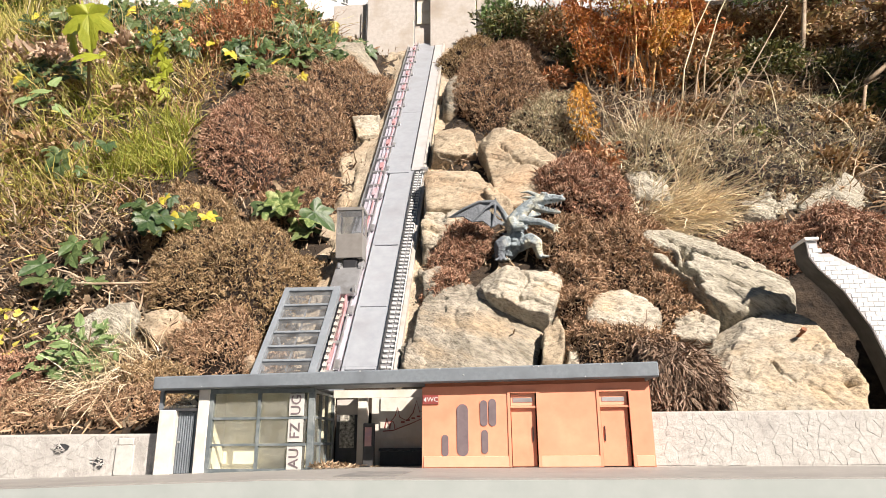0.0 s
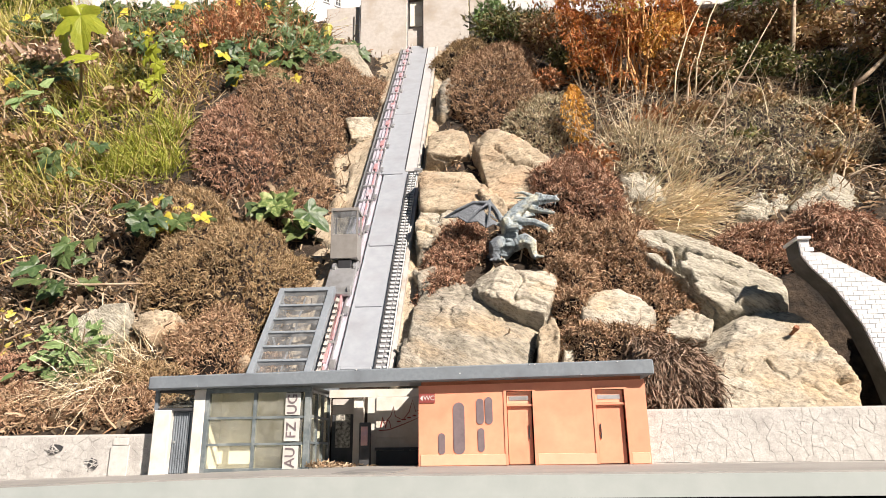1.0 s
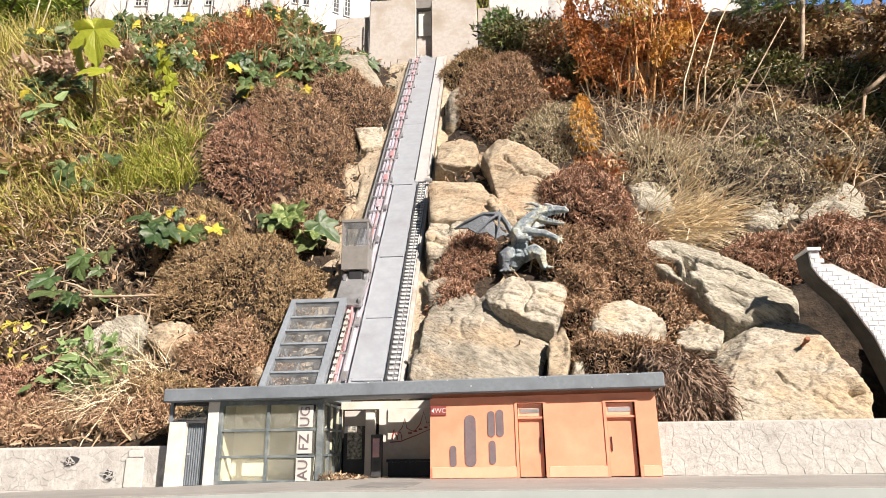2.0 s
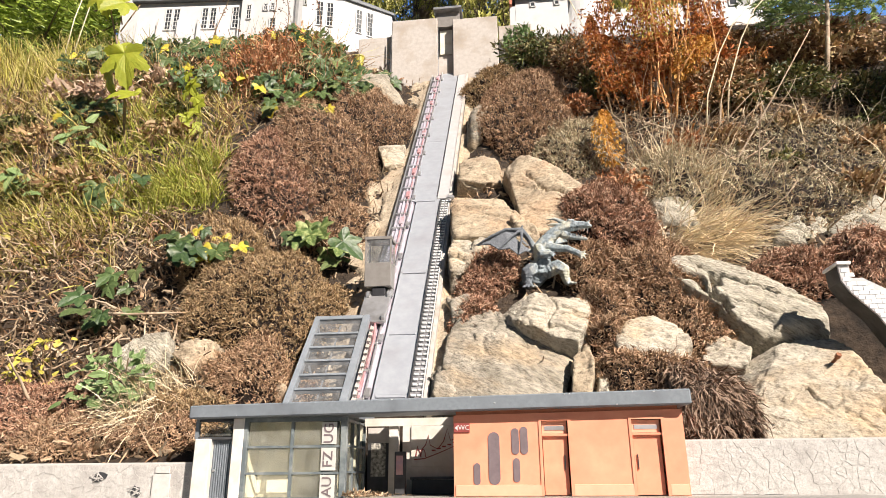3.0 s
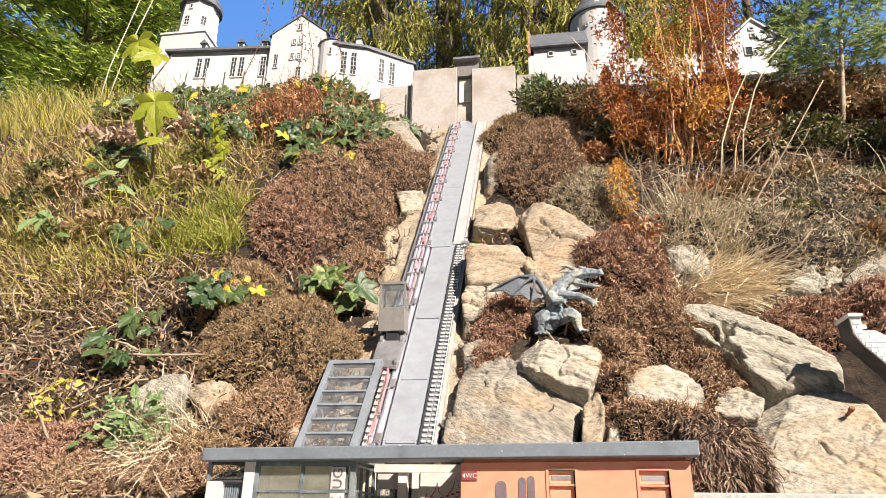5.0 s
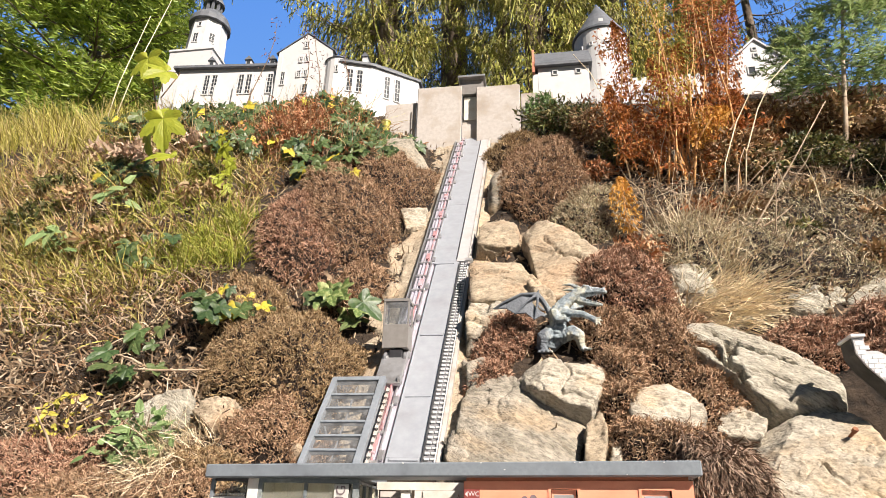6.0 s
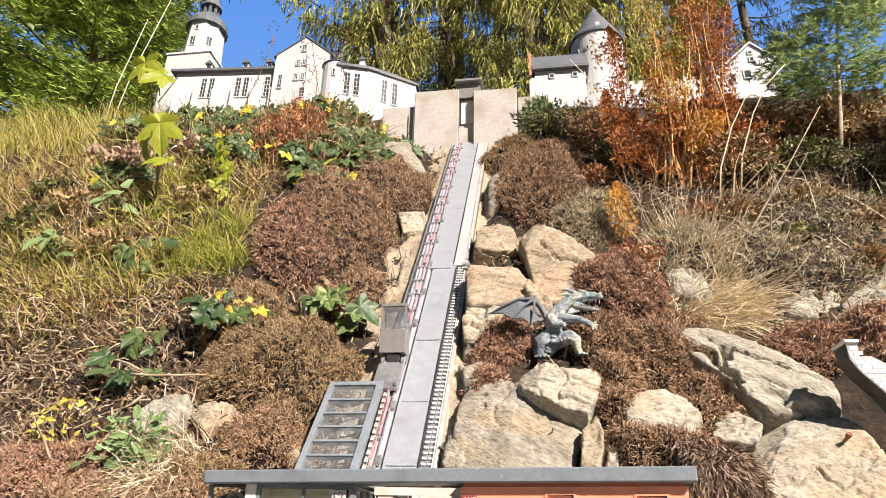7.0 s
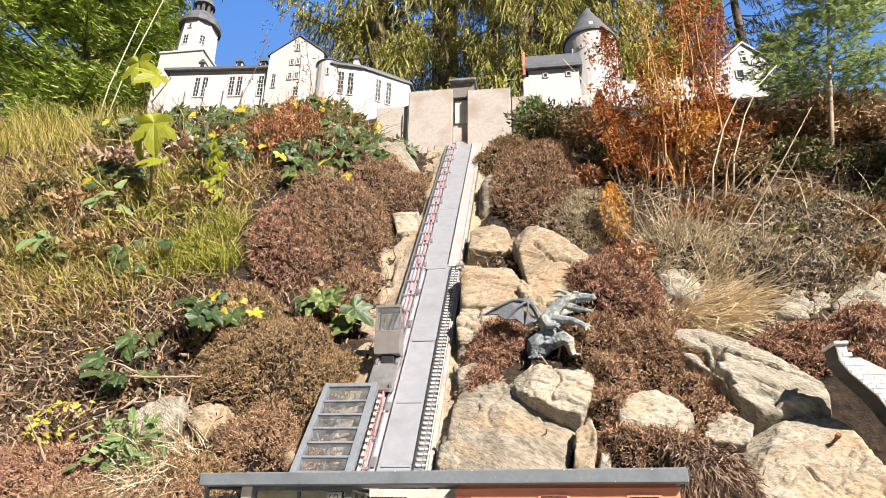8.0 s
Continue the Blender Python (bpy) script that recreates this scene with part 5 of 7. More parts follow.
def limb(*pts):
    """A chain of (place, radius) made of close-set balls."""
    for (a, ra), (b, rb) in zip(pts, pts[1:]):
        n = max(3, min(26, int((b - a).length / (0.45 * min(ra, rb) + 0.0006))))
        for k in range(n + 1):
            f = k / n
            bmesh.ops.create_icosphere(bm, subdivisions=1, radius=ra + (rb - ra) * f, matrix=Matrix.Translation(a.lerp(b, f)))


# trunk, chest and neck
limb((dp(900, 452), 0.015), (dp(910, 434), 0.0205), (dp(914, 414, -0.002), 0.0175), (dp(914, 396, -0.003), 0.0185), (dp(924, 380, -0.005), 0.0140), (dp(938, 367, -0.007), 0.0120), (dp(950, 362, -0.008), 0.0115))
for k in range(5):
    limb((dp(908 + k, 442 - 9 * k, -0.017), 0.0050), (dp(920 + k, 442 - 9 * k, -0.017), 0.0050))
# head: deep upper jaw, hanging lower jaw, teeth, brow and horns
limb((dp(950, 360, -0.008), 0.0128), (dp(964, 357, -0.010), 0.0118), (dp(980, 357, -0.012), 0.0090), (dp(993, 358, -0.014), 0.0062), (dp(999, 360, -0.014), 0.0040))
limb((dp(952, 372, -0.008), 0.0085), (dp(968, 378, -0.011), 0.0060), (dp(982, 382, -0.013), 0.0045), (dp(991, 384, -0.014), 0.0028))
for k in range(6):
    limb((dp(966 + 5.5 * k, 366 + 0.4 * k, -0.0205), 0.0014), (dp(966 + 5.5 * k, 372 + 0.3 * k, -0.0205), 0.0006))
    limb((dp(964 + 4.6 * k, 374 + 1.2 * k, -0.0175), 0.0012), (dp(964 + 4.6 * k, 369 + 1.2 * k, -0.0180), 0.0005))
limb((dp(962, 349, -0.018), 0.0032), (dp(970, 350, -0.019), 0.0022))
for a, y in ((0, 0.002), (4, -0.014)):
    limb((dp(952, 352 - a * 0.4, y), 0.0046), (dp(938, 347 - a, y + 0.002), 0.0030), (dp(924, 346 - a, y + 0.006), 0.0010))
    limb((dp(950, 366, y), 0.0040), (dp(940, 372 + a, y), 0.0012))
limb((dp(996, 353, -0.014), 0.0024), (dp(999, 350, -0.015), 0.0010))
# legs with heavy thighs, feet with claws
limb((dp(922, 438, -0.010), 0.0150), (dp(938, 434, -0.018), 0.0135), (dp(948, 440, -0.020), 0.0110), (dp(951, 455, -0.016), 0.0078), (dp(954, 463, -0.018), 0.0070))
for a in (-5, 2, 9):
    limb((dp(954, 464, -0.020), 0.0045), (dp(957 + a, 468, -0.030), 0.0022))
limb((dp(896, 434, -0.008), 0.0150), (dp(886, 442, -0.016), 0.0130), (dp(884, 456, -0.014), 0.0090), (dp(887, 466, -0.018), 0.0078))
for a in (-10, -2, 6, 13):
    limb((dp(887, 467, -0.020), 0.0050), (dp(887 + a, 472, -0.032), 0.0024))
# arms
limb((dp(924, 394, -0.010), 0.0105), (dp(940, 400, -0.018), 0.0080), (dp(956, 403, -0.023), 0.0066), (dp(968, 410, -0.026), 0.0060), (dp(977, 416, -0.028), 0.0062))
for a, b in ((986, 412), (989, 419), (986, 427), (978, 427)):
    limb((dp(978, 416, -0.029), 0.0036), (dp(a, b, -0.033), 0.0012))
limb((dp(908, 398, -0.014), 0.0100), (dp(912, 412, -0.024), 0.0070), (dp(926, 414, -0.030), 0.0055))
for a, b in ((934, 411), (936, 417), (931, 421)):
    limb((dp(927, 415, -0.030), 0.0032), (dp(a, b, -0.034), 0.0011))
# tail and back spines
limb((dp(892, 448, 0.010), 0.012), (dp(872, 458, 0.020), 0.009), (dp(858, 472, 0.016), 0.006), (dp(852, 486, 0.010), 0.003))
for k in range(9):
    f = k / 8
    p = dp(894 + 44 * f, 424 - 66 * f, 0.014 - 0.010 * f)
    limb((p, 0.0042), (p + Vector((-0.009, 0.004, 0.007)), 0.001))
# wings: curved fingers with a sagging skin between them
sh = dp(902, 394, 0.006)
wrist = dp(879, 356, -0.002)
tips = [dp(797, 386, -0.012), dp(838, 397, -0.016), dp(872, 408, -0.014), dp(897, 402, -0.002)]
limb((sh, 0.0065), (dp(893, 374, 0.004), 0.0052), (wrist, 0.0046))
limb((wrist, 0.0030), (dp(881, 349, -0.006), 0.0010))
limb((wrist, 0.0042), (dp(850, 358, -0.010), 0.0032), (dp(822, 372, -0.014), 0.0026), (tips[0], 0.0012))
for tp in tips[1:3]:
    limb((wrist, 0.0034), (wrist.lerp(tp, 0.5) + Vector((0.003, -0.004, 0.004)), 0.0026), (tp, 0.0012))
arch = [wrist, dp(850, 358, -0.010), dp(822, 372, -0.014), tips[0]]
hem = [tips[0], (tips[0] + tips[1]) / 2 + Vector((0.004, 0, 0.006)), tips[1], (tips[1] + tips[2]) / 2 + Vector((0.002, 0, 0.007)), tips[2], (tips[2] + tips[3]) / 2 + Vector((0, 0, 0.006)), tips[3], sh]
prism(bm, [p + Vector((0, 0.0015, 0)) for p in arch + hem[1:]], (0, 0.0034, 0))
sh2 = dp(922, 386, 0.010)
w2 = dp(936, 352, 0.022)
t2 = [dp(962, 368, 0.040), dp(946, 390, 0.036)]
limb((sh2, 0.0055), (w2, 0.0040), (t2[0], 0.0014))
prism(bm, [w2, t2[0], (t2[0] + t2[1]) / 2 + (w2 - (t2[0] + t2[1]) / 2) * 0.2, t2[1], sh2], (0, 0.0034, 0))
me = bpy.data.meshes.new("dragon_figure")
bm.to_mesh(me)
bm.free()
dragon = finish("dragon_figure", me, M_DRAGON, None, smooth=True)
dragon.location = (0.127, 0.312, 0.325)
tagged(dragon, "blue-grey toy dragon with spread wings on a boulder", "dragon figure")
rm = dragon.modifiers.new("skin", "REMESH")
rm.mode, rm.voxel_size, rm.use_smooth_shade = "VOXEL", 0.00115, True

# ---- plants ----
rs = np.random.RandomState(4)


def unit(a):
    return a / np.maximum(np.linalg.norm(a, axis=-1, keepdims=True), 1e-9)


def blades(root, way, length, width, seg=4, droop=0.25, wob=0.25, taper=0.75):
    """Ribbons that start at root, follow way and sink; arrays of places and faces."""
    n = len(root)
    length = np.broadcast_to(np.asarray(length, dtype=float), (n,))
    width = np.broadcast_to(np.asarray(width, dtype=float), (n,))
    d = unit(np.asarray(way, dtype=float))
    sidev = unit(np.cross(d, rs.normal(size=(n, 3))))
    p = np.array(root, dtype=float)
    rows = []
    for k in range(seg + 1):
        w = (width * (1 - taper * k / seg) / 2)[:, None]
        rows.append(np.stack((p - sidev * w, p + sidev * w), axis=1))
        p = p + d * (length / seg)[:, None]
        d = unit(d + rs.normal(size=(n, 3)) * wob / seg * 2 + np.array((0, 0, -droop)) * 2 / seg)
    v = np.stack(rows, axis=1)                     # n, seg+1, 2, 3
    base = (np.arange(n) * (seg + 1) * 2)[:, None, None]
    k = (np.arange(seg) * 2)[None, :, None]
    f = base + k + np.array((0, 1, 3, 2))[None, None, :]
    return v.reshape(-1, 3), f.reshape(-1, 4)


def gather(*sets):
    vs, fs, at = [], [], 0
    for v, f in sets:
        vs.append(v)
        fs.append(f + at)
        at += len(v)
    return np.concatenate(vs), np.concatenate(fs)


def ground_pts(xs, ys, out=0.0):
    return np.array([on_slope(x, y, out)[:] for x, y in zip(xs, ys)])


UPA, ALA = np.array(UP), np.array(ALONG)


def mat_cushion(x, y, rx, rv, h, n, material, label, length=0.018, width=0.0021, droop=0.35, hang=0.0, name="plant_cushion", category="ground cover", group="brown plant cushions", loft=0.55):
    """A low mound with a dense coat of short sprigs."""
    c = on_slope(x, y)
    th = thing(name, c, label, category, group)
    seed = x * 17 + y * 31

    def lump(u, v):
        r2 = u * u + v * v
        return math.sqrt(max(0.0, 1 - r2)) * h * (1 + 0.35 * noise.noise((u * 1.7 + seed, v * 1.7, 0.0))) - 0.006

    def at(u, v, dn=0.0):
        k = 1 + 0.22 * noise.noise((u * 1.3 - seed, v * 1.3, 2.0))
        px, py = x + u * rx * k, y + v * rv * 0.64 * k
        tuft = noise.noise((px / 0.021, py / 0.0135, seed)) + 0.5 * noise.noise((px / 0.009, py / 0.006, seed))
        return Vector((px, py, ground_z(px, py))) + UP * (lump(u, v) - dn + (0.0085 * tuft if dn < 0.005 else 0.0))

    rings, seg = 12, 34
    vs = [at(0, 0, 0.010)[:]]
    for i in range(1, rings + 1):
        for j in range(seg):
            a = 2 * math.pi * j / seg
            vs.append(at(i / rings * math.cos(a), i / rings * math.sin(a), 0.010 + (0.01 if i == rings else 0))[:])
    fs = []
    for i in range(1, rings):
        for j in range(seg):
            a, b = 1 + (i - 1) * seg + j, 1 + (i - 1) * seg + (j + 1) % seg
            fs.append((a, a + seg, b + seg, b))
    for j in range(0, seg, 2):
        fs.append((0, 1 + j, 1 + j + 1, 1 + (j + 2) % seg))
    quads("core", vs, fs, M_SHADE_CORE, th, smooth=True)
    near = y < 0.36
    n = int(n * (2.2 if near else 1.8))
    length, width = length * (0.66 if near else 0.80), width * (0.84 if near else 0.90)
    ang, rr = rs.uniform(0, 2 * math.pi, n), np.sqrt(rs.uniform(0, 1.05, n))
    us, ws = rr * np.cos(ang), rr * np.sin(ang)
    root = np.array([at(min(1, max(-1, u)), min(1, max(-1, w)), 0.002)[:] for u, w in zip(us, ws)])
    cell_ = 0.013 if near else (0.024 if material is M_LICHEN else 0.017)
    comb = np.array([noise.noise_vector((p[0] / cell_, p[1] / (cell_ * 0.7), p[2] / cell_))[:] for p in root])
    tuft = np.array([noise.noise((p[0] / cell_ + 40, p[1] / (cell_ * 0.7), p[2] / cell_)) for p in root])
    way = UPA * loft + us[:, None] * np.array((1, 0, 0)) * 0.45 + ws[:, None] * ALA * 0.35 + comb * (1.3 - hang) + rs.normal(size=(n, 3)) * 0.25 - hang * np.array((0, 0.2, 1.0))
    v, f = blades(root, way, length * np.clip(0.95 + 0.75 * tuft, 0.35, 1.6) * rs.uniform(0.7, 1.3, n), width * rs.uniform(0.7, 1.3, n), 3 if near else 2, droop, 1.3, 0.45)
    tagged(quads("sprig_coat", v, f, material, th), kind="stuff")
    return th


M_BROWN2 = surf("red_brown_sprigs", (0.20, 0.095, 0.055), (0.34, 0.175, 0.105), rough=0.85, bump=0, leaf=0.04,
                rnd=((0.09, 0.042, 0.027), (0.45, 0.25, 0.165), (0.62, 0.42, 0.29), (0.27, 0.14, 0.088), (0.66, 0.50, 0.36), (0.40, 0.22, 0.14), (0.14, 0.066, 0.042)))
M_OLIVE = surf("olive_sprigs", (0.20, 0.13, 0.06), (0.34, 0.24, 0.11), rough=0.85, bump=0, leaf=0.04,
               rnd=((0.11, 0.065, 0.038), (0.32, 0.21, 0.115), (0.48, 0.34, 0.18), (0.25, 0.15, 0.08), (0.60, 0.47, 0.29), (0.15, 0.085, 0.05)))
M_LICHEN = surf("grey_sprigs", (0.22, 0.18, 0.12), (0.38, 0.33, 0.24), rough=0.9, bump=0, leaf=0.1,
                rnd=((0.04, 0.026, 0.016), (0.46, 0.38, 0.24), (0.66, 0.61, 0.44), (0.26, 0.15, 0.08), (0.76, 0.71, 0.54), (0.50, 0.46, 0.25), (0.62, 0.52, 0.36), (0.36, 0.18, 0.10)))
M_ROPE = surf("dark_dry_ropes", (0.10, 0.065, 0.045), (0.22, 0.15, 0.105), rough=0.9, bump=0, leaf=0.02,
              rnd=((0.05, 0.03, 0.02), (0.24, 0.16, 0.11), (0.36, 0.26, 0.19), (0.14, 0.085, 0.055), (0.44, 0.33, 0.25), (0.19, 0.12, 0.08)))
B = "dense brown dried plant cushion on the bank"
mat_cushion(-0.345, 0.885, 0.135, 0.200, 0.060, 4200, M_BROWN, B)
mat_cushion(-0.400, 0.690, 0.145, 0.230, 0.070, 5200, M_BROWN, B)
mat_cushion(-0.475, 0.555, 0.105, 0.160, 0.060, 3200, M_BROWN2, "red-brown dried plant cushion on the bank")
mat_cushion(-0.375, 0.310, 0.145, 0.150, 0.075, 5200, M_OLIVE, "olive-brown dried plant cushion on the bank")
mat_cushion(-0.500, 0.390, 0.085, 0.100, 0.050, 2600, M_OLIVE, "olive-brown dried plant cushion on the bank")
mat_cushion(-0.322, 0.190, 0.095, 0.080, 0.040, 2800, M_BROWN, B)
mat_cushion(-0.285, 0.335, 0.050, 0.085, 0.040, 1300, M_OLIVE, "olive-brown dried plant cushion beside the rails")
mat_cushion(-0.300, 0.520, 0.050, 0.120, 0.036, 1300, M_BROWN, B)
mat_cushion(-0.345, 0.455, 0.060, 0.060, 0.030, 1200, M_BROWN, B)
mat_cushion(-0.415, 0.122, 0.070, 0.045, 0.030, 1700, M_OLIVE, "olive-brown dried plant cushion on the bank")
mat_cushion(-0.425, 0.098, 0.075, 0.045, 0.030, 1800, M_BROWN, B)
mat_cushion(-0.660, 0.130, 0.120, 0.080, 0.040, 2800, M_BROWN2, "dark red-brown dried plant cushion above the wall")
mat_cushion(-0.570, 0.092, 0.100, 0.050, 0.030, 2000, M_BROWN, B)
mat_cushion(0.110, 0.870, 0.135, 0.300, 0.070, 6400, M_BROWN, B)
mat_cushion(0.020, 1.045, 0.105, 0.140, 0.055, 2800, M_OLIVE, "olive-brown dried plant cushion on the bank")
mat_cushion(0.215, 0.690, 0.095, 0.150, 0.050, 3000, M_LICHEN, "grey-brown dried plant cushion on the bank")
mat_cushion(0.245, 0.455, 0.095, 0.125, 0.075, 3600, M_BROWN2, "dark red-brown dried plant cushion behind the dragon")
mat_cushion(0.205, 0.340, 0.075, 0.075, 0.050, 2200, M_BROWN, B)
mat_cushion(0.208, 0.262, 0.048, 0.072, 0.050, 1500, M_BROWN, B)
mat_cushion(0.335, 0.235, 0.055, 0.080, 0.048, 1800, M_BROWN, B)
mat_cushion(0.205, 0.210, 0.040, 0.050, 0.050, 1000, M_BROWN, B)
mat_cushion(0.300, 0.310, 0.095, 0.090, 0.055, 3200, M_BROWN, B)
mat_cushion(0.325, 0.375, 0.062, 0.062, 0.040, 1800, M_BROWN, B)
mat_cushion(0.020, 0.345, 0.066, 0.062, 0.030, 2200, M_BROWN2, "red-brown dried plant cushion beside the dragon")
mat_cushion(-0.010, 0.285, 0.044, 0.040, 0.032, 1100, M_BROWN2, "red-brown dried plant cushion beside the boulder")
mat_cushion(0.288, 0.132, 0.085, 0.085, 0.056, 4200, M_ROPE, "dark brown dried ropes of a plant hanging over the wall", length=0.044, width=0.0025, droop=1.6, hang=0.9)
mat_cushion(0.262, 0.165, 0.075, 0.045, 0.050, 2000, M_BROWN, B)
mat_cushion(0.215, 0.165, 0.045, 0.055, 0.045, 1500, M_BROWN, B)
mat_cushion(0.525, 0.320, 0.080, 0.070, 0.050, 2600, M_BROWN2, "red-brown dried plant cushion above the grey boulder")
mat_cushion(0.655, 0.315, 0.085, 0.080, 0.060, 2800, M_BROWN2, "red-brown plant cushion hanging over the brick wall", length=0.034, droop=1.4, hang=0.5)
mat_cushion(0.590, 0.520, 0.160, 0.190, 0.045, 2000, M_LICHEN, "grey-green lichen and dry moss on the bank", group="lichen patches", length=0.018, width=0.0022)
mat_cushion(0.420, 0.560, 0.110, 0.170, 0.045, 2000, M_LICHEN, "grey-green lichen and dry moss on the bank", group="lichen patches", length=0.020)
mat_cushion(0.770, 0.640, 0.170, 0.200, 0.050, 2000, M_LICHEN, "grey-green lichen and dry moss on the bank", group="lichen patches", length=0.020, width=0.0022)

# litter over the bank
M_LITTER = surf("litter", (0.22, 0.14, 0.08), (0.42, 0.30, 0.19), rough=0.9, bump=0, leaf=0.1,
                rnd=((0.022, 0.014, 0.010), (0.28, 0.18, 0.10), (0.60, 0.48, 0.33), (0.05, 0.032, 0.02), (0.74, 0.63, 0.47), (0.32, 0.17, 0.085), (0.028, 0.018, 0.012), (0.48, 0.36, 0.23), (0.08, 0.05, 0.03)))
n = 20000
xs = np.where(rs.rand(n) < 0.5, rs.uniform(-1.8, -0.21, n), rs.uniform(-0.04, 1.5, n))
ys = rs.uniform(0.17, 1.35, n)
v1, f1 = blades(ground_pts(xs, ys, 0.002), rs.normal(size=(n, 3)) + UPA * 0.5, rs.uniform(0.008, 0.035, n), rs.uniform(0.0012, 0.0045, n), 2, 0.35, 0.5, 0.4)
n = 3000
xs = np.where(rs.rand(n) < 0.65, rs.uniform(-1.5, -0.30, n), rs.uniform(0.0, 1.3, n))
ys = rs.uniform(0.045, 1.3, n)
v2, f2 = blades(ground_pts(xs, ys, 0.004), rs.normal(size=(n, 3)) + UPA * 0.35, rs.uniform(0.015, 0.030, n), rs.uniform(0.007, 0.013, n), 3, 0.3, 0.9, 0.5)
n = 9000
xs, ys = rs.uniform(-1.3, -0.40, n), rs.uniform(0.06, 0.46, n)
v3, f3 = blades(ground_pts(xs, ys, 0.003), rs.normal(size=(n, 3)) + UPA * 0.4, rs.uniform(0.012, 0.050, n), rs.uniform(0.0018, 0.0050, n), 3, 0.3, 0.6, 0.5)
n = 4500
xs, ys = rs.uniform(0.32, 1.2, n), rs.uniform(0.40, 0.92, n)
v4, f4 = blades(ground_pts(xs, ys, 0.006), rs.normal(size=(n, 3)) + UPA * 0.5, rs.uniform(0.014, 0.055, n), rs.uniform(0.0014, 0.0045, n), 3, 0.3, 0.8, 0.5)
lv, lf = gather((v1, f1), (v2, f2), (v3, f3), (v4, f4))
lf = lf[~((lv[lf[:, 0], 0] > 0.49) & (lv[lf[:, 0], 0] < 0.66) & (lv[lf[:, 0], 1] < 0.29))]       # none in the hollow beside the wing wall
litter = quads("leaf_litter", lv, lf, M_LITTER)
tagged(litter, "dry brown leaf litter and bark scraps on the bank", "litter", kind="stuff")


# dry scraps blown against the foot of the lobby
n = 420
xs, ys = -0.137 + np.abs(rs.normal(size=n)) * 0.020, rs.uniform(-0.008, 0.075, n)
v, f = blades(np.stack((xs, ys, np.full(n, 0.0012) + 0.004 * rs.rand(n) * np.exp(-(xs + 0.137) / 0.01)), axis=1), rs.normal(size=(n, 3)) * np.array((1, 1, 0.35)) + np.array((0, 0, 0.15)), rs.uniform(0.003, 0.010, n), rs.uniform(0.001, 0.0032, n), 2, 0.0, 0.5, 0.5)
tagged(quads("leaf_debris", v, f, M_LITTER), "dry leaf scraps on the paving beside the lobby", "litter", kind="stuff")


# grasses
def grass(name, label, x0, x1, y0, y1, n, length, width, material, lean=(0, 0, 0), droop=0.25, spread_=0.35, group="grass tufts", tufts=14, radius=0.05):
    cx, cy_ = rs.uniform(x0, x1, tufts), rs.uniform(y0, y1, tufts)
    pick = rs.randint(0, tufts, n)
    xs, ys = cx[pick] + rs.normal(size=n) * radius, cy_[pick] + rs.normal(size=n) * radius * 0.6
    root = ground_pts(xs, np.maximum(ys, 0.05), -0.004)
    way = np.array((0, -0.35, 0.95)) + np.array(lean) + rs.normal(size=(n, 3)) * spread_
    v, f = blades(root, way, length * rs.uniform(0.55, 1.3, n), width * rs.uniform(0.7, 1.3, n), 5, droop, 0.35, 0.85)
    g = quads(name, v, f, material)
    return tagged(g, label, "grass", group, "stuff")


M_GRASS = surf("yellow_green_grass", (0.26, 0.25, 0.05), (0.40, 0.38, 0.09), rough=0.6, bump=0, leaf=0.22,
               rnd=((0.04, 0.045, 0.012), (0.36, 0.37, 0.06), (0.58, 0.51, 0.14), (0.16, 0.20, 0.03), (0.68, 0.55, 0.27), (0.16, 0.10, 0.04), (0.46, 0.44, 0.09), (0.62, 0.46, 0.26)))
M_GRASSG = surf("fresh_grass", (0.22, 0.28, 0.04), (0.34, 0.40, 0.07), rough=0.55, bump=0, leaf=0.22,
                rnd=((0.10, 0.14, 0.02), (0.40, 0.42, 0.05), (0.56, 0.53, 0.12), (0.24, 0.29, 0.035), (0.64, 0.54, 0.20)))
M_GRASSY = surf("yellow_grass", (0.34, 0.32, 0.06), (0.50, 0.45, 0.12), rough=0.6, bump=0, leaf=0.22,
               rnd=((0.14, 0.13, 0.025), (0.50, 0.46, 0.09), (0.68, 0.58, 0.20), (0.36, 0.34, 0.05), (0.74, 0.61, 0.32), (0.24, 0.15, 0.05)))
M_STRAW = surf("straw", (0.58, 0.46, 0.28), (0.76, 0.63, 0.42), rough=0.7, bump=0, leaf=0.05,
               rnd=((0.56, 0.42, 0.25), (0.88, 0.76, 0.54), (0.92, 0.84, 0.66), (0.76, 0.60, 0.39)))
M_STALK = surf("dry_stalks", (0.24, 0.12, 0.06), (0.40, 0.24, 0.13), rough=0.8, bump=0, leaf=0.15,
               rnd=((0.05, 0.028, 0.016), (0.42, 0.25, 0.12), (0.66, 0.50, 0.31), (0.32, 0.12, 0.055), (0.52, 0.46, 0.13), (0.76, 0.63, 0.43), (0.46, 0.43, 0.10), (0.04, 0.024, 0.015)))
grass("grass", "long yellow-green autumn grass on the bank", -1.9, -0.68, 0.40, 0.86, 2800, 0.070, 0.0050, M_GRASS, tufts=150, radius=0.018, spread_=1.0, droop=0.25)
grass("grass", "arching yellow grass blades on the bank", -1.7, -0.66, 0.38, 0.86, 600, 0.110, 0.0042, M_GRASSY, tufts=80, radius=0.02, spread_=0.9, droop=0.7)
grass("grass", "tall yellow grass at the top of the bank", -2.3, -1.22, 0.90, 1.12, 2200, 0.140, 0.0046, M_GRASSY, tufts=80, spread_=0.4, radius=0.05, droop=0.2)
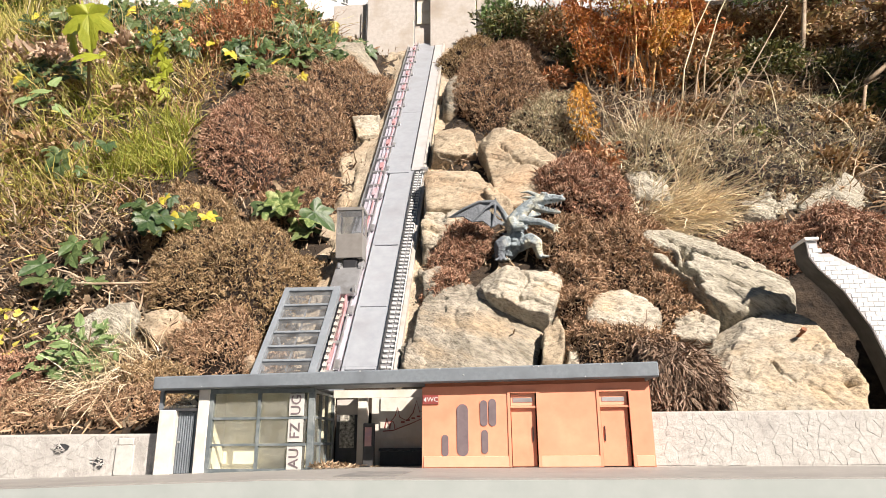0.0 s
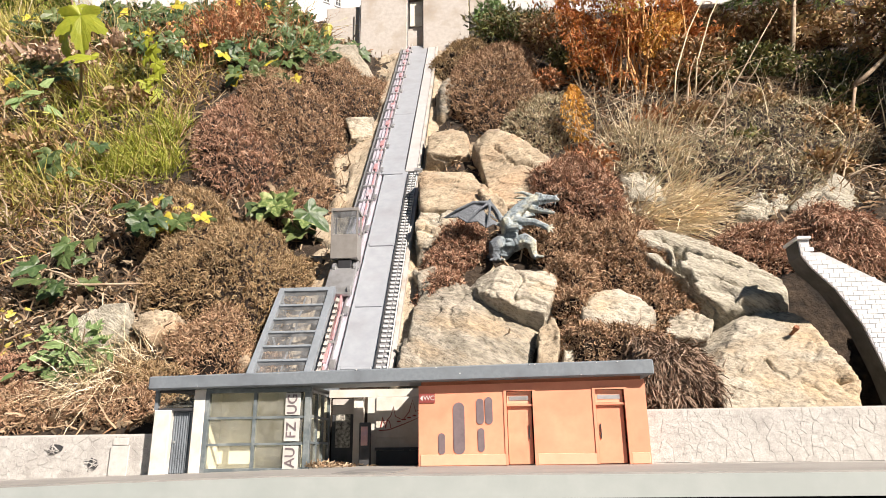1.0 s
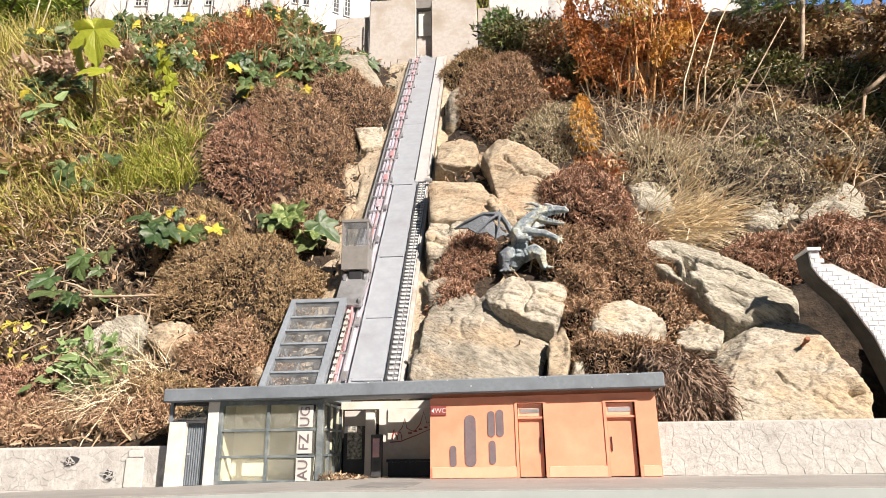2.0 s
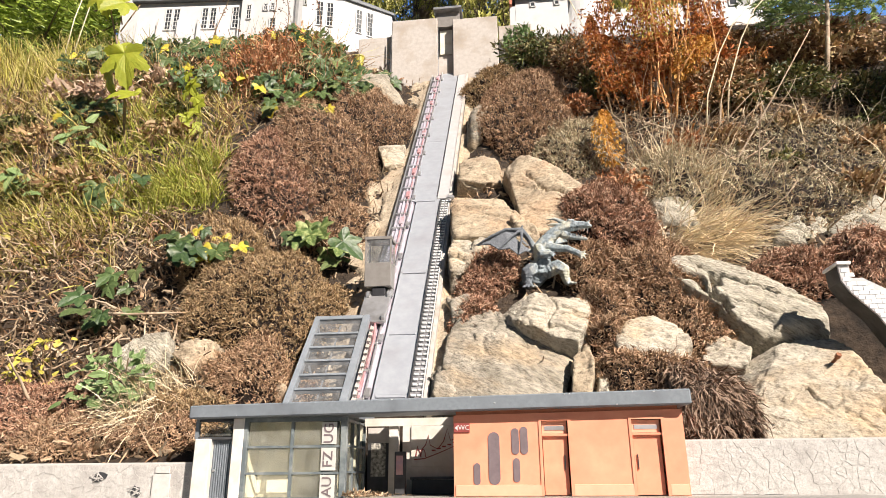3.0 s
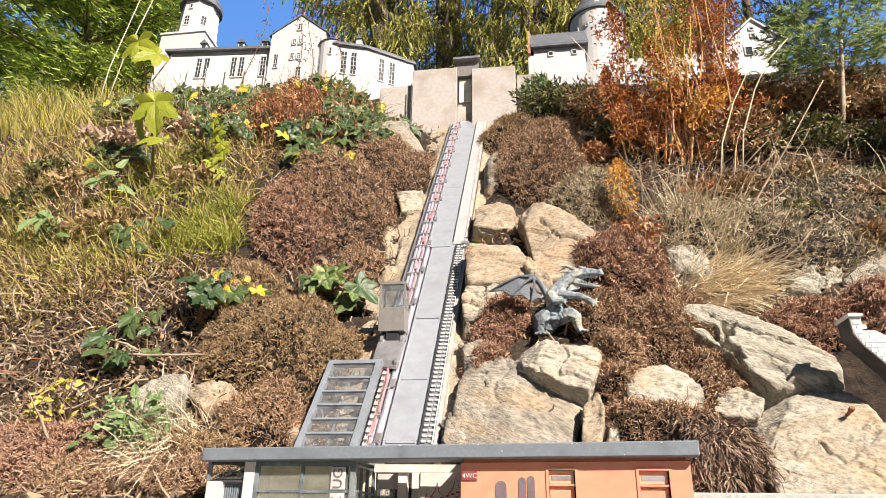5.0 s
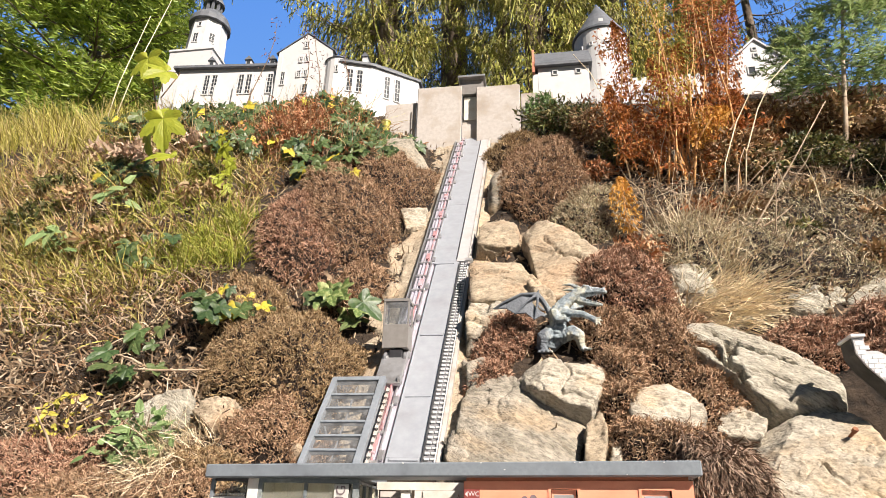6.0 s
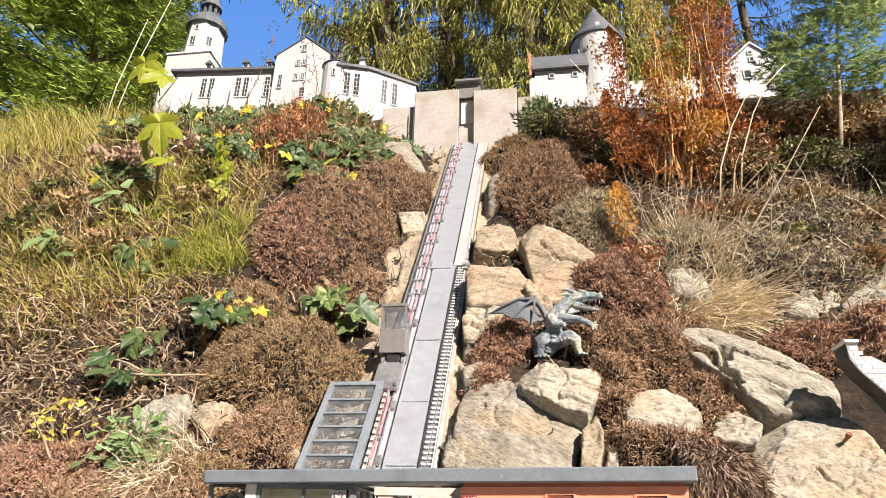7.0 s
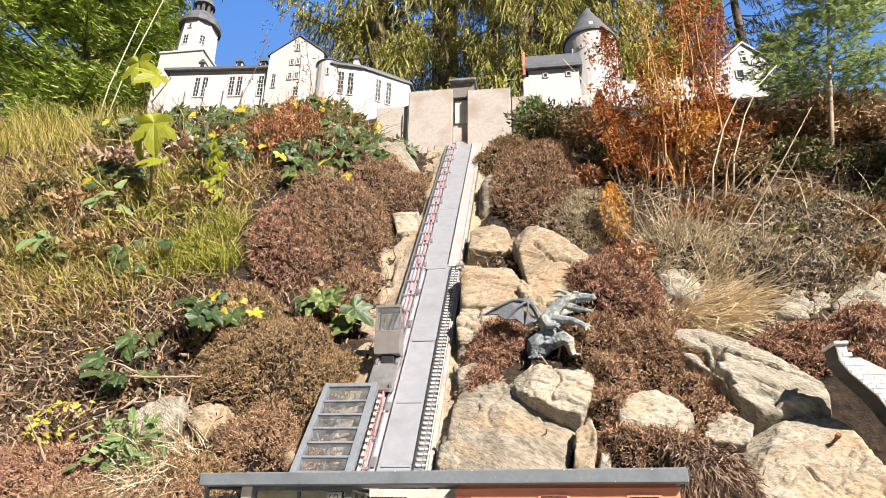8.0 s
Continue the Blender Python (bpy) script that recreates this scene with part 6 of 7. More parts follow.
grass("grass", "bright green grass tuft on the bank", -0.72, -0.58, 0.45, 0.57, 1500, 0.060, 0.0034, M_GRASSG, tufts=30, radius=0.016, spread_=0.75, droop=0.35)
grass("grass", "yellow-green grass beside the brown mats", -0.98, -0.66, 0.44, 0.72, 900, 0.070, 0.0036, M_GRASSG, tufts=44, radius=0.020, spread_=0.8, droop=0.45)
grass("grass", "thin dry brown stalks among the grass", -1.6, -0.60, 0.34, 0.92, 6500, 0.066, 0.0040, M_STALK, tufts=300, radius=0.030, spread_=0.9)
grass("grass", "yellow-green grass low on the bank", -1.15, -0.70, 0.34, 0.52, 1000, 0.080, 0.0036, M_GRASS, tufts=34, radius=0.03, spread_=0.8, droop=0.55)
grass("grass", "dry straw tuft hanging above the wall", -0.52, -0.44, 0.12, 0.16, 420, 0.085, 0.0018, M_STRAW, lean=(0.05, -0.5, -0.5), droop=0.5, tufts=5, radius=0.02)
grass("grass", "pale dry straw lying over the bank", 0.36, 0.50, 0.40, 0.46, 1000, 0.105, 0.0030, M_STRAW, lean=(1.2, -0.7, -1.0), droop=0.3, tufts=30, radius=0.022, spread_=0.75)
grass("grass", "pale dry straw lying over the bank", 0.34, 0.52, 0.48, 0.66, 300, 0.130, 0.0024, M_STRAW, lean=(0.15, -0.5, -0.3), droop=0.35, tufts=14, radius=0.03, spread_=0.65)
grass("grass", "long pale dry stalks strewn over the bank", 0.34, 1.05, 0.44, 0.86, 260, 0.150, 0.0028, M_STRAW, lean=(0.0, -0.3, -0.35), droop=0.15, tufts=120, radius=0.04, spread_=0.9)


# ivy
def leaf_mesh(name, lobes, material, cup=0.10):
    """A lobed leaf of unit size, creased along its midrib and slightly cupped."""
    bm = bmesh.new()
    mid = bm.verts.new((0, 0.05, 0))
    inner, ring = [], []
    for a, r in lobes:
        for f, row in ((0.55, inner), (1.0, ring)):
            x, y = r * f * math.sin(a), r * f * math.cos(a)
            row.append(bm.verts.new((x, y, -cup * (x * x + y * y) + 0.16 * abs(math.sin(a * 2.1)) * r * f + 0.05 * f * math.sin(a * 3 + 1.0))))
    for i in range(len(ring) - 1):
        bm.faces.new((mid, inner[i], inner[i + 1]))
        bm.faces.new((inner[i], ring[i], ring[i + 1], inner[i + 1]))
    me = bpy.data.meshes.new(name)
    bm.to_mesh(me)
    bm.free()
    me.materials.append(material)
    return me


def lobed(points, tips, notch, saw):
    """Outline of a leaf: lobes (angle, length, half-width) over a rounded blade, its edge toothed by saw."""
    out = []
    for k in range(points):
        a = -2.9 + 5.8 * k / (points - 1)
        r = max(notch * (1 - 0.06 * a * a), max(ln * max(0.0, 1 - abs(a - t) / w) ** 0.55 for t, ln, w in tips))
        out.append((a, max(0.06, r * (1 + saw * (1 if k % 2 else -1)))))
    return out


IVY = lobed(31, ((0.0, 1.10, 0.75), (-0.95, 0.84, 0.70), (0.95, 0.84, 0.70), (-2.0, 0.66, 0.8), (2.0, 0.66, 0.8)), 0.56, 0.0)
MAPLE = lobed(75, ((0.0, 1.36, 0.66), (-0.84, 1.12, 0.60), (0.84, 1.12, 0.60), (-1.75, 0.72, 0.7), (1.75, 0.72, 0.7)), 0.58, 0.045)
OVAL = [(-2.9, 0.05), (-2.0, 0.16), (-1.2, 0.26), (-0.6, 0.42), (-0.25, 0.70), (0.0, 1.0), (0.25, 0.70), (0.6, 0.42), (1.2, 0.26), (2.0, 0.16), (2.9, 0.05)]
M_IVY = surf("ivy_leaf", (0.025, 0.055, 0.02), (0.09, 0.14, 0.05), (0.19, 0.23, 0.10), scale=3.0, big=5.0, rough=0.38, bump=0.15, depth=0.02, leaf=0.12, each=True,
             rnd=((0.018, 0.042, 0.016), (0.05, 0.095, 0.034), (0.10, 0.15, 0.05), (0.03, 0.06, 0.022), (0.17, 0.20, 0.07), (0.04, 0.075, 0.035)))
M_IVYY = surf("yellow_ivy_leaf", (0.55, 0.45, 0.04), (0.70, 0.60, 0.08), (0.45, 0.38, 0.06), scale=3.0, big=5.0, rough=0.45, bump=0.1, depth=0.02, leaf=0.3)
M_IVYL = surf("lime_leaf", (0.30, 0.36, 0.035), (0.46, 0.49, 0.06), (0.36, 0.38, 0.04), scale=4.0, big=5.0, rough=0.45, bump=0.15, depth=0.02, leaf=0.4)
M_HERB = surf("grey_green_leaf", (0.14, 0.22, 0.08), (0.24, 0.34, 0.14), (0.28, 0.36, 0.17), scale=4.0, big=5.0, rough=0.5, bump=0.1, depth=0.02, leaf=0.25, each=True,
              rnd=((0.11, 0.18, 0.06), (0.23, 0.33, 0.13), (0.30, 0.38, 0.16)))
M_VINE = surf("vine_stem", (0.16, 0.10, 0.06), (0.30, 0.21, 0.13), scale=90, rough=0.8, bump=0.2)
M_IVYG = surf("variegated_leaf", (0.06, 0.11, 0.03), (0.17, 0.23, 0.07), (0.33, 0.36, 0.15), scale=3.0, big=4.0, rough=0.45, bump=0.15, depth=0.02, leaf=0.15)
ivyl_me = leaf_mesh("leaf", IVY, M_IVYG)
ivy_me, ivyy_me, lime_me = leaf_mesh("leaf", IVY, M_IVY), leaf_mesh("leaf", IVY, M_IVYY), leaf_mesh("leaf", MAPLE, M_IVYL, 0.12)
M_YSHRUB = surf("olive_yellow_leaf", (0.40, 0.35, 0.05), (0.58, 0.50, 0.09), (0.30, 0.28, 0.05), scale=4.0, big=5.0, rough=0.5, bump=0.1, depth=0.02, leaf=0.2, each=True, rnd=((0.30, 0.28, 0.05), (0.55, 0.47, 0.08), (0.64, 0.55, 0.12), (0.42, 0.36, 0.06)))
herb_me, yoval_me = leaf_mesh("leaf", OVAL, M_HERB), leaf_mesh("leaf", OVAL, M_YSHRUB)
rp = random.Random(21)


def put_leaf(parent, me, p, size, face, spin):
    """One leaf at p: its upper side looks along face, its tip hangs by spin degrees from straight down."""
    z = Vector(face).normalized()
    y = (Vector((0, 0, -1)) - z * Vector((0, 0, -1)).dot(z)).normalized()
    x = y.cross(z)
    m = Matrix((x, y, z)).transposed().to_4x4()
    ob = new("leaf", me)
    ob.parent = parent
    ob.matrix_basis = Matrix.Translation(Vector(p) - root_place(parent)) @ m @ pose(0, 0, 0, rp.uniform(-18, 18), rp.uniform(-18, 18), spin) @ Matrix.Scale(size, 4)
    return ob


def ivy(x, y, rx, ry, n, size, lift, label, yellow=0.05, light=False):
    c = on_slope(x, y)
    th = thing("ivy", c, label, "ivy", "ivy plants")
    for k in range(max(3, n // 5)):
        a = rp.uniform(0, 6.28)
        pts = [on_slope(x, y, 0.0)]
        for i in range(1, 6):
            px, py = x + math.cos(a) * rx * i / 5 + rp.uniform(-0.01, 0.01), y + math.sin(a) * ry * i / 5
            pts.append(on_slope(px, py, lift * rp.uniform(0.2, 0.8)))
        part("stem", tube(bmesh.new(), pts, 0.0016, 0.0008, 5), M_VINE, th)
    for k in range(n):
        a, r = rp.uniform(0, 6.28), math.sqrt(rp.random())
        p = on_slope(x + math.cos(a) * rx * r, y + math.sin(a) * ry * r, lift * rp.uniform(0.35, 1.0) + 0.006)
        me = ivyy_me if rp.random() < yellow else (ivyl_me if light and k % 3 else ivy_me)
        put_leaf(th, me, p, size * rp.uniform(0.6, 1.15), (rp.uniform(-0.4, 0.5), -1, rp.uniform(0.1, 0.9)), rp.uniform(-50, 50))
    return th


ivy(-0.500, 0.372, 0.085, 0.030, 26, 0.034, 0.075, "dark green ivy with two yellow leaves", 0.14)
ivy(-0.640, 0.310, 0.065, 0.055, 11, 0.034, 0.045, "dark green ivy trailing over litter", 0.0)
ivy(-0.300, 0.425, 0.066, 0.022, 13, 0.046, 0.060, "variegated green ivy beside the lift rails", 0.0, light=True)
ivy(-0.520, 0.790, 0.110, 0.110, 75, 0.036, 0.050, "dark green ivy thicket on the bank", 0.04)
ivy(-0.470, 0.960, 0.120, 0.100, 90, 0.036, 0.060, "dark green ivy thicket below the terrace", 0.02)
ivy(-0.640, 1.050, 0.190, 0.070, 90, 0.036, 0.075, "dark green ivy thicket below the church", 0.05)
ivy(-0.950, 1.040, 0.190, 0.090, 130, 0.038, 0.080, "dark green ivy thicket below the church", 0.07)
ivy(-1.250, 1.000, 0.160, 0.080, 60, 0.042, 0.090, "dark green ivy among tall grass", 0.08)
ivy(-0.850, 0.860, 0.170, 0.080, 60, 0.036, 0.070, "dark green ivy among dry stalks", 0.06)
ivy(-1.050, 0.700, 0.100, 0.050, 16, 0.038, 0.060, "dark green ivy among the grass", 0.08)
ivy(-0.800, 0.500, 0.080, 0.050, 8, 0.034, 0.050, "dark green ivy among the grass", 0.15)
ivy(-0.360, 1.110, 0.060, 0.025, 9, 0.036, 0.020, "small ivy sprig below the terrace wall", 0.0)

# dry red-brown perennials below the church
M_REDSTALK = surf("red_stalks", (0.36, 0.13, 0.05), (0.52, 0.25, 0.12), rough=0.8, bump=0, leaf=0.2,
                  rnd=((0.12, 0.04, 0.02), (0.44, 0.17, 0.06), (0.60, 0.34, 0.18), (0.30, 0.09, 0.04), (0.60, 0.47, 0.29), (0.18, 0.06, 0.03)))
for cx, cy_, rx, n, hh in ((-0.640, 0.830, 0.085, 800, 0.15), (-0.690, 0.950, 0.100, 800, 0.115), (-0.560, 0.970, 0.090, 500, 0.085), (-0.800, 0.880, 0.080, 400, 0.10)):
    xs, ys = cx + rs.normal(size=n) * rx * 0.6, cy_ + rs.normal(size=n) * rx * 0.35
    k = n // 4
    v1, f1 = blades(ground_pts(xs[:k], ys[:k]), np.array((0, -0.35, 1.0)) + rs.normal(size=(k, 3)) * 0.30, rs.uniform(0.5, 1.1, k) * hh, 0.0026, 5, 0.08, 0.3, 0.6)
    m_ = n - k
    tips = v1.reshape(k, 6, 2, 3).mean(axis=2)
    root = tips[rs.randint(0, k, m_), rs.randint(2, 6, m_)] + rs.normal(size=(m_, 3)) * 0.006
    v2, f2 = blades(root, rs.normal(size=(m_, 3)) + np.array((0, -0.3, 0.2)), rs.uniform(0.015, 0.04, m_), rs.uniform(0.003, 0.007, m_), 3, 0.3, 0.9, 0.5)
    tagged(quads("dry_perennial", *gather((v1, f1), (v2, f2)), M_REDSTALK), "dry red-brown flower stalks with shrivelled leaves", "perennial", "dry perennials", "stuff")
xs, ys = rs.uniform(-1.25, -0.42, 1500), rs.uniform(0.84, 1.12, 1500)
v, f = blades(ground_pts(xs, ys, 0.01), np.array((0, -0.3, 0.8)) + rs.normal(size=(1500, 3)) * 0.8, rs.uniform(0.06, 0.16, 1500), rs.uniform(0.0016, 0.0034, 1500), 5, 0.35, 0.7, 0.5)
tagged(quads("dry_stem", v, f, M_STALK), "tangle of dry tan stems through the ivy", "dry plant", kind="stuff")
# thin dark seed stalks in front of the church
for x, y, hh in ((-0.92, 1.03, 0.42), (-0.76, 1.02, 0.40), (-0.70, 1.00, 0.34), (-0.60, 1.06, 0.30)):
    th = thing("seed_stalk", on_slope(x, y), "thin dark dry seed stalk", "dry plant", "seed stalks")
    b0 = on_slope(x, y)
    pts = [b0 + Vector((0.03 * math.sin(k * 0.7 + x * 9) + 0.03 * k * 0.3, -0.01 * k, hh * k / 6)) for k in range(7)]
    part("stem", tube(bmesh.new(), pts, 0.0022, 0.0010, 5), M_VINE, th)
    n = 44
    base = np.array([pts[i][:] for i in rs.randint(3, 7, n)]) + rs.normal(size=(n, 3)) * 0.015
    v, f = blades(base, rs.normal(size=(n, 3)), rs.uniform(0.006, 0.016, n), 0.0032, 2, 0.2, 1.0, 0.3)
    tagged(quads("seed_head", v, f, surf("dark_seed", (0.14, 0.06, 0.05), (0.24, 0.11, 0.08), rough=0.9, bump=0) if "dark_seed" not in bpy.data.materials else bpy.data.materials["dark_seed"], th), kind="stuff")

# maple seedling with big lime leaves
sap = thing("maple_seedling", on_slope(-0.90, 0.60), "young maple shoot with large yellow-green leaves", "seedling")
b0 = on_slope(-0.90, 0.60)
pts = [b0, b0 + Vector((0.0, -0.03, 0.12)), b0 + Vector((-0.03, -0.05, 0.27)), b0 + Vector((-0.075, -0.06, 0.42))]
part("stem", tube(bmesh.new(), pts, 0.004, 0.002, 6), M_VINE, sap)
for p, s, fc, sp in ((Vector((-0.985, 0.53, 1.255)), 0.066, (0.1, -1, -0.05), 8), (Vector((-0.915, 0.53, 1.200)), 0.055, (0.3, -1, 0.4), -45), (Vector((-0.895, 0.53, 1.045)), 0.074, (0.1, -1, 0.05), 6),
                     (Vector((-0.855, 0.54, 0.930)), 0.052, (0.2, -1, 0.7), -70), (Vector((-0.950, 0.56, 1.020)), 0.066, (-0.9, -0.8, 0.1), 20), (Vector((-0.94, 0.55, 1.075)), 0.040, (0, -1, 0.6), 70)):
    put_leaf(sap, lime_me, p, s, fc, sp)
    bm = tube(bmesh.new(), [p, p + Vector((0.02, 0.03, 0.015)), pts[2] + Vector((0, 0, (p.z - pts[2].z) * 0.4))], 0.0014, 0.0018, 5)
    part("leaf_stalk", bm, M_VINE, sap)
shoot = thing("lime_shoot", on_slope(-0.755, 0.645), "yellow-green shoot with upright leaves", "seedling")
b0 = on_slope(-0.755, 0.645)
part("stem", tube(bmesh.new(), [b0, b0 + Vector((0, -0.02, 0.09)), b0 + Vector((-0.01, -0.03, 0.17))], 0.003, 0.0015, 6), M_VINE, shoot)
for k in range(9):
    put_leaf(shoot, lime_me, b0 + Vector((rp.uniform(-0.016, 0.020) + 0.004 * (6 - k), -0.03, 0.01 + k * 0.019)), rp.uniform(0.018, 0.034), (rp.uniform(-0.7, 0.7), -1, rp.uniform(-0.2, 0.5)), rp.uniform(-60, 60))
for x, y, n, sz, me, label in ((-0.670, 0.180, 62, 0.013, yoval_me, "small shrub with yellow autumn leaves"), (-0.512, 0.140, 90, 0.021, herb_me, "grey-green leafy herb above the wall"), (-1.06, 0.50, 14, 0.05, herb_me, "green herb among the grass"), (-0.98, 0.58, 10, 0.05, herb_me, "green herb among the grass")):
    th = thing("leafy_herb", on_slope(x, y), label, "herb", "leafy herbs")
    b0 = on_slope(x, y)
    for k in range(6):
        part("stem", tube(bmesh.new(), [b0, b0 + Vector((rp.uniform(-0.02, 0.02), -0.02, 0.03)), b0 + Vector((rp.uniform(-0.05, 0.05), -0.04, rp.uniform(0.03, 0.07)))], 0.0014, 0.0008, 5), M_VINE, th)
    for k in range(n):
        put_leaf(th, me, b0 + Vector((rp.gauss(0, 0.026), -0.02 - rp.random() * 0.03, rp.uniform(0.0, 0.07))), sz * rp.uniform(0.7, 1.3), (rp.uniform(-0.8, 0.8), -1, rp.uniform(0.1, 1.4)), rp.uniform(-170, 170))

# flower pots below the terrace wall
for x, y, col, label in ((-0.535, 1.13, (0.55, 0.40, 0.04), "small yellow pot below the terrace"), (-0.440, 1.14, (0.40, 0.36, 0.06), "small olive-yellow pot below the terrace")):
    b0 = on_slope(x, y)
    pot = thing("flower_pot", b0, label, "pot", "flower pots")
    mt = surf("pot_glaze", col, tuple(c * 1.2 for c in col), scale=60, rough=0.4, bump=0.05)
    part("body", drum(bmesh.new(), b0.x, b0.y - 0.02, b0.z - 0.01, b0.z + 0.032, 0.012, 0.016, 20), mt, pot)
    part("rim", drum(bmesh.new(), b0.x, b0.y - 0.02, b0.z + 0.0322, b0.z + 0.037, 0.018, 0.018, 20), mt, pot)

# ---- twigs, orange shrub and ferns ----
# Near-black bark; the shade on the fallen branch is painted into it.
M_BARK_SHADE = surf("shaded_bark", (0.018, 0.013, 0.010), (0.06, 0.045, 0.035), scale=90, rough=0.95, bump=0.5)
M_TWIG = surf("dry_twig", (0.30, 0.22, 0.15), (0.52, 0.42, 0.31), (0.20, 0.13, 0.08), scale=60, big=20, rough=0.85, bump=0.3)
for k in range(240):
    if k < 185:
        x, y = rp.uniform(0.34, 1.0), rp.uniform(0.42, 0.86)
        ln = rp.uniform(0.05, 0.17)
    else:
        x, y = rp.uniform(-1.0, -0.45), rp.uniform(0.10, 0.42)
        ln = rp.uniform(0.04, 0.12)
    p = on_slope(x, y, 0.015)
    d = Vector((rp.uniform(-1, 1), rp.uniform(-0.3, 0.3), rp.uniform(-0.6, 0.6))).normalized()
    pts = [p]
    for i in range(4):
        d = (d + Vector((rp.uniform(-0.3, 0.3), rp.uniform(-0.2, 0.2), rp.uniform(-0.3, 0.3)))).normalized()
        q = pts[-1] + d * ln / 4
        q.z = max(q.z, ground_z(q.x, q.y) + 0.006)
        pts.append(q)
    ob = part("twig", tube(bmesh.new(), pts, rp.uniform(0.0014, 0.0034), 0.0008, 5), M_TWIG, smooth=True)
    tagged(ob, "pale dry twig lying on the bank", "twig", "dry twigs")
for pts, r, label in (([(-0.70, 0.27, 0.300), (-0.60, 0.255, 0.290), (-0.48, 0.265, 0.292)], 0.0035, "long pale dry stick on the bank"),
                      ([(0.930, 0.62, 0.44), (0.921, 0.62, 0.50), (0.909, 0.62, 0.57), (0.902, 0.62, 0.664), (0.911, 0.62, 0.747), (0.928, 0.62, 0.806)], 0.0075, "bent bare grey branch leaning over the bank"),
                      ([(0.927, 0.62, 0.804), (0.965, 0.62, 0.835), (1.005, 0.62, 0.872), (1.07, 0.62, 0.94)], 0.0068, "bent bare grey branch leaning over the bank"),
                      ([(0.49, 0.60, 0.575), (0.577, 0.60, 0.697), (0.679, 0.60, 0.85), (0.777, 0.60, 1.005)], 0.0024, "long pale leaning stalk"),
                      ([(0.60, 0.80, 0.95), (0.72, 0.80, 0.945), (0.80, 0.82, 0.95)], 0.006, "fallen pale branch on the bank"),
                      ([(0.52, 0.55, 0.60), (0.58, 0.53, 0.585), (0.66, 0.54, 0.565)], 0.003, "fallen branch on the bank, coloured dark for shade"),
                      ([(0.66, 0.545, 0.585), (0.70, 0.555, 0.625), (0.735, 0.565, 0.655), (0.765, 0.58, 0.665)], 0.0075, "fallen branch on the bank, coloured dark for shade")):
    ob = part("branch", tube(bmesh.new(), pts, r, r * 0.45, 7), M_BARK_SHADE if "dark" in label else M_TWIG, smooth=True)
    tagged(ob, label, "branch")

M_ORLEAF = surf("orange_leaf", (0.45, 0.16, 0.04), (0.62, 0.28, 0.08), rough=0.75, bump=0, leaf=0.3,
                rnd=((0.06, 0.022, 0.014), (0.40, 0.12, 0.035), (0.66, 0.30, 0.07), (0.20, 0.06, 0.03), (0.66, 0.44, 0.18), (0.12, 0.04, 0.025), (0.44, 0.14, 0.05), (0.30, 0.08, 0.04)))
M_ORSTEM = surf("orange_stem", (0.50, 0.24, 0.08), (0.66, 0.40, 0.17), scale=50, rough=0.7, bump=0.1)
shrub = thing("orange_shrub", on_slope(0.48, 0.80), "tall withered orange-brown shrub", "shrub")
for k in range(24):
    x, y = (0.485 + rp.uniform(-0.028, 0.040), 0.775 + rp.uniform(-0.02, 0.03)) if k < 12 else (0.47 + rp.uniform(-0.13, 0.16), 0.80 + rp.uniform(-0.04, 0.08))
    b0 = on_slope(x, y)
    hh = rp.uniform(0.24, 0.42) if k < 12 else rp.uniform(0.30, 0.62)
    lx = rp.uniform(-0.03, 0.05) if k < 12 else rp.uniform(-0.10, 0.10)
    pts = [b0 + Vector((lx * (i / 6) ** 1.4 + 0.008 * math.sin(i * 1.3 + k), -0.01 * i / 6, hh * i / 6)) for i in range(7)]
    part("stem", tube(bmesh.new(), pts, rp.uniform(0.0026, 0.0045), 0.0013, 5), M_ORSTEM, shrub, smooth=True)
# clumps of curled leaves on thin side twigs
sets = []
for cx, cy_, cz, rx, rz, n in ((0.44, 0.77, 1.12, 0.085, 0.065, 62), (0.53, 0.78, 1.05, 0.060, 0.050, 34), (0.610, 0.80, 1.30, 0.035, 0.140, 46), (0.285, 0.79, 1.18, 0.026, 0.090, 8), (0.37, 0.78, 0.99, 0.050, 0.050, 18),
                               (0.68, 0.82, 1.06, 0.060, 0.030, 18), (0.52, 0.76, 0.90, 0.060, 0.050, 20), (0.34, 0.84, 1.42, 0.030, 0.10, 10), (0.50, 0.80, 1.36, 0.050, 0.09, 16)):
    base = np.array((cx, cy_, cz)) + rs.normal(size=(n, 3)) * np.array((rx, 0.035, rz)) * 0.75
    twig_way = rs.normal(size=(n, 3)) + np.array((0, 0, 0.4))
    sets.append(blades(base, twig_way, 0.055, 0.0018, 3, 0.1, 0.5, 0.3))
    at_ = np.repeat(base, 15, axis=0) + np.repeat(unit(twig_way), 15, axis=0) * rs.uniform(0, 0.055, (n * 15, 1)) + rs.normal(size=(n * 15, 3)) * 0.008
    sets.append(blades(at_, rs.normal(size=(n * 15, 3)) + np.array((0, -0.2, -0.4)), rs.uniform(0.009, 0.024, n * 15), rs.uniform(0.003, 0.008, n * 15), 3, 0.4, 1.7, 0.6))
tagged(quads("foliage", *gather(*sets), M_ORLEAF, shrub, "curled orange-brown leaves"), kind="stuff")
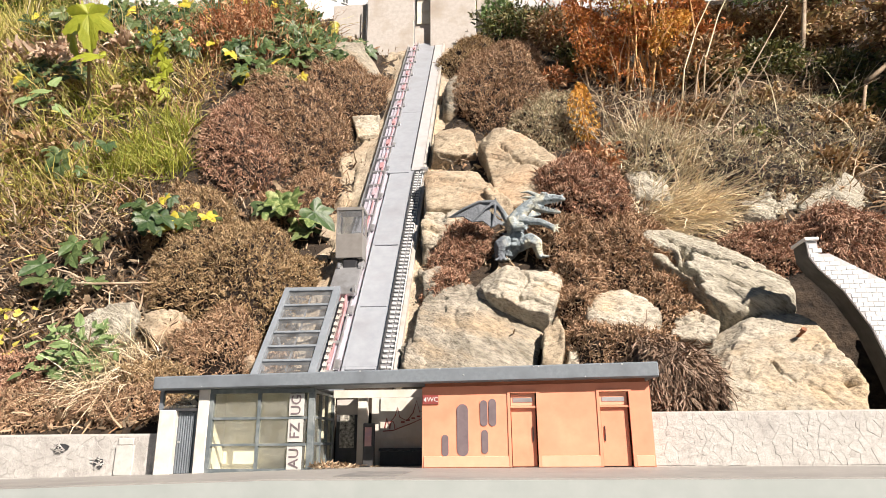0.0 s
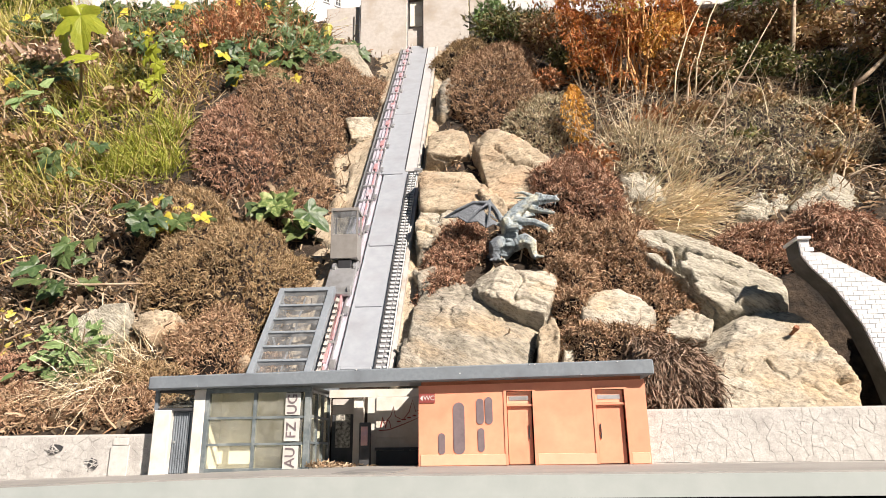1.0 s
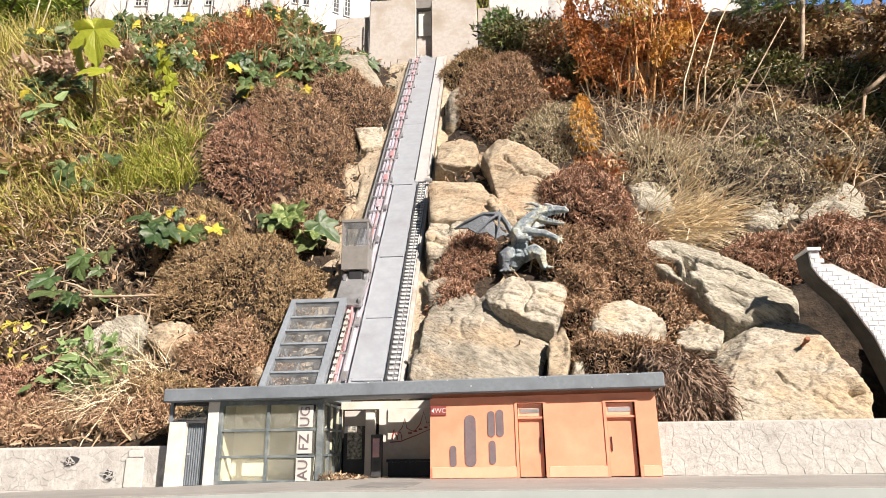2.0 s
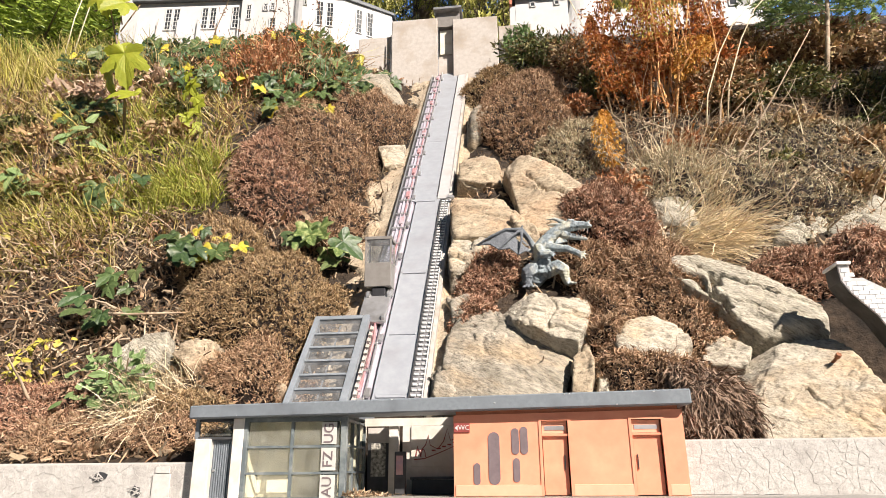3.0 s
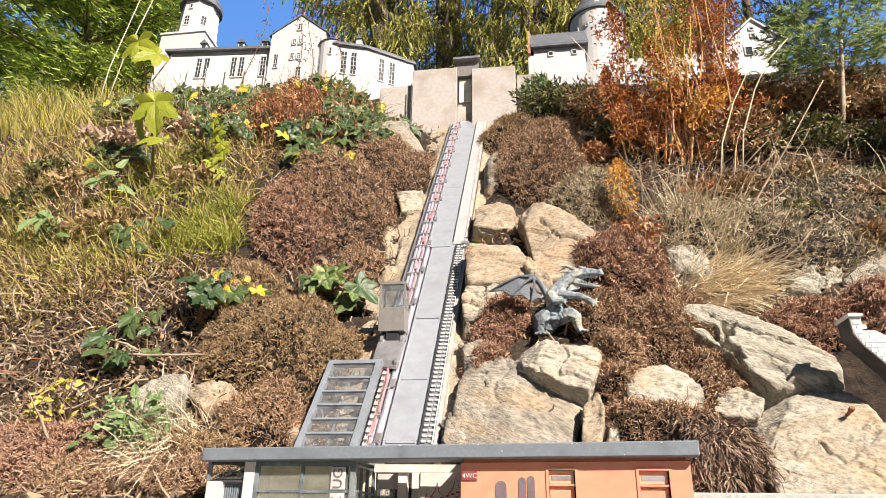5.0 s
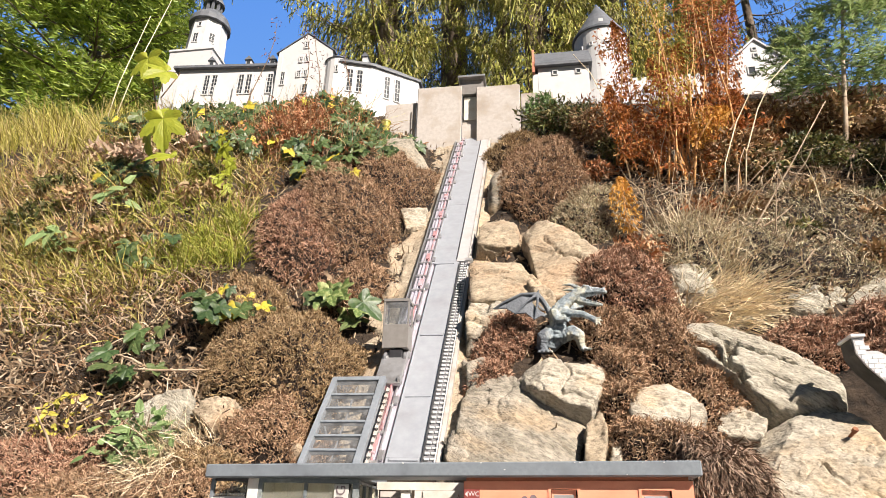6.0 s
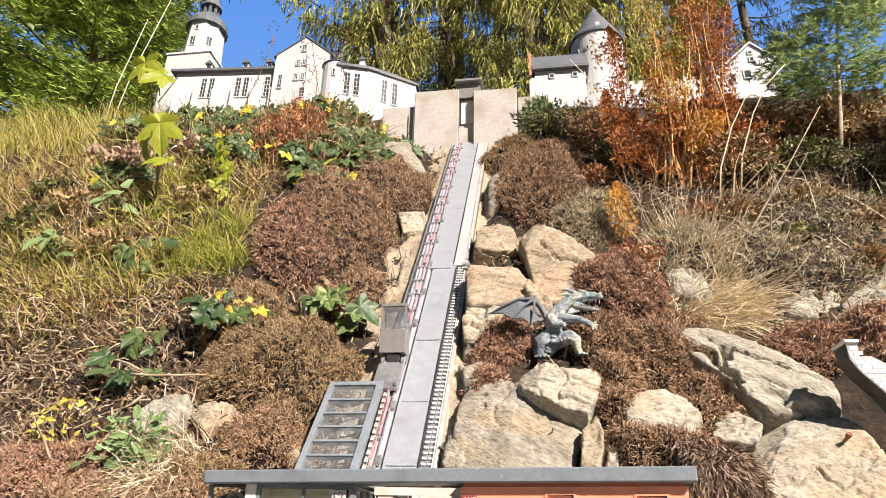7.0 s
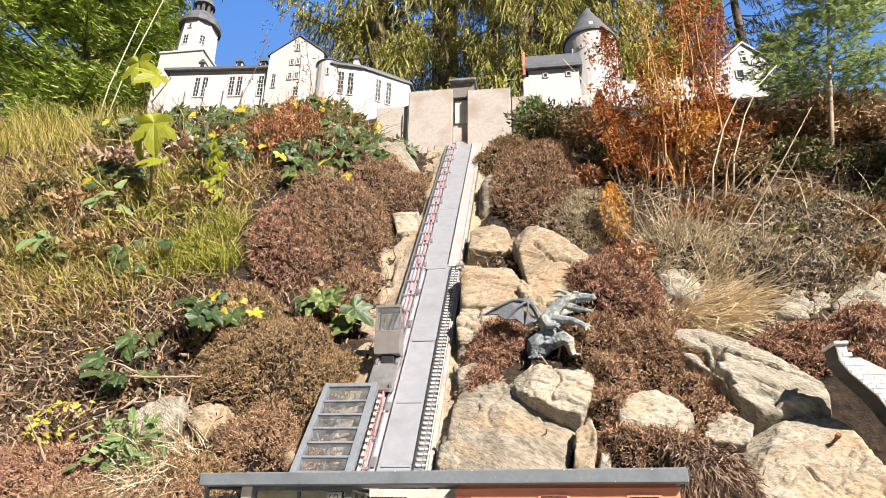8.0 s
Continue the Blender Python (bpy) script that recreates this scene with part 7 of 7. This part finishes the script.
for x, y, z0, z1, dx in ((0.60, 0.72, 0.83, 1.22, 0.13), (0.34, 0.80, 0.93, 1.36, -0.10), (0.54, 0.70, 0.80, 1.16, 0.12)):
    rise = z1 - z0
    ob = part("reed", tube(bmesh.new(), [(x, y, z0), (x + dx * 0.15, y, z0 + rise * 0.3), (x + dx * 0.5, y - 0.005, z0 + rise * 0.62), (x + dx * 0.85, y - 0.01, z0 + rise * 0.84), (x + dx * 1.3, y - 0.012, z1)], 0.0022, 0.0009, 6), M_STRAW, smooth=True)
    tagged(ob, "long pale dry cane among the shrub", "cane", "dry canes")


def frond(th, p0, p1, bend, width, pairs, material):
    """A fern frond: a curved rib with two rows of drooping leaflets."""
    p0, p1 = Vector(p0), Vector(p1)
    rib = [p0.lerp(p1, i / 12) + Vector(bend) * math.sin(math.pi * i / 12) for i in range(13)]
    part("rib", tube(bmesh.new(), rib, 0.0022, 0.0008, 5), M_ORSTEM, th)
    root, way, ln = [], [], []
    d = (p1 - p0).normalized()
    s = d.cross(Vector((0, -1, 0.2))).normalized()
    for i in range(pairs):
        f = 0.10 + 0.88 * i / pairs
        j = min(11, int(f * 12))
        p = rib[j].lerp(rib[j + 1], f * 12 - j)
        for sg in (-1, 1):
            L = width * math.sin(math.pi * (0.12 + 0.86 * f) ** 0.8) * rp.uniform(0.85, 1.1)
            for q in range(7):
                fq = (q + 0.5) / 7
                w = s * sg + d * 0.45
                root.append(p + w * L * fq)
                way.append(d * 0.9 - s * sg * 0.1 + Vector((rp.gauss(0, 0.25), rp.gauss(0, 0.25), -0.15)))
                ln.append(0.013 * (1 - fq * 0.6))
                root.append(p + w * L * fq)
                way.append(-d * 0.7 + s * sg * 0.6 + Vector((rp.gauss(0, 0.25), rp.gauss(0, 0.25), -0.25)))
                ln.append(0.013 * (1 - fq * 0.6))
            root.append(p)
            way.append(s * sg + d * 0.45)
            ln.append(L)
    n = len(root)
    v, f = blades(np.array([r[:] for r in root]), np.array([w[:] for w in way]), np.array(ln), np.where(np.array(ln) > 0.0135, 0.0018, rs.uniform(0.003, 0.0065, n)), 2, 0.25, 0.6, 0.4)
    tagged(quads("frond_blade", v, f, material, th), kind="stuff")


M_FERN = surf("golden_fern", (0.52, 0.26, 0.04), (0.66, 0.38, 0.08), rough=0.7, bump=0, leaf=0.3, rnd=((0.40, 0.15, 0.03), (0.62, 0.32, 0.05), (0.68, 0.42, 0.10), (0.52, 0.20, 0.04)))
M_FERNG = surf("green_gold_fern", (0.36, 0.30, 0.05), (0.50, 0.42, 0.09), rough=0.7, bump=0, leaf=0.3, rnd=((0.30, 0.24, 0.04), (0.46, 0.40, 0.07), (0.58, 0.42, 0.10), (0.44, 0.24, 0.05)))
M_RUST_FERN = surf("rusty_bracken", (0.30, 0.09, 0.03), (0.48, 0.18, 0.05), rough=0.75, bump=0, leaf=0.3, rnd=((0.14, 0.045, 0.02), (0.44, 0.14, 0.035), (0.62, 0.28, 0.06), (0.26, 0.08, 0.03), (0.52, 0.20, 0.05), (0.09, 0.032, 0.018)))
bracken = thing("bracken", on_slope(0.52, 0.80), "stand of withered rust-brown bracken", "fern")
for x, z, dx, dz, wd in ((0.595, 1.12, 0.045, 0.50, 0.050), (0.620, 1.10, 0.060, 0.42, 0.045), (0.575, 1.18, 0.010, 0.48, 0.045), (0.47, 0.98, -0.05, 0.34, 0.045), (0.53, 0.98, 0.10, 0.20, 0.040), (0.42, 0.94, -0.09, 0.24, 0.040),
                         (0.50, 1.00, 0.02, 0.40, 0.040), (0.36, 0.96, -0.05, 0.30, 0.030), (0.56, 0.96, 0.16, 0.13, 0.032), (0.33, 1.15, 0.00, 0.34, 0.030)):
    frond(bracken, (x, 0.80, z), (x + dx, 0.80 + rp.uniform(-0.04, 0.04), z + dz), (rp.uniform(-0.03, 0.03), rp.uniform(-0.04, 0.0), 0.02), wd, 24, M_RUST_FERN)
fern = thing("fern", on_slope(0.30, 0.66), "withered golden-orange fern frond", "fern", "ferns")
frond(fern, (0.300, 0.60, 0.665), (0.288, 0.60, 0.830), (-0.010, -0.03, 0.0), 0.034, 11, M_FERN)
fern2 = thing("fern", on_slope(0.42, 0.86), "tall green-gold fern frond in the shrub", "fern", "ferns")
frond(fern2, (0.465, 0.75, 1.06), (0.405, 0.73, 1.60), (0.012, -0.02, 0.0), 0.085, 30, M_FERNG)
frond(fern2, (0.50, 0.76, 0.98), (0.60, 0.74, 1.10), (0.0, -0.02, 0.02), 0.045, 16, M_FERN)

# dark evergreen shrubs
M_DARKLEAF = surf("dark_leaf", (0.03, 0.045, 0.02), (0.08, 0.10, 0.04), rough=0.5, bump=0, leaf=0.15,
                  rnd=((0.015, 0.02, 0.009), (0.07, 0.09, 0.025), (0.24, 0.26, 0.07), (0.06, 0.05, 0.02), (0.40, 0.33, 0.13), (0.03, 0.04, 0.015)))
M_DRYLEAF = surf("dry_shrub_leaf", (0.12, 0.06, 0.03), (0.26, 0.15, 0.08), rough=0.8, bump=0, leaf=0.15,
                 rnd=((0.05, 0.03, 0.018), (0.32, 0.18, 0.08), (0.56, 0.39, 0.20), (0.18, 0.09, 0.045), (0.68, 0.53, 0.33), (0.42, 0.34, 0.12)))


def bush(x, y, rx, ry, rz, n, material, label, size=0.020, stems_=14, up=0.0, name="shrub"):
    b0 = on_slope(x, y)
    th = thing(name, b0, label, "shrub", "shrubs on the bank")
    for k in range(stems_):
        a = rp.uniform(0, 6.28)
        q = b0 + Vector((math.cos(a) * rx * rp.uniform(0.3, 0.9), math.sin(a) * ry * rp.uniform(0.3, 0.9), up + rz * rp.uniform(0.5, 1.7)))
        part("stem", tube(bmesh.new(), [b0 - UP * 0.01, b0.lerp(q, 0.5) + Vector((rp.uniform(-0.03, 0.03), 0, 0.02)), q], 0.0034, 0.0010, 5), M_VINE, th)
    u = unit(rs.normal(size=(n, 3))) * (rs.uniform(0.15, 1, n) ** 0.4)[:, None]
    lump = np.array([noise.noise((a[0] * 2.2 + x * 9, a[1] * 2.2, a[2] * 2.2 + y * 7)) for a in u])
    u = u * (0.85 + 0.5 * lump)[:, None]
    keep = lump > -0.28
    u = u[keep]
    m_ = len(u)
    root = np.array(b0[:]) + np.array((0, 0, up + rz * 0.8)) + u * np.array((rx, ry, rz))
    v, f = blades(root, u + rs.normal(size=(m_, 3)) * 0.7 + np.array((0, -0.3, 0)), size * rs.uniform(0.6, 1.4, m_), size * 0.36 * rs.uniform(0.6, 1.4, m_), 3, 0.2, 0.9, 0.6)
    tagged(quads("foliage", v, f, material, th), kind="stuff")
    return th


M_TANLEAF = surf("tan_dry_leaf", (0.42, 0.29, 0.20), (0.62, 0.47, 0.35), rough=0.8, bump=0, leaf=0.2,
                 rnd=((0.30, 0.19, 0.12), (0.58, 0.42, 0.31), (0.72, 0.57, 0.45), (0.46, 0.30, 0.20), (0.14, 0.08, 0.05)))
for bx, by, bn in ((-1.14, 0.78, 420), (-1.03, 0.74, 360), (-0.94, 0.80, 260), (-1.28, 0.84, 300)):
    bush(bx, by, 0.070, 0.05, 0.035, bn, M_TANLEAF, "patch of broad pale withered leaves", 0.036, 5)
for k in range(9):
    bush(rp.uniform(-1.55, -0.72), rp.uniform(0.46, 0.92), 0.075, 0.045, 0.028, 420, M_DARKLEAF, "low dark green leafy plant among the grass", 0.022, 5)
for bx, by, bn in ((-1.15, 0.62, 300), (-0.95, 0.50, 260), (-0.80, 0.62, 260)):
    bush(bx, by, 0.085, 0.05, 0.035, bn, M_DRYLEAF, "clump of brown withered leaves in the grass", 0.024, 6)
bush(0.18, 1.10, 0.15, 0.07, 0.085, 2000, M_DARKLEAF, "dark evergreen shrub below the castle", 0.018, 26)
bush(0.30, 1.02, 0.12, 0.07, 0.085, 1500, M_DRYLEAF, "twiggy brown shrub below the castle", 0.018, 26)
bush(0.12, 1.17, 0.06, 0.04, 0.08, 700, M_HERB, "small bright green shrub beside the wall", 0.026)
bush(0.78, 0.99, 0.15, 0.06, 0.080, 2600, M_DRYLEAF, "brown-leaved twiggy shrub below the castle", 0.020)
bush(0.60, 1.02, 0.14, 0.08, 0.065, 2000, M_DARKLEAF, "dark green shrub below the castle", 0.020)
bush(1.00, 0.98, 0.18, 0.08, 0.09, 2400, M_DRYLEAF, "brown-leaved shrub at the edge of the bank", 0.026)
bush(1.25, 0.85, 0.20, 0.10, 0.16, 2400, M_DRYLEAF, "brown-leaved shrub at the edge of the bank", 0.026)
bush(0.34, 0.88, 0.09, 0.06, 0.06, 1200, M_DARKLEAF, "dark evergreen plants on the bank", 0.018)
bush(0.26, 0.82, 0.05, 0.05, 0.035, 500, M_REDSTALK, "withered red-brown plants on the bank", 0.016)
bush(0.62, 0.80, 0.14, 0.09, 0.09, 1800, M_DRYLEAF, "withered brown plants on the bank", 0.022)
bush(0.30, 0.52, 0.06, 0.05, 0.05, 700, M_REDSTALK, "withered red-brown plants on the bank", 0.016)
for bx, by, br, bn, bm_ in ((0.66, 0.80, 0.09, 900, M_DARKLEAF), (0.82, 0.84, 0.11, 1200, M_DARKLEAF), (0.98, 0.80, 0.10, 900, M_DARKLEAF), (0.74, 0.70, 0.07, 600, M_DRYLEAF), (0.56, 0.66, 0.06, 500, M_DRYLEAF),
                            (0.86, 0.62, 0.08, 600, M_DRYLEAF), (0.66, 0.58, 0.05, 350, M_DARKLEAF), (0.48, 0.66, 0.05, 400, M_REDSTALK), (0.95, 0.70, 0.08, 600, M_DARKLEAF), (0.76, 0.50, 0.06, 450, M_DRYLEAF)):
    bush(bx, by, br, br * 0.6, br * 0.55, bn, bm_, "low withered bush among dry twigs", 0.020, 8)

# ---- conifers ----
M_NEEDLE = surf("spruce_needles", (0.12, 0.14, 0.025), (0.28, 0.29, 0.06), rough=0.6, bump=0, leaf=0.2,
                rnd=((0.03, 0.04, 0.010), (0.34, 0.36, 0.055), (0.60, 0.58, 0.13), (0.12, 0.14, 0.025), (0.66, 0.58, 0.19), (0.22, 0.16, 0.06), (0.46, 0.46, 0.09)))
# Darker copy of the spruce needles; its colour holds the wood's inner shade.
M_NEEDLE_SHADE = surf("shaded_spruce_needles", (0.018, 0.026, 0.010), (0.06, 0.075, 0.022), rough=0.6, bump=0, leaf=0.1,
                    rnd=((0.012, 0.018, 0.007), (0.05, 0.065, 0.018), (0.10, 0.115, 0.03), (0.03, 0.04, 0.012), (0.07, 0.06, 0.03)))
M_NEEDLED = surf("fir_needles", (0.05, 0.09, 0.015), (0.13, 0.20, 0.035), rough=0.5, bump=0, leaf=0.2,
                 rnd=((0.06, 0.11, 0.016), (0.30, 0.40, 0.05), (0.46, 0.55, 0.09), (0.15, 0.24, 0.03), (0.56, 0.62, 0.15)))
M_NEEDLEB = surf("young_fir_needles", (0.10, 0.16, 0.045), (0.24, 0.33, 0.10), rough=0.5, bump=0, leaf=0.5,
                 rnd=((0.08, 0.13, 0.05), (0.36, 0.48, 0.17), (0.56, 0.66, 0.28), (0.20, 0.30, 0.11), (0.64, 0.70, 0.34)))
M_BARK = surf("bark", (0.10, 0.075, 0.055), (0.24, 0.19, 0.14), (0.06, 0.045, 0.035), scale=14, big=5, rough=0.95, bump=0.8, depth=0.02)
M_BARKP = surf("pale_bark", (0.36, 0.28, 0.20), (0.54, 0.45, 0.35), (0.24, 0.17, 0.11), scale=90, big=30, rough=0.9, bump=0.5)


def spruce(x, y, height, r0, low, seed, label, levels=12, per=4, twigs=25, ropes=4, reach=1.6, top=6.6, needles=None):
    """A tall spruce: trunk, sweeping limbs with side twigs, and long hanging tassels under every twig."""
    r = random.Random(seed)
    b0 = Vector((x, y, ground_z(x, y) - 0.05))
    th = thing("spruce", b0, label, "tree", "spruces behind the castle")
    part("trunk", tube(bmesh.new(), [b0 + Vector((0.05 * math.sin(k + seed), 0.04 * math.cos(k), height * k / 8)) for k in range(9)], r0, 0.02, 10), M_BARK, th, smooth=True)
    bm = bmesh.new()
    roots, lens, ways = [], [], []
    hs = [low + (top - low) * k / levels for k in range(levels)] + [top + (height * 0.96 - top) * k / 4 for k in range(4)]
    for h0 in hs:
        for k in range(per):
            a = r.uniform(-math.pi - 0.7, 0.7)
            L = reach * (1 - 0.62 * h0 / height) * r.uniform(0.6, 1.2)
            p = b0 + Vector((0, 0, h0 + r.uniform(-0.2, 0.2)))
            d = Vector((math.cos(a), math.sin(a), r.uniform(-0.30, 0.05)))
            pts = [p + d * L * i / 6 + Vector((0, 0, -0.16 * L * math.sin(math.pi * i / 6) + 0.10 * L * (i / 6) ** 3)) for i in range(7)]
            tube(bm, pts, 0.024 * L / 2 + 0.004, 0.004, 5)
            side = d.cross(Vector((0, 0, 1))).normalized()
            for q in range(twigs):
                f = 0.18 + 0.82 * (q + r.random()) / twigs
                i = min(5, int(f * 6))
                b = pts[i].lerp(pts[i + 1], f * 6 - i)
                tw = side * (-1 if q % 2 else 1) * L * 0.34 * (1.15 - f) * r.uniform(0.6, 1.2) + d * 0.10 + Vector((0, 0, -0.03))
                for w in range(ropes):
                    g = (w + r.random()) / ropes
                    roots.append((b + tw * g)[:])
                    lens.append((0.10 + 0.30 * (1 - abs(2 * f - 1.1)) * r.uniform(0.4, 1.1)) * (1 - 0.4 * g))
                    ways.append((tw.normalized() * 0.30 + Vector((r.gauss(0, 0.12), r.gauss(0, 0.12), -1)))[:])
    tagged(part("limb_frame", bm, M_BARK, th), kind="stuff")
    R, L_, W_ = np.array(roots), np.array(lens), np.array(ways)
    n = len(R)
    sets = [blades(R, W_, L_, rs.uniform(0.012, 0.022, n), 3, 0.15, 0.35, 0.55)]
    wn_ = unit(W_)
    for q in range(5):                              # short twiglets that make the tassels feathery
        g = rs.uniform(0.05, 0.95, n)
        sets.append(blades(R + wn_ * (L_ * g)[:, None], wn_ * 0.8 + rs.normal(size=(n, 3)) * 0.65, rs.uniform(0.025, 0.055, n), rs.uniform(0.008, 0.014, n), 1, 0.2, 0.2, 0.5))
    tagged(quads("foliage", *gather(*sets), needles or M_NEEDLE, th), kind="stuff")
    return th


S = "tall spruce with hanging yellow-green twigs behind the castle"
spruce(-1.75, 5.6, 13.5, 0.16, 2.3, 31, S)
spruce(-0.95, 6.4, 14.5, 0.18, 1.6, 32, S)
spruce(0.15, 5.4, 13.0, 0.16, 1.5, 33, S)
spruce(1.15, 6.0, 14.0, 0.17, 1.6, 34, S)
spruce(2.05, 6.2, 12.5, 0.15, 1.8, 35, S, reach=1.2)
spruce(-5.10, 5.8, 13.0, 0.16, 1.6, 36, "tall dark spruce beside the church")
D_ = "tall spruce deep in the wood with needles coloured as in shade"
spruce(-0.40, 8.6, 15.0, 0.18, 1.8, 38, D_, levels=15, per=4, twigs=12, ropes=3, needles=M_NEEDLE_SHADE, top=9)
spruce(1.00, 8.8, 15.0, 0.18, 1.8, 39, D_, levels=15, per=4, twigs=12, ropes=3, needles=M_NEEDLE_SHADE, top=9)
spruce(3.9, 9.0, 9.4, 0.18, 1.8, 40, D_, levels=15, per=4, twigs=12, ropes=3, needles=M_NEEDLE_SHADE, top=7.5)
spruce(-7.2, 8.0, 14.0, 0.18, 1.8, 41, D_, levels=15, per=4, twigs=12, ropes=3, needles=M_NEEDLE_SHADE, top=9)
spruce(-2.3, 7.8, 14.0, 0.18, 2.2, 42, D_, levels=15, per=4, twigs=12, ropes=3, needles=M_NEEDLE_SHADE, reach=1.2, top=9)
spruce(0.45, 7.2, 14.0, 0.18, 1.8, 43, D_, levels=15, per=4, twigs=12, ropes=3, needles=M_NEEDLE_SHADE, top=9)
spruce(-1.35, 8.2, 14.0, 0.18, 1.8, 44, D_, levels=15, per=4, twigs=12, ropes=3, needles=M_NEEDLE_SHADE, top=9)
spruce(-3.2, 9.6, 8.2, 0.18, 1.8, 46, D_, levels=15, per=4, twigs=12, ropes=3, needles=M_NEEDLE_SHADE, top=7)
spruce(0.3, 9.6, 15.0, 0.18, 1.8, 47, D_, levels=15, per=4, twigs=12, ropes=3, needles=M_NEEDLE_SHADE, reach=2.2, top=9)
spruce(1.9, 8.4, 14.0, 0.18, 1.8, 45, D_, levels=15, per=4, twigs=12, ropes=3, needles=M_NEEDLE_SHADE, top=9)


def fir(name, x, y, height, r0, low, reach, levels, per, sprays, material, bark, label, seed, twig=0.10, wide=0.007, needle=0.010, droop=0.10, lean=0.0, rows=9):
    """A fir: trunk, level limbs with side twigs, each twig feathered with needles on both sides."""
    r = random.Random(seed)
    b0 = Vector((x, y, ground_z(x, y) - 0.01))
    th = thing(name, b0, label, "tree")
    part("trunk", tube(bmesh.new(), [b0 + Vector((0.008 * math.sin(k * 1.2 + seed) * height * 0.5 + lean * height * k / 8, 0, height * k / 8)) for k in range(9)], r0, r0 * 0.15, 8), bark, th, smooth=True)
    bm = bmesh.new()
    tw_p, tw_d, tw_l = [], [], []
    for lv in range(levels):
        h = low + (height * 0.97 - low) * lv / levels
        for k in range(per):
            a = r.uniform(0, 2 * math.pi)
            L = reach * (1 - 0.75 * (h - low) / (height - low)) * r.uniform(0.6, 1.1)
            p = b0 + Vector((lean * h, 0, h + r.uniform(-0.03, 0.03)))
            d = Vector((math.cos(a), math.sin(a), r.uniform(-0.10, 0.30)))
            pts = [p + d * L * i / 4 + Vector((0, 0, -droop * L * (i / 4) ** 2)) for i in range(5)]
            tube(bm, pts, r0 * 0.22, r0 * 0.05, 5)
            side = d.cross(Vector((0, 0, 1))).normalized()
            for q in range(sprays):
                f = 0.15 + 0.85 * q / sprays
                i = min(3, int(f * 4))
                tw_p.append(pts[i].lerp(pts[i + 1], f * 4 - i)[:])
                sg = -1 if q % 2 else 1
                tw_d.append((side * sg * 0.8 + d * 0.7 + Vector((r.gauss(0, 0.15), r.gauss(0, 0.15), r.gauss(0, 0.15))))[:])
                tw_l.append(twig * (1.15 - 0.6 * f) * r.uniform(0.7, 1.3))
    tagged(part("limb_frame", bm, bark, th), kind="stuff")
    P0, D0, L0 = np.array(tw_p), unit(np.array(tw_d)), np.array(tw_l)
    sets = [blades(P0, D0, L0, 0.0025 * twig / 0.1, 2, 0.1, 0.1, 0.3)]
    for q in range(rows):
        f = (q + 0.5) / rows
        for sg in (-1, 1):
            s = unit(np.cross(D0, np.array((0.1, 0.1, 1.0)))) * sg
            sets.append(blades(P0 + D0 * (L0 * f)[:, None], s * 0.8 + D0 * 0.75 + rs.normal(size=P0.shape) * 0.25, needle * rs.uniform(0.8, 1.3, len(P0)) * 2.2, wide * 0.5, 1, 0.05, 0.1, 0.6))
    tagged(quads("foliage", *gather(*sets), material, th), kind="stuff")
    return th


fir("young_fir", 0.935, 0.90, 1.00, 0.0075, 0.25, 0.24, 13, 5, 9, M_NEEDLEB, M_BARKP, "young green fir with a pale bare stem", 51, 0.105, 0.0085, 0.0070, -0.15, 0.20, 18)
# its neighbours further along shade the foot of the shrubs
fir("young_fir", 1.36, 0.46, 0.90, 0.012, 0.45, 0.20, 8, 6, 14, M_NEEDLEB, M_BARKP, "bushy young fir at the edge of the bank", 56, 0.11, 0.010, 0.011, 0.05)
fir("young_fir", 1.20, 0.33, 0.60, 0.008, 0.06, 0.17, 9, 5, 14, M_NEEDLEB, M_BARKP, "small bushy fir at the edge of the bank", 57, 0.09, 0.010, 0.010, 0.05)
fir("dark_fir", -2.55, 2.05, 3.6, 0.045, 0.10, 0.85, 30, 8, 18, M_NEEDLED, M_BARK, "dense dark green fir beside the church", 53, 0.20, 0.022, 0.018)
fir("dark_fir", -3.35, 1.85, 3.4, 0.045, 0.10, 0.85, 10, 7, 18, M_NEEDLED, M_BARK, "dense dark green fir at the edge of the bank", 54, 0.20, 0.022, 0.018)
# two long grass stems before the fir
for x0, z0, x1, z1 in ((-1.47, 1.25, -1.36, 1.85), (-1.45, 1.25, -1.28, 1.95)):
    ob = part("grass_stem", tube(bmesh.new(), [(x0, 1.0, z0), ((x0 + x1) / 2 - 0.02, 0.98, (z0 + z1) / 2), (x1, 0.96, z1)], 0.0026, 0.0010, 5), M_STRAW, smooth=True)
    tagged(ob, "long pale grass stem at the top of the bank", "grass stem", "grass stems")
